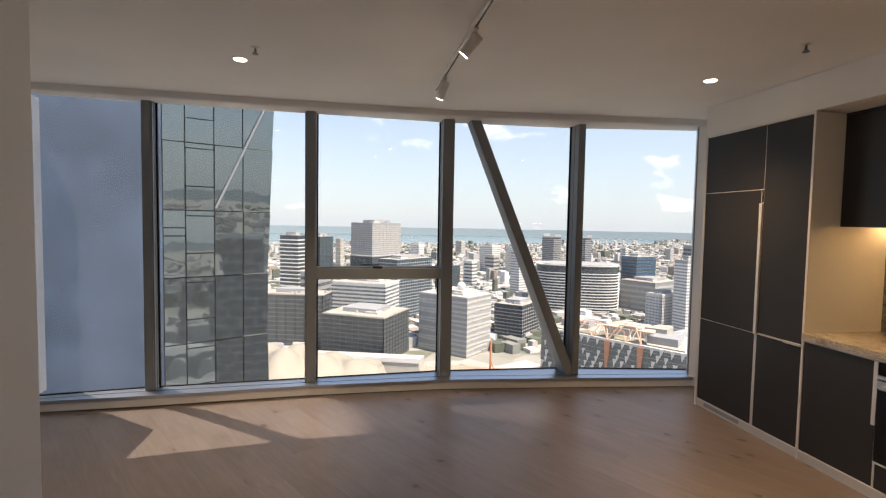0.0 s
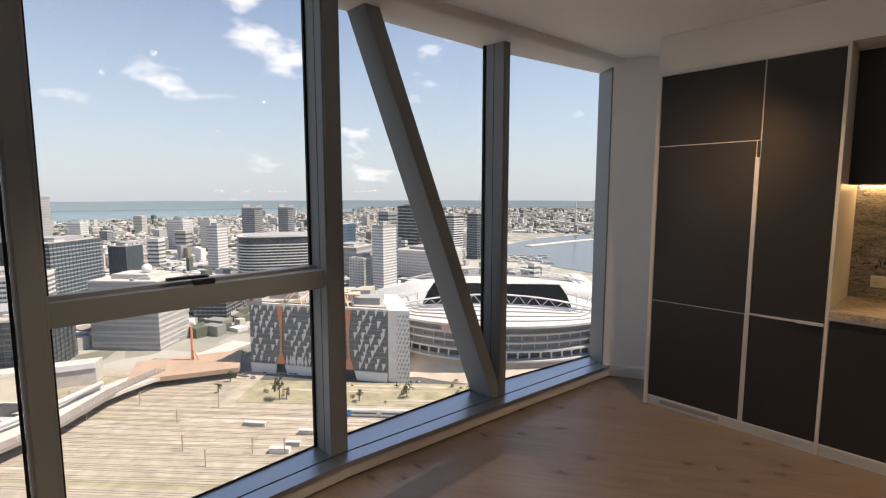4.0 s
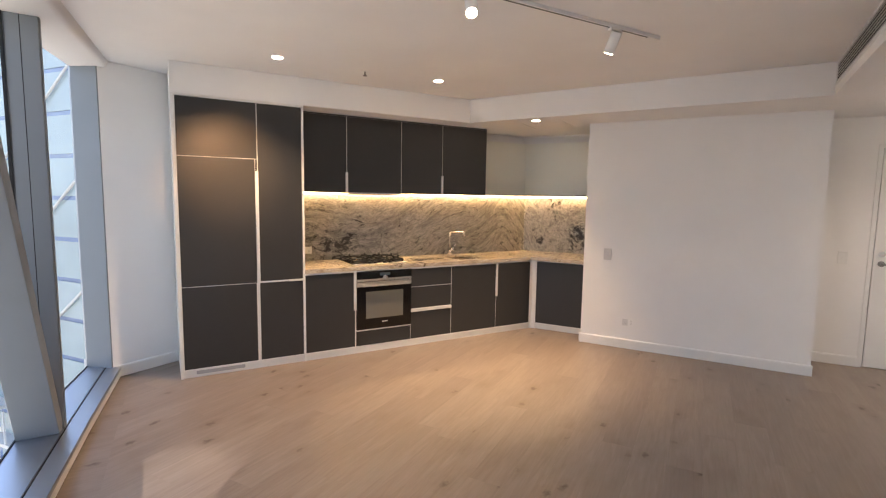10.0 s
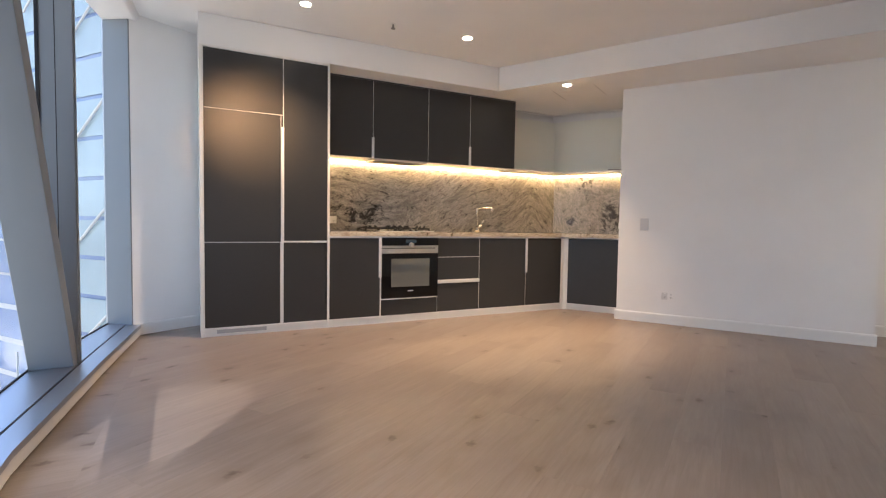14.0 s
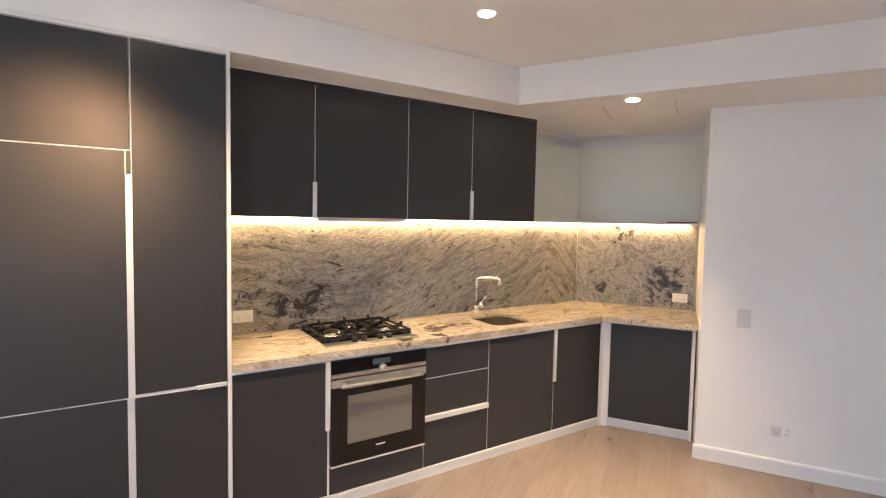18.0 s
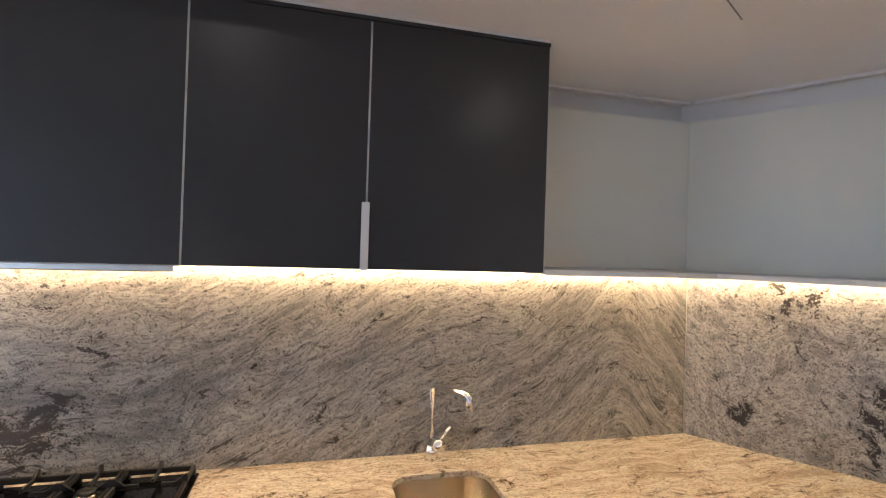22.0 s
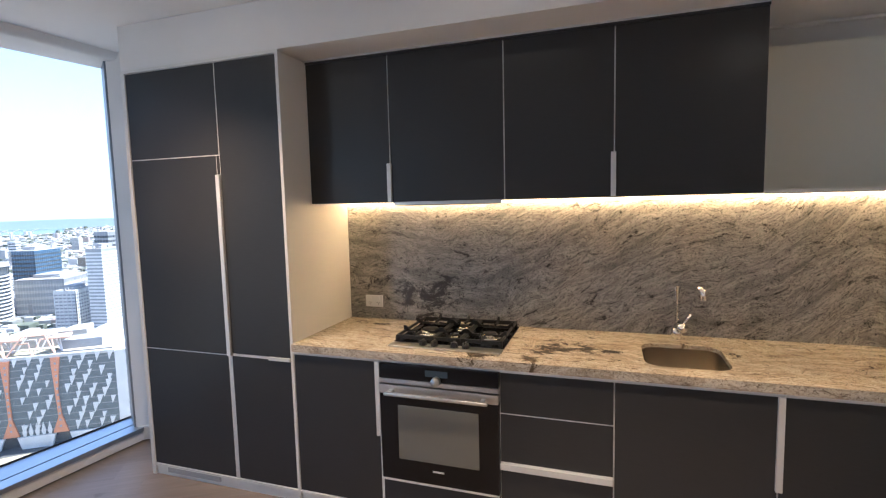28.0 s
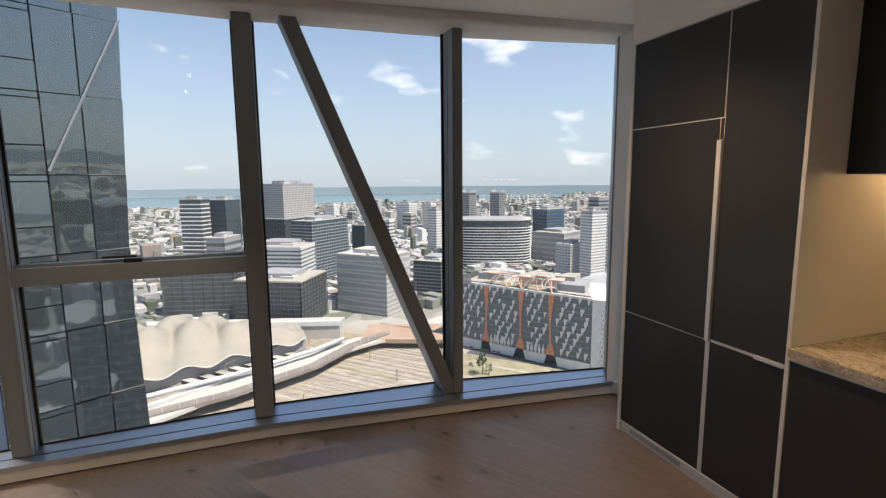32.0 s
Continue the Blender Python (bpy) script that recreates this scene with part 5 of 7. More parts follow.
G0 = GROUND
part("forecourt", ring(128, 114, G0 + 0.5, 113, 99, G0 + 8), facade("tan_paving", (0.50, 0.43, 0.35), 0.9, 0.2, 0.1), st, "sloping tan forecourt")
part("base_wall", ring(113, 99, G0 + 8, 112, 98, G0 + 12), facade("tan_wall", (0.46, 0.39, 0.32), 0.9, 0.2, 0.1), st, "tan base wall")
part("glazing", ring(107, 93, G0 + 12, 107, 93, G0 + 19), DARK_GLASS, st, "dark glazed concourse wall")
for k in range(40):
    x, y, z = st_point(110, 96, radians(186 + k * 4.4), 0)
    part("column", box(x - 0.45, x + 0.45, y - 0.45, y + 0.45, G0 + 13, G0 + 19), WHITE_CLAD, st)
# the brown-grey holds the shade below the eaves in its colour
UPPER_WALL = facade("brown_grey_shaded_wall", (0.30, 0.265, 0.24), 0.8, 0.25, 0.2)
for z, out in ((12.2, 114), (19.2, 113), (25.2, 112), (31.0, 111.5)):
    part("ledge", ring(out, out - 14, G0 + z, out, out - 14, G0 + z + 1.3), ROOF_WHITE, st, "white ledge edge")
    part("ledge", ring(out, out - 14, G0 + z + 1.3, 103, 89, G0 + z + 1.6), ROOF_WHITE, st, "white projecting ledge")
for z0, z1 in ((20, 25.4), (26, 31.2), (32, 39)):
    part("upper_wall", ring(108, 94, G0 + z0, 108.5, 94.5, G0 + z1), UPPER_WALL, st, "upper wall with the eaves' shade in its colour")
for k in range(34):
    x, y, z = st_point(108.9, 94.9, radians(190 + k * 5), 0)
    part("wall_post", box(x - 0.3, x + 0.3, y - 0.3, y + 0.3, G0 + 20.5, G0 + 31), ROOF_WHITE, st)


def roof_edge(t):
    """How far in from the rim the shell reaches before the sliding roof's opening."""
    c, n = abs(math.cos(t)), math.sin(t)
    return max(0.12, min(0.9, 58 / (112 * c) if c > 0.01 else 9, (66 / 98 if n < 0 else 15 / 98) / abs(n) if abs(n) > 0.01 else 9))


def roof_point(t, share):
    rho = 1.03 + (roof_edge(t) - 1.03) * share
    return st_point(112 * rho, 98 * rho, t, G0 + 39 + 14.5 * (1.06 - max(rho, 0.62) ** 2))


STEPS = 6
shell = bmesh.new()
for k in range(STEPS):
    lower = upper = lip = None
    for i in range(121):
        t = radians(i * 3)
        a, b = Vector(roof_point(t, k / STEPS)), Vector(roof_point(t, (k + 1) / STEPS))
        cur = [shell.verts.new(p) for p in (a - Vector((0, 0, 1.0 if k else 1.6)), a, b)]
        if lower:
            shell.faces.new((lower, cur[0], cur[1], upper))
            shell.faces.new((upper, cur[1], cur[2], lip))
        lower, upper, lip = cur
        b.z -= 0.5
bmesh.ops.recalc_face_normals(shell, faces=shell.faces)
part("roof", shell, ROOF_WHITE, st, "stepped white roof shell")
for i in list(range(-10, 11)) + list(range(50, 71)):
    t = radians(i * 3)
    part("roof_rib", sweep([tuple(Vector(roof_point(t, q / 4)) + Vector((0, 0, 0.6))) for q in range(5)], 0.55, 5), WHITE_CLAD, st)
for share in (0.2, 0.4, 0.6, 0.8):
    part("gutter", sweep([tuple(Vector(roof_point(radians(t), share)) + Vector((0, 0, 0.25))) for t in range(200, 341, 5)], 0.5, 5), GREY_CLAD, st, "grey roof gutter line")
part("stand", ring(104, 90, G0 + 38, 60, 48, G0 + 8), PITCH, st, "dark green seating bowl")
field = bmesh.new()
field.faces.new([field.verts.new(st_point(62, 50, radians(k * 10), G0 + 8)) for k in range(36)])
part("field", field, GRASS, st, "playing field")
for off, foot in ((-67, 46.5), (42, 51.5)):
    def arch(u, rise):
        p = sc + sr * (u * 86) + sv_ * off
        return (p.x, p.y, G0 + foot - 4 + (4 + rise) * (1 - u * u))
    n = 30
    us = [-1 + 2 * k / n for k in range(n + 1)]
    part("arch", sweep([arch(u, 8.5) for u in us], 0.7, 6), WHITE_CLAD, st, "white lattice arch")
    part("arch", sweep([arch(u, 1.0) for u in us], 0.6, 6), WHITE_CLAD, st, "white lattice arch")
    lattice = bmesh.new()
    for k in range(n):
        sweep([arch(us[k], 1.0 if k % 2 else 8.5), arch(us[k + 1], 8.5 if k % 2 else 1.0)], 0.35, 5, lattice)
    part("lattice", lattice, WHITE_CLAD, st, "zigzag lattice bars")
px = [st_point(112.5, 98.5, radians(t), G0 + 32.4) for t in (249.5, 264.5)]
sign = bmesh.new()
d = Vector(px[1]) - Vector(px[0])
n = 14
for k in range(n):
    if k == 6:
        continue
    a = Vector(px[0]) + d * (k / n) - Vector((*sv_, 0)) * 0.1
    b = a + d * (0.72 / n)
    vs = [sign.verts.new(p) for p in (a, b, b + Vector((0, 0, 4)), a + Vector((0, 0, 4)))]
    sign.faces.new(vs)
part("sign_board", prism([px[0][:2], px[1][:2], tuple(Vector(px[1][:2]) + sv_ * 0.6), tuple(Vector(px[0][:2]) + sv_ * 0.6)], G0 + 31.8, G0 + 36.6), ROOF_WHITE, st, "pale board behind the letters")
part("sign_bars", sign, facade("pale_sign", (0.60, 0.36, 0.32), 0.5), st, "pale red row of unreadable sign letters")

# railway yard
TD = way(47)
TS = side_of(47)


def strip(name, d0, d1, s0, s1, z0, z1, material, label, category):
    c = EYE0
    return structure(name, prism([tuple(c + TD * d0 + TS * s0), tuple(c + TD * d0 + TS * s1), tuple(c + TD * d1 + TS * s1), tuple(c + TD * d1 + TS * s0)], z0, z1), material, label, category)


strip("railway_yard", 120, 292, -420, 420, GROUND + 0.1, GROUND + 0.5, BALLAST, "brown gravel railway yard", "railway")
strip("railway_yard_far", 292, 346, -420, -150, GROUND + 0.1, GROUND + 0.5, BALLAST, "tan gravel end of the railway yard", "railway")
strip("verge", 292, 330, -150, 420, GROUND + 0.1, GROUND + 0.7, GRASS, "dry green grass verge beside the railway", "grass")
strip("road", 330, 342, -150, 420, GROUND + 0.2, GROUND + 0.8, ASPHALT, "grey city road", "road")
strip("plaza", 342, 372, -60, 120, GROUND + 0.2, GROUND + 0.6, CONCRETE, "pale stadium forecourt", "plaza")
YARD_BANDS = [facade("yard_gravel", (0.56, 0.50, 0.42), 0.95, 0.35, 0.15), facade("yard_dirt", (0.40, 0.35, 0.285), 0.95, 0.3, 0.12), facade("yard_grass", (0.36, 0.335, 0.22), 0.95, 0.4, 0.12)]
for k in range(70):
    d0, s0, ln, wd = rng.uniform(165, 340) if k % 3 else rng.uniform(165, 290), rng.uniform(-360, 330), rng.uniform(40, 190), rng.uniform(1.5, 5.5)
    if d0 > 288 and s0 + ln > -155:
        s0 = -380
        ln = min(ln, 200)
    a = EYE0 + TD * d0 + TS * s0
    b = a + TS * ln + TD * rng.uniform(-3, 3)
    gravel = part("gravel_band", prism([tuple(a), tuple(a.lerp(b, 0.5) - TD * wd * 0.3), tuple(b), tuple(b + TD * wd * 0.5), tuple(a.lerp(b, 0.4) + TD * wd), tuple(a + TD * wd * 0.6)], GROUND + 0.45, GROUND + 0.505 + k * 0.002), rng.choice(YARD_BANDS), bpy.data.objects["railway_yard"], "uneven band of gravel, dirt or weeds")
for k in range(33):
    d0 = 166 + k * 5.1 + rng.uniform(-0.8, 0.8)
    t = thing("railway_track", pose(0, 0, 0), "pair of steel rails in the yard", "railway track", "railway tracks")
    ph, bow = rng.uniform(0, 6), rng.uniform(0.5, 2.6)
    for o in (0, 1.6):
        line = [EYE0 + TD * (d0 + o + bow * math.sin(ph + m_ * 0.22)) + TS * (-380 + m_ * (34 if k < 24 else 10)) for m_ in range(23)]
        part("rail", prism([tuple(p) for p in line] + [tuple(p + TD * 0.26) for p in line[::-1]], GROUND + 0.5, GROUND + 0.66), RAIL, t)
for k in range(46):
    s, d0 = -310 + k * 14 + rng.uniform(-6, 6), rng.choice((190, 205, 219, 232, 247, 262, 284))
    c = EYE0 + TD * d0 + TS * s
    m = thing("catenary_mast", pose(c.x, c.y, GROUND + 0.4), "rust-brown overhead line mast", "mast", "overhead line masts")
    part("mast", box(-0.2, 0.2, -0.2, 0.2, 0, 9), RAIL, m)
    e = TD * rng.choice((9, 14, 22))
    part("arm", sweep([(0, 0, 8), (e.x, e.y, 8.2)], 0.16, 5), RAIL, m)
for k in range(18):
    c = EYE0 + TD * rng.uniform(175, 288) + TS * rng.uniform(-160, 60)
    m = thing("signal_hut", pose(c.x, c.y, GROUND + 0.4, 0, 0, math.degrees(math.atan2(TS.y, TS.x)) + rng.uniform(-4, 4)), "small pale equipment hut in the railway yard", "hut", "railway huts")
    w_, d_, h_ = rng.uniform(2, 7), rng.uniform(2, 3), rng.uniform(2, 3.2)
    part("walls", box(-w_, w_, -d_ / 2, d_ / 2, 0, h_), rng.choice((CONCRETE, WHITE_CLAD, GREY_CLAD)), m)
    part("roof", prism([(-w_ - 0.3, -d_ / 2 - 0.3), (w_ + 0.3, -d_ / 2 - 0.3), (w_ + 0.3, d_ / 2 + 0.3), (-w_ - 0.3, d_ / 2 + 0.3)], h_, h_ + 0.25), ROOF_WHITE, m)


def train(d0, s0, cars):
    t = thing("train", pose(0, 0, 0), "white and blue suburban train on the tracks", "train")
    for k in range(cars):
        a = EYE0 + TD * d0 + TS * (s0 + k * 24.0)
        b = a + TS * 23.2
        car = part("carriage", prism([tuple(a), tuple(b), tuple(b + TD * 3), tuple(a + TD * 3)], GROUND + 1.2, GROUND + 4.6), TRAIN_WHITE, t)
        e = -TD * 0.06
        part("window_strip", prism([tuple(a + e + TS * 1), tuple(b + e - TS * 1), tuple(b - TS * 1), tuple(a + TS * 1)], GROUND + 2.6, GROUND + 3.5), DARK_GLASS, car)
        if k % 2 == 0:
            part("end_panel", prism([tuple(a - TD * 0.08), tuple(a - TD * 0.08 + TS * 7), tuple(a + TD * 3.08 + TS * 7), tuple(a + TD * 3.08)], GROUND + 1.2, GROUND + 4.7), TRAIN_BLUE, car, "blue end panel")
        part("roof", prism([tuple(a + TD * 0.3), tuple(b + TD * 0.3), tuple(b + TD * 2.7), tuple(a + TD * 2.7)], GROUND + 4.6, GROUND + 4.9), CONCRETE, car)


train(276, -78, 5)

# viaduct, plaza and the station's wavy roof
def ribbon(name, points, wide, z0, z1, material, label, category):
    pts = [Vector(p) for p in points]
    l, rr = [], []
    for i, p in enumerate(pts):
        d = (pts[min(i + 1, len(pts) - 1)] - pts[max(i - 1, 0)]).normalized()
        n = Vector((-d.y, d.x)) * wide / 2
        l.append(tuple(p + n))
        rr.append(tuple(p - n))
    return structure(name, prism(l + rr[::-1], z0, z1), material, label, category)


ribbon("viaduct", [spot(-14, 292), spot(-6, 312), spot(2, 340), spot(9, 372), spot(17, 410), spot(21, 440)], 20, GROUND + 6, GROUND + 8, CONCRETE, "pale road viaduct beside the station", "viaduct")
ribbon("viaduct_parapet", [spot(-14, 302), spot(-6, 322), spot(2, 350), spot(8, 376)], 4, GROUND + 6, GROUND + 10, ROOF_WHITE, "white parapet of the viaduct", "viaduct")
structure("plaza_deck", prism([tuple(spot(10, 380)), tuple(spot(20.5, 372)), tuple(spot(21, 415)), tuple(spot(11, 420))], GROUND + 5, GROUND + 8.3), facade("red_paving", (0.42, 0.30, 0.22), 0.9, 0.2, 0.08), "reddish paved plaza deck", "plaza")
pole = thing("mast", pose(spot(16, 405).x, spot(16, 405).y, GROUND + 8), "tall red slanted mast on the plaza", "mast")
part("pole", sweep([(0, 0, 0), (0.5, 0, 26)], 0.9, 8), ORANGE, pole)
part("brace", sweep([(0, 0, 10), (4, 3, 0)], 0.5, 6), ORANGE, pole)
for k in range(8):
    p = EYE0 + TD * (196 + k * 9.5) - TS * (218 - k * 3)
    s = thing("platform_roof", pose(0, 0, 0), "long pale platform canopy", "canopy", "platform canopies")
    a, b = p - TS * 120, p + TS * rng.uniform(-56, -40)
    part("canopy", prism([tuple(a), tuple(b), tuple(b + TD * 5.5), tuple(a + TD * 5.5)], GROUND + 2.6, GROUND + 3.2), TAN_ROOF if k % 3 else CONCRETE, s)
    part("support", prism([tuple(a + TD * 2), tuple(b + TD * 2), tuple(b + TD * 2.5), tuple(a + TD * 2.5)], GROUND, GROUND + 2.6), CONCRETE, s)
# pedestrian bridge and white duct in front of the station
WALKS = [spot(-22, 292), spot(-12, 296), spot(-4.6, 302), spot(4.4, 330), spot(9, 366), spot(13, 392)]
ribbon("footbridge", WALKS, 8, GROUND + 7, GROUND + 9, facade("bridge_deck", (0.27, 0.235, 0.21), 0.9, 0.3, 0.12), "grey-brown station footbridge over the tracks", "footbridge")
for k in range(24):
    q = k / 23 * (len(WALKS) - 1.001)
    a, b = WALKS[int(q)], WALKS[int(q) + 1]
    c = a.lerp(b, q - int(q))
    d = (b - a).normalized()
    m = thing("lamp_post", pose(c.x, c.y, GROUND + 9, 0, 0, math.degrees(math.atan2(d.y, d.x))), "short white lamp post on the footbridge", "lamp post", "footbridge lamp posts")
    part("pole", box(-0.12, 0.12, -4.2, -3.9, 0, 3.2), ROOF_WHITE, m)
DUCT = [spot(-22, 306), spot(-11.9, 312), spot(-4, 322), spot(4.5, 350), spot(8, 372)]
duct = thing("duct", pose(0, 0, 0), "long white tube roof beside the station", "duct")
part("tube", sweep([(*p, GROUND + 12.5) for p in DUCT], 1.5, 10), ROOF_WHITE, duct, "", True)
part("support", sweep([(*p, GROUND + 5) for p in DUCT], 1.2, 6), GREY_CLAD, duct)
wave = bmesh.new()
grid = []
nx, ny = 96, 44
o, oe2 = spot(-24, 335), spot(3.8, 382)
ex = oe2 - o
ey = way(-9) * 120
for i in range(nx + 1):
    row = []
    for j in range(ny + 1):
        u, w_ = i / nx, j / ny
        reach = 0.25 + 0.75 * min(1.0, (1.02 - u) * 2.2)
        p = o + ex * u + ey * (w_ * reach)
        rise = min(1.0, w_ / 0.30) ** 0.8
        back = 1.0 - max(0.0, (w_ - 0.62) / 0.38) ** 1.3 * 0.8
        dome = abs(math.sin(u * math.pi * 6.0 + 0.5)) ** 0.75 * math.exp(-((w_ - 0.36) / 0.16) ** 2) + 0.8 * abs(math.sin(u * math.pi * 6.0 + 2.0)) ** 0.75 * math.exp(-((w_ - 0.66) / 0.15) ** 2)
        lip = 2.2 * math.sin(u * math.pi * 12.0 + 1.0) * (1 - rise)
        row.append(wave.verts.new((p.x, p.y, GROUND + 11 + 8.5 * rise * back * reach + 13 * dome * reach + lip)))
    grid.append(row)
for i in range(nx):
    for j in range(ny):
        wave.faces.new((grid[i][j], grid[i + 1][j], grid[i + 1][j + 1], grid[i][j + 1]))
station = thing("station_roof", pose(0, 0, 0), "cream undulating railway station roof", "roof")
part("roof_shell", wave, CREAM_ROOF, station, "", True)
part("edge_rim", sweep([(*(o + ex * (i / 48)), GROUND + 11 + 2.2 * math.sin(i / 48 * math.pi * 12.0 + 1.0)) for i in range(49)], 0.5, 6), ROOF_WHITE, station, "white roof rim")
part("edge_wall", prism([tuple(o + way(-6) * 8), tuple(o + ex + way(-6) * 4), tuple(o + ex + way(-6) * 6), tuple(o + way(-6) * 11)], GROUND, GROUND + 10), GREY_CLAD, station, "shaded station side wall")


# trees along the verge
def leafy(bm, c, rad, n, r):
    for _ in range(n):
        p = Vector((r.gauss(0, 1), r.gauss(0, 1), r.gauss(0, 0.8))).normalized() * rad * r.random() ** 0.4
        s = rad * r.uniform(0.18, 0.34)
        m = Matrix.Translation(Vector(c) + p) @ Euler((r.uniform(0, 3), r.uniform(0, 3), 0)).to_matrix().to_4x4() @ Matrix.Diagonal((s, s * 0.7, s * 0.5, 1))
        bmesh.ops.create_icosphere(bm, subdivisions=1, radius=1, matrix=m)


for k in range(46):
    d0, s0, ln, wd = rng.uniform(293, 325), rng.uniform(-148, 330), rng.uniform(14, 80), rng.uniform(0.8, 3.6)
    a = EYE0 + TD * d0 + TS * s0
    b = a + TS * ln + TD * rng.uniform(-2.5, 2.5)
    part("dirt_band", prism([tuple(a), tuple(a.lerp(b, 0.5) - TD * wd * 0.3), tuple(b), tuple(b + TD * wd * 0.4), tuple(a.lerp(b, 0.4) + TD * wd), tuple(a + TD * wd * 0.5)], GROUND + 0.6, GROUND + 0.705 + k * 0.002), rng.choice(YARD_BANDS + [BALLAST, TAN_ROOF]), bpy.data.objects["verge"], "uneven patch of dirt, gravel or weeds")
SCRUB = facade("dusty_scrub_leaves", (0.13, 0.125, 0.06), 0.9, 0.5, 0.6)
for k in range(34):
    c = EYE0 + TD * rng.uniform(294, 327) + TS * rng.uniform(-140, 200)
    h = rng.uniform(0.8, 2.2)
    bush = thing("bush", pose(c.x, c.y, GROUND + 0.7), "low dusty bush on the dry verge", "bush", "verge bushes")
    bm = bmesh.new()
    leafy(bm, (0, 0, h * 0.5), h, 30, rng)
    part("crown", bm, SCRUB, bush)
for k in range(16):
    s = rng.uniform(-190, 250)
    d0 = rng.choice((298, 306, 318, 326))
    c = EYE0 + TD * d0 + TS * s
    h = rng.uniform(7, 16)
    t = thing("tree", pose(c.x, c.y, GROUND + 0.5), "dark green gum tree on the grass verge", "tree", "trees by the railway")
    part("trunk", tube(0.4, 0.15, 0, h * 0.7, 7), BARK, t)
    crown = bmesh.new()
    for _ in range(9):
        leafy(crown, (rng.uniform(-h, h) * 0.22, rng.uniform(-h, h) * 0.22, h * rng.uniform(0.45, 0.95)), h * rng.uniform(0.12, 0.22), 14, rng)
    part("crown", crown, LEAF, t)
for k in range(26):
    c = EYE0 + TD * rng.uniform(331, 341) + TS * rng.uniform(-200, 260)
    t = thing("car", pose(c.x, c.y, GROUND + 0.8, 0, 0, math.degrees(math.atan2(TS.y, TS.x))), "small parked car beside the railway", "car", "parked cars")
    part("body", box(-2.2, 2.2, -0.9, 0.9, 0.3, 0.95, 0.15), rng.choice((ROOF_WHITE, GREY_CLAD, ORANGE)), t)
    part("cabin", box(-1.2, 1.0, -0.75, 0.75, 0.95, 1.45, 0.15), DARK_GLASS, t)

# harbour bridge, cranes and moored boats
br = thing("bridge", pose(0, 0, 0), "long concrete harbour bridge with two pylons", "bridge")
a, b = spot(55, 2080), spot(72, 1520)
d = (b - a).normalized()
part("deck", prism([tuple(a), tuple(b), tuple(b + Vector((-d.y, d.x)) * 14), tuple(a + Vector((-d.y, d.x)) * 14)], GROUND + 22, GROUND + 26), CONCRETE, br)
for t in (0.2, 0.35, 0.5, 0.65, 0.8):
    p = a.lerp(b, t)
    part("pier", box(p.x - 3, p.x + 3, p.y - 3, p.y + 3, GROUND, GROUND + 22), CONCRETE, br)
for az in (58.6, 60.6):
    p = spot(az, 1815)
    part("pylon", tube(4.5, 2.0, GROUND, GROUND + 112, 10, m=Matrix.Translation((p.x, p.y, 0))), ROOF_WHITE, br)
for az in (27.5, 28.4, 29.4, 30.2, 31.5):
    p = spot(az, 3300)
    cr = thing("harbour_crane", pose(p.x, p.y, GROUND), "distant white harbour crane", "crane", "harbour cranes")
    part("legs", box(-7, 7, -5, 5, 0, 34), WHITE_CLAD, cr)
    part("boom", sweep([(-26, -17, 38), (0, 0, 34), (30, 20, 48)], 2.6, 6), CONCRETE, cr)
BOAT = mesh_of(prism([(-6, -1.6), (4, -1.6), (7, 0), (4, 1.6), (-6, 1.6)], 0.5, 2.2), ROOF_WHITE)
for k in range(70):
    az, d0 = rng.uniform(49, 56), rng.uniform(930, 1080)
    p = spot(az, d0)
    t = tagged(new("moored_boat", BOAT), "white boat moored in the harbour", "boat", "moored boats")
    t.matrix_world = pose(p.x, p.y, GROUND + 0.4, 0, 0, rng.choice((20, 200, 110)))
for k, (az0, d0, az1, d1) in enumerate(((48, 1000, 54.5, 960), (49, 1060, 55, 1030), (53.4, 1270, 60.6, 1510))):
    ribbon("jetty_%d" % (k + 1), [spot(az0, d0), spot(az1, d1)], 6 if k < 2 else 26, GROUND, GROUND + 2, CONCRETE, "pale jetty in the harbour", "jetty")

# ---- neighbouring towers ----
def mirror_glass(name, tint, rough, wob):
    s = Shader(name, tint, rough, 0.85)
    isl = s.noise(0.9, 2)
    return s.bump(isl, wob, 0.05).mat


MIRROR = mirror_glass("dark_mirror_glass", (0.175, 0.207, 0.215), 0.03, 0.08)
SEAM = paint("dark_tower_seams", (0.035, 0.038, 0.04), 0.5)
BLUE_MIRROR = facade("deep_blue_glass", (0.070, 0.105, 0.165), 0.30, 0.45, 0.6, 0.5)
SW_E, SW_C, SW_B = Vector((-16.2, -6.05)), Vector((-14.4, -9.35)), Vector((-12.2, -13.2))
SW_R = Vector((-19.5, -7.2))
nb = thing("building", pose(0, 0, 0), "neighbouring tower of dark mirrored glass panels", "building")
part("core", prism([tuple(SW_E.lerp(SW_C, 0.085) + Vector((-0.12, -0.05))), tuple(SW_C + Vector((-0.25, -0.1))), tuple(SW_B + Vector((-0.25, 0))), (-20, -14.5), tuple(SW_R)], GROUND, 48), SEAM, nb)
COLUMNS = (0.0, 1.13, 2.12, 3.06, 3.76)
SW_D, SW_N = (SW_C - SW_E).normalized(), Vector((0.88, 0.47))


def leaning_edge(z):
    """The faceted corner leans out above and below its waist."""
    return 0.27 - 0.038 * (z + 1.9) if z > -1.9 else 0.27 + 0.03 * (z + 1.9) * (1 if z > -9 else 0) - (0.213 if z <= -9 else 0)


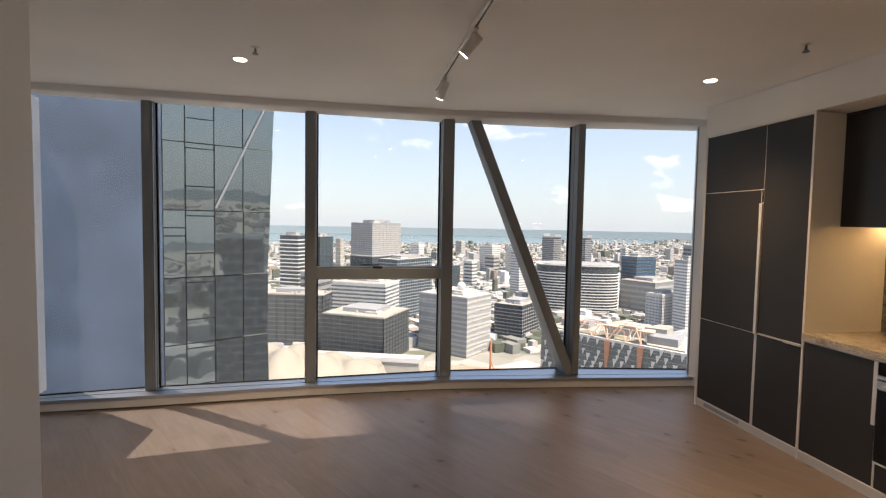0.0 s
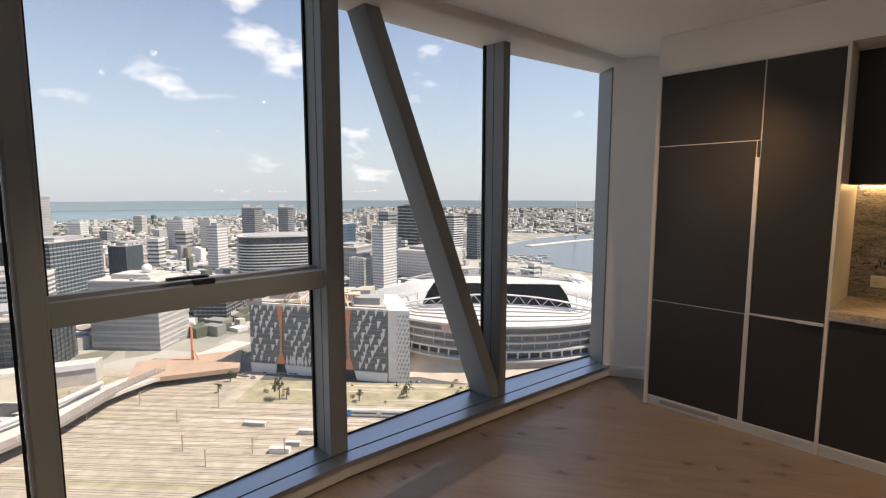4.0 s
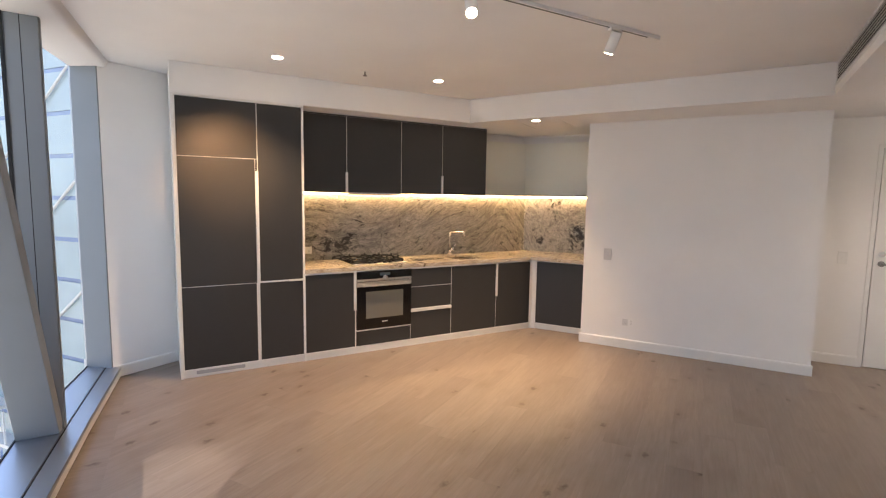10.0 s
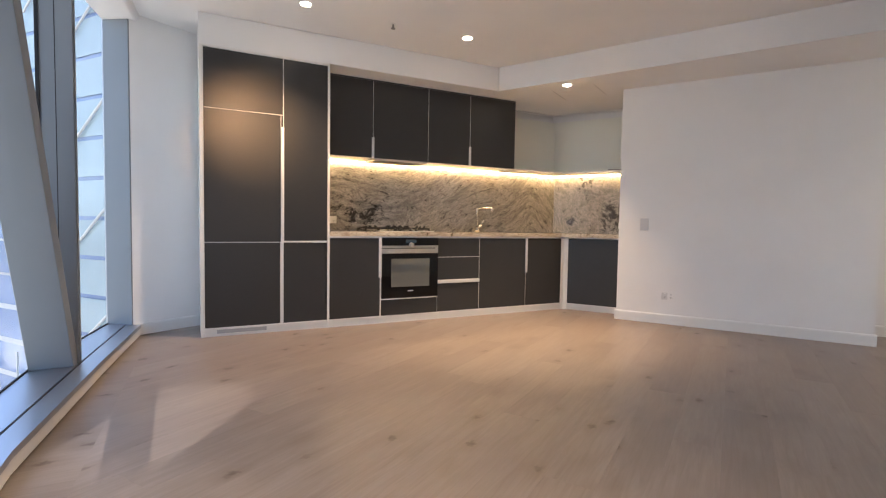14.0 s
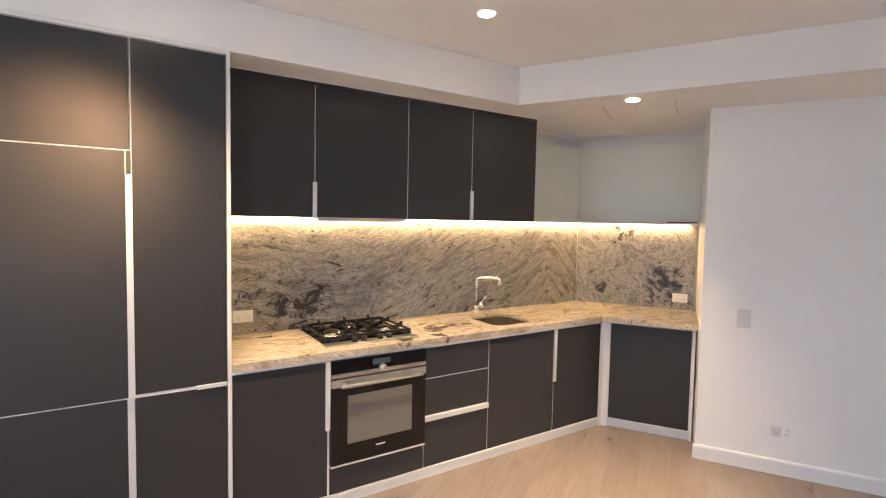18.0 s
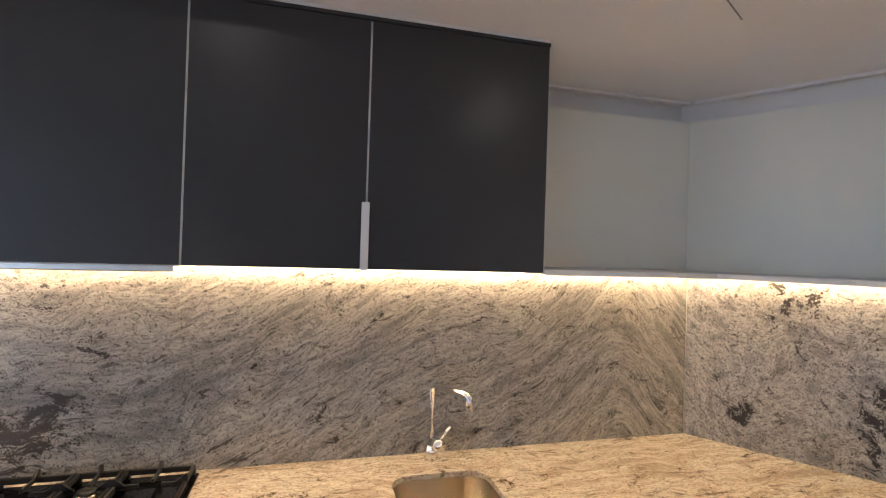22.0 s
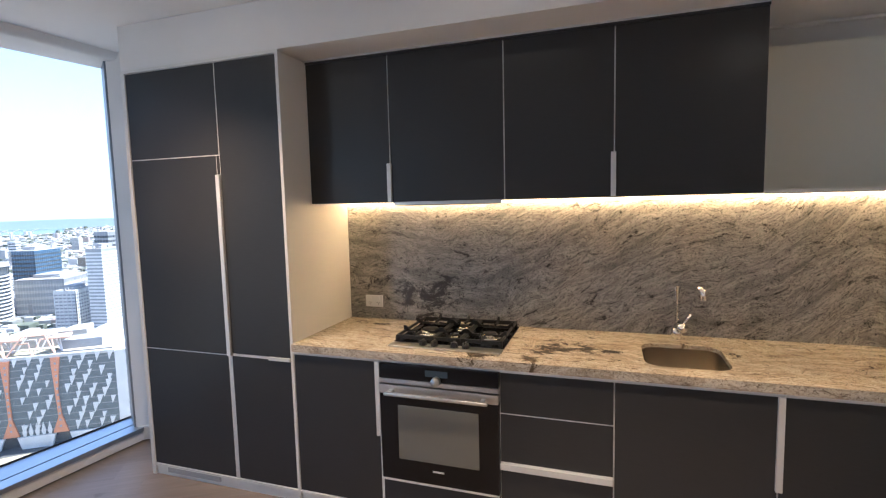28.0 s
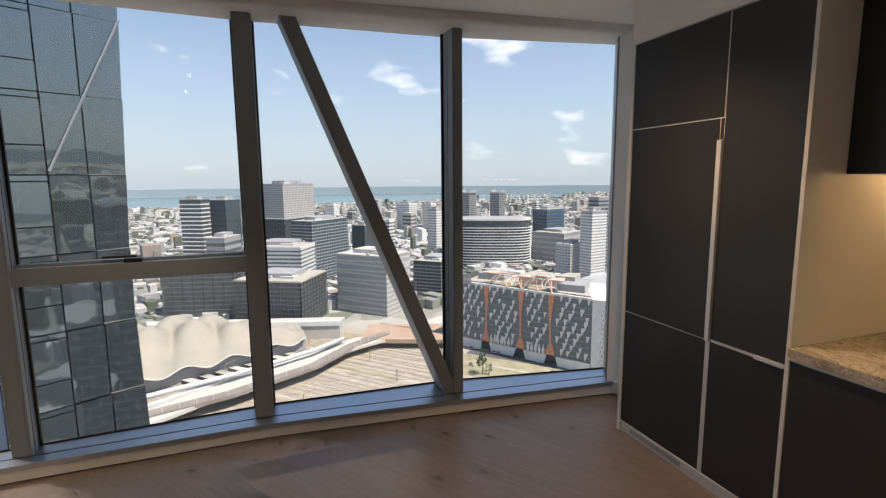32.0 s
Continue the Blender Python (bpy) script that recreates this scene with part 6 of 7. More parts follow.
for zi in range(28):
    z = 1.8 + (zi - 15) * 2.34
    a, b = SW_E + SW_D * leaning_edge(z), SW_E + SW_D * COLUMNS[1]
    part("seam_bar", sweep([(a.x, a.y, z), (b.x, b.y, z)], 0.04, 4), SEAM, nb, "dark horizontal seam")
    for k in range(4):
        cuts = ((0, 0.36), (0.36, 0.92), (0.92, 1)) if k == 2 else ((0, 0.62), (0.62, 0.74), (0.74, 1)) if k == 3 and zi % 3 == 2 else ((0, 1),)
        tip = 0.031 if k < 2 or z > 1.7 else -0.018
        j = rng.uniform(-0.010, 0.010)
        for c0, c1 in cuts:
            z0, z1 = z + 2.34 * c0 + 0.022, z + 2.34 * c1 - 0.022
            bm = bmesh.new()
            corners = []
            for right, zz in ((True, z0), (False, z0), (False, z1), (True, z1)):
                along_ = (COLUMNS[k] + 0.022 if k else leaning_edge(zz)) if right else COLUMNS[k + 1] - 0.022
                p = SW_E + SW_D * along_ + SW_N * (0.05 + (zz - (z0 + z1) / 2) * tip + (j if right else -j))
                corners.append(bm.verts.new((p.x, p.y, zz)))
            bm.faces.new(corners)
            part("glass_panel", bm, MIRROR, nb)
for z0 in (-12.1, 1.9):
    a, b = SW_E + SW_D * 2.09 + SW_N * 0.12, SW_E - SW_D * 0.04 + SW_N * 0.12
    part("diagonal", sweep([(a.x, a.y, z0), (b.x, b.y, z0 + 4.6)], 0.045, 6), FRAME_GREY, nb, "slanted grey brace")
for zi in range(22):
    z = -34 + zi * 3.1
    for k in range(3):
        a, b = SW_C.lerp(SW_B, k / 3), SW_C.lerp(SW_B, (k + 1) / 3)
        bm = bmesh.new()
        e = (b - a).normalized() * 0.0005
        bm.faces.new([bm.verts.new((*p, zz)) for p, zz in ((a + e, z), (b - e, z), (b - e, z + 3.0995), (a + e, z + 3.0995))])
        part("blue_panel", bm, BLUE_MIRROR, nb)

# blue tower to the north, seen along its face
NF, NN = spot(67.2, 96), spot(88, 40)
NB_BACK = (NN - NF).normalized()
nd = Vector((NB_BACK.y, -NB_BACK.x))
nd = nd if nd.dot(EYE0 - NF) > 0 else -nd
NORTH_GLASS = facade("pale_blue_tower_glass", (0.165, 0.235, 0.40), 0.14, 0.3, 0.10, 0.7)
north = thing("building", pose(0, 0, 0), "tall blue glass tower with white floor blades", "building")
part("wall", prism([tuple(NF), tuple(NN), tuple(NN - nd * 30), tuple(NF - nd * 30)], GROUND, 20), NORTH_GLASS, north)
part("wall", prism([tuple(NF.lerp(NN, 0.22)), tuple(NN), tuple(NN - nd * 30), tuple(NF.lerp(NN, 0.22) - nd * 30)], 20, 27), NORTH_GLASS, north)
for k in range(40):
    z = -100 + k * 3.4
    if z > 19:
        break
    e = nd * 0.05
    part("floor_line", prism([tuple(NF), tuple(NN), tuple(NN + e), tuple(NF + e)], z, z + (0.25 if z > -8 else 0.5)), ROOF_WHITE if z < -8 else GREY_CLAD, north)
    if z > -14:
        p = NF - NB_BACK * 0.4
        part("blade", prism([tuple(p), tuple(p + NB_BACK * 4.5), tuple(p + NB_BACK * 4.5 + nd * 0.9), tuple(p + nd * 0.9)], z + 0.3, z + 0.65), ROOF_WHITE, north, "white horizontal blade")
    else:
        for s in (0.05, 0.30, 0.55, 0.8):
            p = NF.lerp(NN, s + (k % 2) * 0.06)
            part("balcony", prism([tuple(p), tuple(p + NB_BACK * 6), tuple(p + NB_BACK * 6 + nd * 1.6), tuple(p + nd * 1.6)], z, z + 0.32), ROOF_WHITE, north, "white balcony front")
            for s2 in (0.6, 3.0, 5.4):
                r_ = p + NB_BACK * s2 + nd * 1.4
                part("post", prism([tuple(r_), tuple(r_ + NB_BACK * 0.14), tuple(r_ + NB_BACK * 0.14 + nd * 0.14), tuple(r_ + nd * 0.14)], z + 0.32, z + 3.4), ROOF_WHITE, north)
PALE_TEAL = facade("pale_teal_panels", (0.30, 0.38, 0.40), 0.25, 0.2, 0.15, 0.6)
for k in range(24):
    a, b = NF.lerp(NN, 0.60), NN
    z = -60 + k * 3.4
    part("spandrel", prism([tuple(a + nd * 0.08), tuple(b + nd * 0.08), tuple(b + nd * 0.12), tuple(a + nd * 0.12)], z, z + 3.05), PALE_TEAL, north, "pale teal glass band")
for k in range(9):
    a, b = NF.lerp(NN, 0.62), NF.lerp(NN, 0.99)
    z = -52 + k * 9
    part("diagonal", sweep([(*(a + nd * 0.3), z), (*(b + nd * 0.3), z + 16)], 0.11, 6), ROOF_WHITE, north, "thin white diagonal brace")

# the tower that the flat is in: floors above and below
own = thing("building", pose(0, 0, 0), "dark apartment tower that holds the flat", "building")
outline = [(g[0] - 0.12, g[1]) for g in GLASS] + [(0.0, -12), (16, -14), (20, 0.9), (-0.76, 0.72)]
part("lower_floors", prism(outline, GROUND, -0.35), DARK_GLASS, own)
part("upper_floors", prism(outline, 2.9, 8.0), DARK_GLASS, own)
for k in range(26):
    z = -80 + k * 3.2
    if -3.3 < z < 2.9 or z > 7.5:
        continue
    part("floor_line", prism(outset(outline, 0.15), z, z + 0.35), WHITE_CLAD, own)
    part("floor_line", prism(outset(outline, 0.10), z + 1.15, z + 1.27), WHITE_CLAD, own)

# tower behind the flat, seen only in the mirrored glass: dark, with staggered white facade bars
MT = Vector((-15.6, -7.0)) + Vector((math.cos(radians(45.2)), math.sin(radians(45.2)))) * 110
MD = Vector((math.cos(radians(45.2)), math.sin(radians(45.2))))
MS = Vector((-MD.y, MD.x))
MTOP = -10.0
mirrored = thing("building", pose(0, 0, 0), "dark tower with staggered white facade bars", "building")
part("wall", prism([tuple(MT - MS * 8.6), tuple(MT - MS * 8.6 + MD * 16), tuple(MT + MS * 8.6 + MD * 16), tuple(MT + MS * 8.6)], GROUND, MTOP), TEAL_GLASS, mirrored)
part("parapet", prism([tuple(MT - MS * 8.7 - MD * 0.3), tuple(MT - MS * 8.7), tuple(MT + MS * 8.7), tuple(MT + MS * 8.7 - MD * 0.3)], MTOP, MTOP + 1.0), WHITE_CLAD, mirrored)
for k in range(30):
    z = MTOP - 3.5 - k * 2.3
    part("floor_line", prism([tuple(MT - MS * 8.6 - MD * 0.25), tuple(MT - MS * 8.6), tuple(MT + MS * 8.6), tuple(MT + MS * 8.6 - MD * 0.25)], z, z + 0.17), WHITE_CLAD, mirrored)
    for i_ in range(4):
        p = MT + MS * (-8.2 + (i_ + (0.15 if k % 2 else 0.62)) * 4.3)
        part("facade_bar", prism([tuple(p - MD * 0.25), tuple(p), tuple(p + MS * 0.2), tuple(p + MS * 0.2 - MD * 0.25)], z + 0.17, z + 2.3), WHITE_CLAD, mirrored)

# ---- hob, sink, tap ----
GREY_METAL = metal("grey_hood_metal", (0.30, 0.30, 0.30), 0.35)
hob = thing("gas_hob", pose(1.497, 0.075, LZ1), "black glass gas hob with cast-iron pan stands", "hob")
HW, HD = 0.563, 0.490
part("plate", box(0, HW, 0, HD, 0.0005, 0.008, 0.002), OVEN_GLASS, hob, "black glass plate")
part("front_strip", box(0, HW, -0.006, 0.060, 0.0008, 0.009, 0.002), STEEL, hob, "steel front strip")
BRASS = metal("burner_aluminium", (0.72, 0.66, 0.52), 0.22)
for bx, by, br in ((0.125, 0.27, 0.058), (0.285, 0.37, 0.036), (0.285, 0.185, 0.032), (0.455, 0.25, 0.046)):
    bu = part("burner", tube(br, br * 0.92, 0.008, 0.024, 26, m=Matrix.Translation((bx, by, 0))), BRASS, hob, "pale metal burner ring", True)
    part("burner_cap", tube(br * 0.78, br * 0.7, 0.024, 0.032, 26, m=Matrix.Translation((bx, by, 0))), IRON, bu, "black burner cap", True)
    part("burner_bowl", tube(br * 1.35, br * 1.1, 0.007, 0.012, 26, m=Matrix.Translation((bx, by, 0))), CHROME, bu, "shiny burner bowl", True)
def bar(p, q, wide=0.010, high=0.014):
    """A square cast bar from p to q, resting its top at the given height."""
    p, q = Vector(p), Vector(q)
    d = (q - p).normalized()
    n = Vector((-d.y, d.x, 0)).normalized() * wide / 2
    bm = bmesh.new()
    ends = [[bm.verts.new(e + k) for k in (n, -n, -n + Vector((0, 0, -high)), n + Vector((0, 0, -high)))] for e in (p, q)]
    for k in range(4):
        bm.faces.new((ends[0][k], ends[1][k], ends[1][(k + 1) % 4], ends[0][(k + 1) % 4]))
    bm.faces.new(ends[0][::-1])
    bm.faces.new(ends[1])
    bmesh.ops.recalc_face_normals(bm, faces=bm.faces)
    bmesh.ops.bevel(bm, geom=bm.edges[:], offset=0.0015, segments=1, affect="EDGES")
    return bm


def prong(x, y, dx, dy):
    """An upright pointed fin that holds a pan, leaning towards (dx, dy)."""
    d = Vector((dx, dy)).normalized()
    n = Vector((-d.y, d.x)) * 0.0045
    a, b, c = Vector((x, y)) - d * 0.012, Vector((x, y)) + d * 0.030, Vector((x, y)) - d * 0.004
    bm = bmesh.new()
    rows = [[bm.verts.new((*(p + k), z)) for p, z in ((a, 0.030), (b, 0.034), (c, 0.062), (a, 0.060))] for k in (n, -n)]
    bm.faces.new(rows[0])
    bm.faces.new(rows[1][::-1])
    for k in range(4):
        bm.faces.new((rows[0][k], rows[1][k], rows[1][(k + 1) % 4], rows[0][(k + 1) % 4]))
    bmesh.ops.recalc_face_normals(bm, faces=bm.faces)
    return bm


for x0, x1 in ((0.010, 0.214), (0.216, 0.348), (0.350, 0.553)):
    y0, y1, c = 0.078, 0.478, (x0 + x1) / 2
    st_ = part("pan_stand", bar((x0, y0, 0.040), (x1, y0, 0.040), 0.012, 0.018), IRON, hob, "cast-iron pan stand")
    part("rail", bar((x0, y1, 0.040), (x1, y1, 0.040), 0.012, 0.018), IRON, st_)
    for x in (x0 + 0.006, x1 - 0.006):
        part("rail", bar((x, y0, 0.040), (x, y1, 0.040)), IRON, st_)
        for y in (y0, y1):
            part("foot", box(x - 0.008, x + 0.008, y - 0.008, y + 0.008, 0.008, 0.030, 0.002), IRON, st_)
    for y, dy in ((y0 + 0.004, 1), (y1 - 0.004, -1)):
        part("prong", prong(c, y, 0, dy), IRON, st_, "upright pointed fin")
        part("finger", bar((c, y, 0.040), (c, y + dy * 0.085, 0.042), 0.009, 0.012), IRON, st_)
    for y in (0.185, 0.365):
        part("finger", bar((x0 + 0.008, y, 0.040), (c - 0.030, y, 0.042), 0.009, 0.012), IRON, st_)
        part("finger", bar((x1 - 0.008, y, 0.040), (c + 0.030, y, 0.042), 0.009, 0.012), IRON, st_)
        part("prong", prong(x0 + 0.010, y, 1, 0), IRON, st_, "upright pointed fin")
        part("prong", prong(x1 - 0.010, y, -1, 0), IRON, st_, "upright pointed fin")
for x in (0.172, 0.230, 0.330, 0.388):
    kn = part("knob", tube(0.019, 0.016, 0.009, 0.030, 22, m=Matrix.Translation((x, 0.032, 0))), BLACK, hob, "black turning knob", True)
    part("grip", box(x - 0.004, x + 0.004, 0.015, 0.049, 0.030, 0.037, 0.001), BLACK, kn)

sink = thing("sink", pose(2.840, 0.255, LZ1 - 0.04), "undermounted brushed steel sink bowl", "sink")
bowl = bmesh.new()
rings = []
for inset_by, z in ((0.0015, 0.023), (0.0035, 0.022), (0.0045, -0.010), (0.010, -0.12), (0.026, -0.165), (0.06, -0.178)):
    pts = rounded(-0.168 + inset_by, 0.168 - inset_by, -0.173 + inset_by, 0.173 - inset_by, 0.07 - min(inset_by, 0.03))
    rings.append([bowl.verts.new((x, y, z)) for x, y in pts])
for r, s in zip(rings, rings[1:]):
    for k in range(len(r)):
        bowl.faces.new((r[k], s[k], s[(k + 1) % len(r)], r[(k + 1) % len(r)]))
bowl.faces.new(rings[-1])
part("bowl", bowl, metal("satin_sink_steel", (0.72, 0.66, 0.57), 0.18), sink)
part("waste", tube(0.042, 0.040, -0.178, -0.174, 26), CHROME, sink, "round chrome waste", True)

tap = thing("tap", pose(2.846, 0.548, LZ1), "chrome kitchen mixer tap with square-cornered spout", "tap")
part("base", tube(0.026, 0.024, 0.0, 0.055, 24), CHROME, tap, "", True)
arm = Vector((0.085, -0.165, 0))
pts = [(0, 0, 0.05), (0, 0, 0.255)] + [(arm.x * t * 0.13, arm.y * t * 0.13, 0.255 + 0.02 * math.sin(t * math.pi / 2)) for t in (0.5, 1.0)] + [tuple(arm * 0.9 + Vector((0, 0, 0.275))), tuple(arm + Vector((0, 0, 0.268))), tuple(arm * 1.03 + Vector((0, 0, 0.225)))]
part("spout", sweep(pts, 0.0130, 14), CHROME, tap, "", True)
part("mixer_body", tube(0.021, 0.021, -0.005, 0.045, 20, m=pose(0.005, -0.012, 0.062, 90, 0, 25)), CHROME, tap, "round mixer body", True)
part("lever", sweep([(0.02, -0.03, 0.075), (0.055, -0.055, 0.135)], 0.0055, 10), CHROME, tap, "slim lever", True)

# ---- sockets and switches ----
def plate(name, m, label, category, wide=0.115, high=0.072, kind="socket", plastic=WHITE_PLASTIC):
    t = thing(name, m, label, category)
    part("cover", box(-wide / 2, wide / 2, -0.009, 0.0, -high / 2, high / 2, 0.003), plastic, t)
    if kind == "socket":
        for x in (-0.028, 0.028):
            part("rocker", box(x - 0.009, x + 0.009, -0.012, -0.008, 0.010, 0.026, 0.001), plastic, t)
            for dx, rz in ((-0.007, 30), (0.007, -30), (0, 0)):
                part("slot", box(-0.0012, 0.0012, -0.0098, -0.0085, -0.004, 0.004, turn=Matrix.Translation((x + dx, 0, -0.008 - (0.010 if rz == 0 else 0))) @ Matrix.Rotation(radians(rz), 4, "Y")), BLACK, t)
    else:
        part("rocker", box(-0.008, 0.008, -0.013, -0.008, -0.010, 0.010, 0.001), plastic, t)
    return t


plate("socket", pose(1.164, 0.607, 0.966), "white double power socket on the granite splashback", "socket")
RU = math.degrees(math.atan2(U.y, U.x))
q = Vector((4.462, -0.112)) + N * 0.001
q = SB_C + U * ((q - SB_C).dot(U))
plate("socket", pose(q.x, q.y, 0.953, 0, 0, RU), "white double power socket on the return splashback", "socket")
q = STUB_A + U * ((Vector((4.018, -1.102)) - STUB_A).dot(U))
plate("socket", pose(q.x, q.y, 0.272, 0, 0, RU), "pale grey double power socket low on the wall", "socket", plastic=GREY_PLASTIC)
q = STUB_A + U * ((Vector((3.890, -0.902)) - STUB_A).dot(U))
plate("light_switch", pose(q.x, q.y, 0.968, 0, 0, RU), "pale grey single light switch on the wall", "switch", 0.076, 0.118, "switch", GREY_PLASTIC)
q = DOOR_L - DOOR_DIR * 0.22
RD = math.degrees(math.atan2(DOOR_DIR.y, DOOR_DIR.x))
plate("light_switch", pose(q.x, q.y, 1.02, 0, 0, RD), "white light switch beside the entry door", "switch", 0.072, 0.115, "switch")

# ---- entry door ----
D = pose(DOOR_L.x, DOOR_L.y, 0, 0, 0, RD)
entry = thing("door_1", D, "flush white entry door, closed, with steel lever handle", "door", kind="structure")
part("leaf", box(0.006, DOOR_W - 0.006, -0.002, 0.042, 0.008, DOOR_H - 0.006, 0.002), DOOR_PAINT, entry)
# black sheet gives the gap round the leaf its shade
part("gap_shadow", box(0.0, DOOR_W, 0.046, 0.06, 0.0, DOOR_H), BLACK, entry, "black sheet standing in for shade behind the leaf")
for x0, x1, z0, z1 in ((-0.035, 0.0, 0, DOOR_H + 0.035), (DOOR_W, DOOR_W + 0.035, 0, DOOR_H + 0.035), (-0.0, DOOR_W, DOOR_H, DOOR_H + 0.035)):
    part("door_frame", box(x0, x1, -0.006, 0.06, z0, z1, 0.001), DOOR_PAINT, entry, "slim white door frame")
hd = part("door_handle", tube(0.026, 0.026, 0.0, 0.012, 24, m=pose(0.065, -0.002, 0.985, 90, 0, 0)), GREY_METAL, entry, "steel lever handle")
part("lever", sweep([(0.065, -0.014, 0.985), (0.065, -0.050, 0.985), (0.080, -0.055, 0.985), (0.195, -0.055, 0.985)], 0.010, 12), GREY_METAL, hd, "", True)
part("deadlock", tube(0.026, 0.024, 0.0, 0.016, 24, m=pose(0.065, -0.002, 1.075, 90, 0, 0)), CHROME, entry, "round steel deadlock")
part("door_closer", box(DOOR_W - 0.26, DOOR_W - 0.03, -0.055, -0.003, DOOR_H - 0.075, DOOR_H - 0.015, 0.004), GREY_METAL, entry, "silver door closer")
part("closer_arm", box(DOOR_W - 0.50, DOOR_W - 0.05, -0.045, -0.02, DOOR_H + 0.004, DOOR_H + 0.022, 0.003), GREY_METAL, entry, "silver closer rail")

# ---- track light ----
TR0, TR1 = 0.02, 2.63
TRY = -2.34
tr = thing("track_light", pose(TR0, TRY, CEIL), "white ceiling track with three adjustable spotlights", "track light")
part("track", box(0, TR1 - TR0, -0.017, 0.017, -0.020, 0.0, 0.002), WHITE_PLASTIC, tr)
part("slot", box(0.02, TR1 - TR0 - 0.09, -0.005, 0.005, -0.0208, -0.0195), BLACK, tr, "dark track slot")
part("end_feed", box(TR1 - TR0 - 0.09, TR1 - TR0 + 0.01, -0.018, 0.018, -0.024, 0.0, 0.003), WHITE_PLASTIC, tr, "white feed end cap")
for x, aim in ((0.36, (-0.45, -0.25, -0.85)), (1.24, (-0.30, -0.55, -0.75)), (2.25, (0.02, 0.45, -0.85))):
    a = Vector(aim).normalized()
    lx = x - TR0
    piv = Vector((lx, 0, -0.075))
    part("adapter", box(lx - 0.045, lx + 0.045, -0.015, 0.015, -0.036, -0.018, 0.003), WHITE_PLASTIC, tr, "white track adapter")
    part("stem", sweep([(lx, 0, -0.034), tuple(piv)], 0.006, 10), WHITE_PLASTIC, tr)
    m = Matrix.Translation(piv) @ a.to_track_quat("-Z", "Y").to_matrix().to_4x4()
    head = part("spot_head", tube(0.031, 0.031, -0.085, 0.035, 28, m=m), WHITE_PLASTIC, tr, "white cylinder spotlight", True)
    part("lens", tube(0.026, 0.026, -0.0875, -0.0845, 28, m=m), LAMP_WARM, head, "glowing warm lens", True)
    w_ = Vector((x, TRY, CEIL)) + Vector((0, 0, -0.075)) + a * 0.11
    lamp("spot_beam", "SPOT", look(w_, w_ + a), 22.0, (1.0, 0.80, 0.55), 0.025, spot=60, blend=0.8)

hood = thing("range_hood", pose(1.477, UY, UZ0), "slim slide-out range hood under the wall cabinet", "range hood")
part("body", box(0.01, 0.565, 0.02, 0.30, -0.016, 0.001, 0.002), GREY_METAL, hood)
part("front_lip", box(0.008, 0.567, -0.004, 0.020, -0.014, 0.002, 0.002), STEEL, hood, "steel front lip")
part("filter", box(0.06, 0.50, 0.05, 0.26, -0.018, -0.015), BLACK, hood, "dark filter panel")

# ---- sprinklers, slots and air grille ----
for x, y in ((1.385, -0.505), (0.647, -3.518)):
    s = thing("sprinkler", pose(x, y, CEIL), "small steel fire sprinkler on the ceiling", "sprinkler")
    part("rose", tube(0.026, 0.022, -0.005, 0.0, 24), WHITE_PLASTIC, s)
    part("stem", tube(0.008, 0.006, -0.034, -0.004, 12), GREY_METAL, s)
    part("deflector", tube(0.018, 0.016, -0.040, -0.034, 16), GREY_METAL, s)
for x0, y0, x1, y1 in ((3.202, -0.293, 3.566, -0.078), (3.408, -0.667, 3.766, -0.464)):
    t = thing("ceiling_slot", pose(x0, y0, DROP, 0, 0, math.degrees(math.atan2(y1 - y0, x1 - x0))), "short dark slot in the ceiling", "slot")
    part("slot", box(0, math.hypot(x1 - x0, y1 - y0), -0.002, 0.002, -0.0015, 0.0), GREY_METAL, t)
vent = thing("air_grille", pose(DROP_C.x, DROP_C.y, 0, 0, 0, math.degrees(math.atan2((BLOCK - DROP_C).y, (BLOCK - DROP_C).x))), "long white linear air grille in the bulkhead", "air grille")
VL = 2.75
part("backing", box(0.10, VL, -0.004, -0.001, 2.385, 2.515), GASKET, vent, "dark duct opening")
for z0, z1 in ((2.375, 2.387), (2.513, 2.525)):
    part("frame", box(0.09, VL + 0.01, -0.012, 0.0, z0, z1, 0.001), SKIRT, vent)
for x in (0.09, VL):
    part("frame", box(x, x + 0.012, -0.012, 0.0, 2.387, 2.513, 0.001), SKIRT, vent)
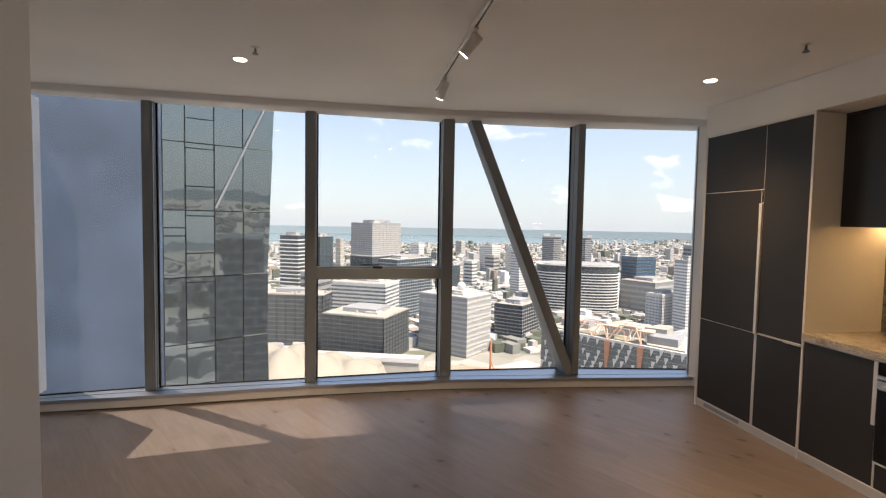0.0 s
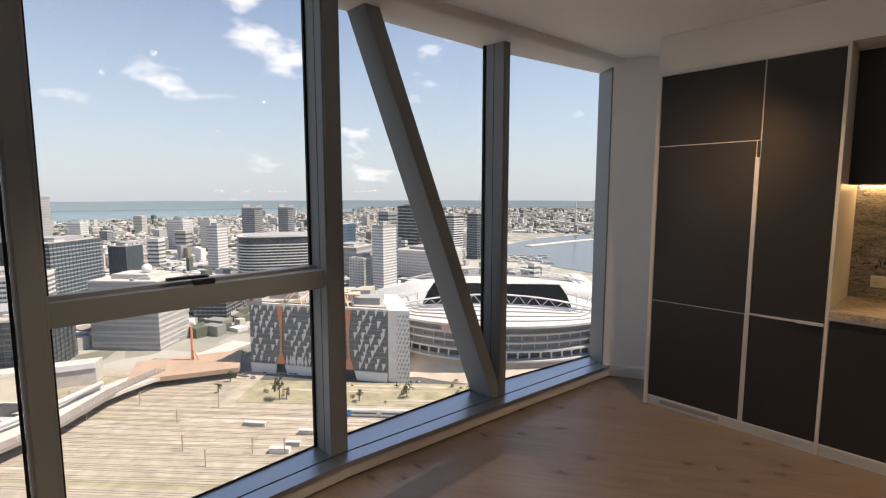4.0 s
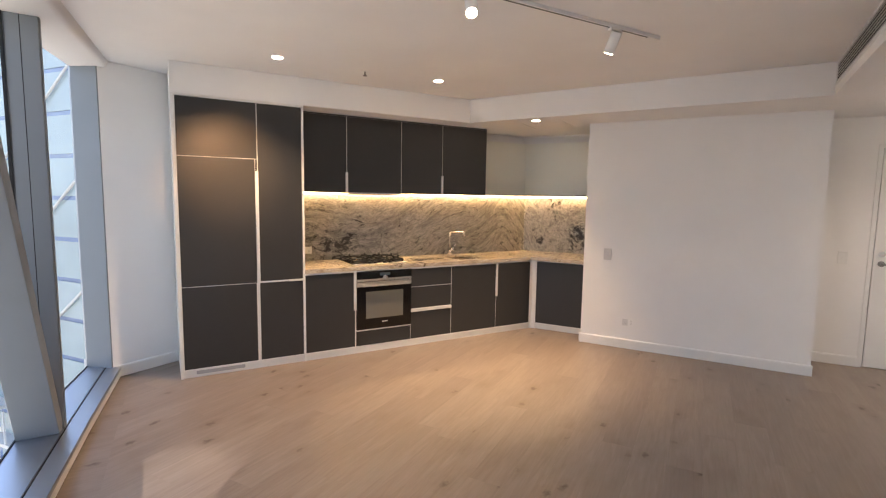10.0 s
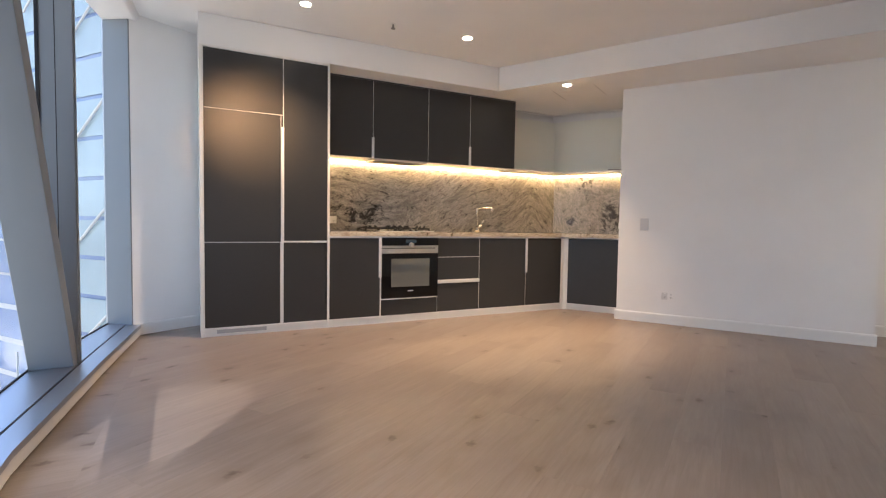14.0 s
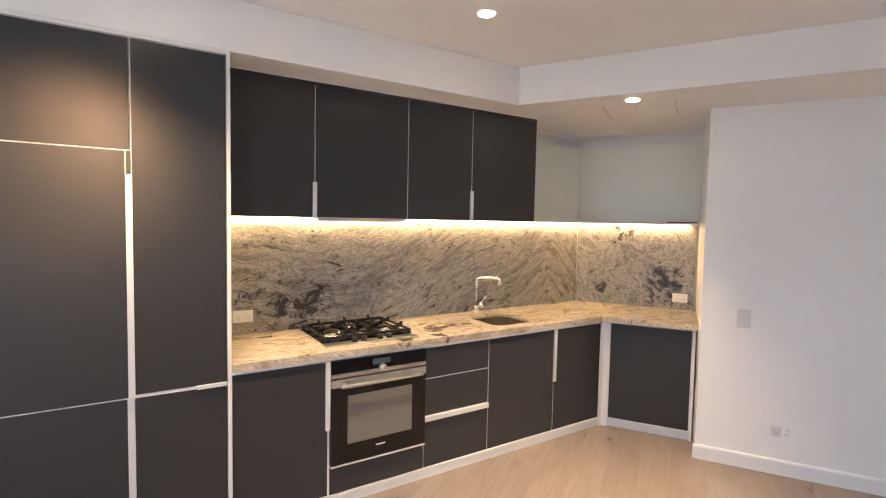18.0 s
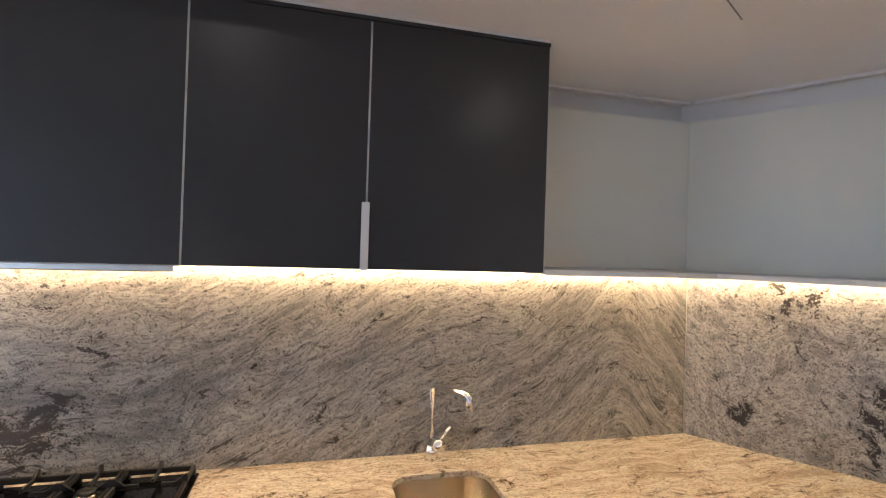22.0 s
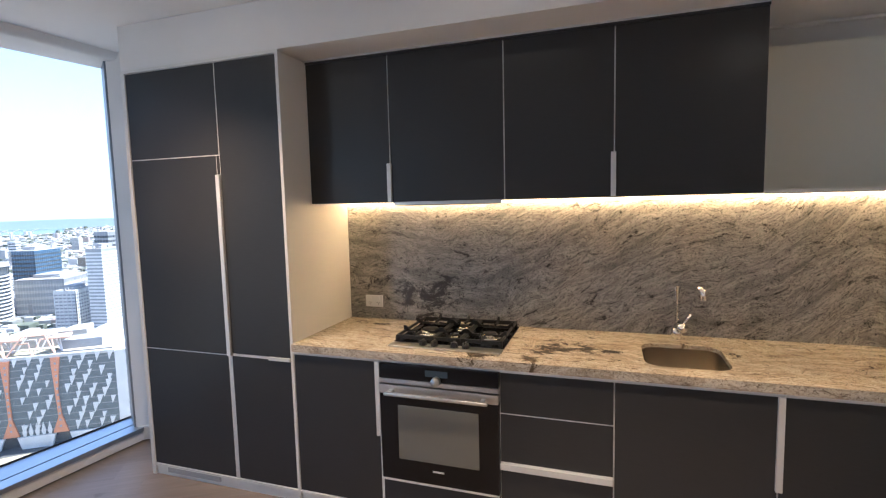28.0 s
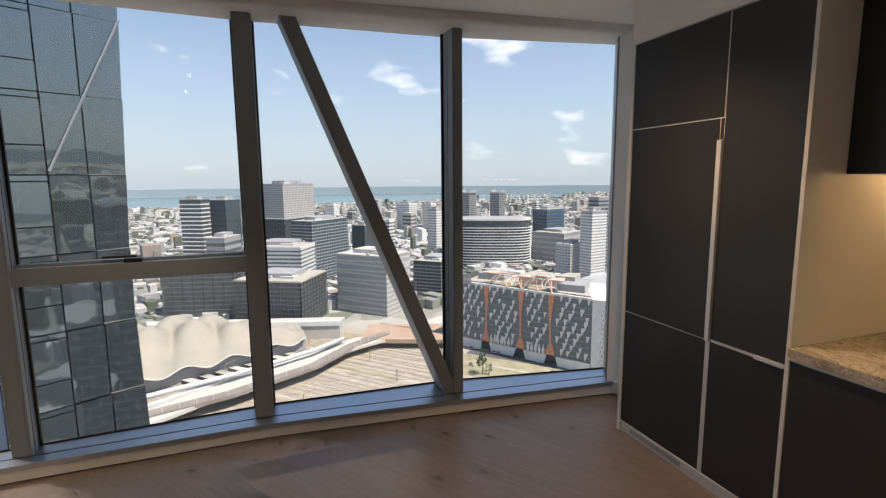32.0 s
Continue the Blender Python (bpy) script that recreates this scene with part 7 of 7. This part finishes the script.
for k in range(6):
    z = 2.397 + k * 0.0205
    part("slat", box(0.10, VL, -0.008, -0.002, z, z + 0.0065, 0.001), GREY_LOUVRE, vent, "grey louvre slat")

# ---- floor boards, laid along the return wall's normal ----
def clip(poly, edge):
    """The part of a convex outline left of each side of a counter-clockwise outline."""
    out = poly
    for i in range(len(edge)):
        a, b = Vector(edge[i]), Vector(edge[(i + 1) % len(edge)])
        d, src, out = b - a, out, []
        for k in range(len(src)):
            p, q = Vector(src[k]), Vector(src[(k + 1) % len(src)])
            sp, sq = d.x * (p.y - a.y) - d.y * (p.x - a.x), d.x * (q.y - a.y) - d.y * (q.x - a.x)
            if sp >= 0:
                out.append(tuple(p))
            if (sp >= 0) != (sq >= 0):
                out.append(tuple(p.lerp(q, sp / (sp - sq))))
        if len(out) < 3:
            return []
    return out


EDGE = [(x + 0.02, y) for x, y in GROOVE] + [(-0.58, -5.95), (6.75, -5.95), (6.75, 0.64), (-0.55, 0.64)]
floor = thing("floor", pose(0, 0, -0.012), "pale washed oak floor of wide knotty boards", "floor", kind="structure")
BT = math.atan2(0.537, 0.843)
BU, BV = Vector((math.cos(BT), math.sin(BT))), Vector((-math.sin(BT), math.cos(BT)))
WIDE, GAP = 0.190, 0.00018
brng = random.Random(11)
for row in range(-34, 22):
    v0 = row * WIDE
    u = -6.5 + brng.uniform(0, 2.0)
    while u < 9.5:
        ln = brng.uniform(1.6, 2.2)
        corners = [BU * (u + GAP) + BV * (v0 + GAP), BU * (u + ln - GAP) + BV * (v0 + GAP), BU * (u + ln - GAP) + BV * (v0 + WIDE - GAP), BU * (u + GAP) + BV * (v0 + WIDE - GAP)]
        flat = clip([tuple(c) for c in corners], EDGE)
        if len(flat) > 2:
            c = BU * (u + ln / 2) + BV * (v0 + WIDE / 2)
            local = [((Vector(p) - c).dot(BU), (Vector(p) - c).dot(BV)) for p in flat]
            b_ = part("floor_board", prism(local, 0.0, 0.012 + brng.uniform(-0.0001, 0.0001)), OAK, floor)
            b_.matrix_local = Matrix.Translation((c.x, c.y, 0)) @ Matrix.Rotation(BT, 4, "Z")
        u += ln
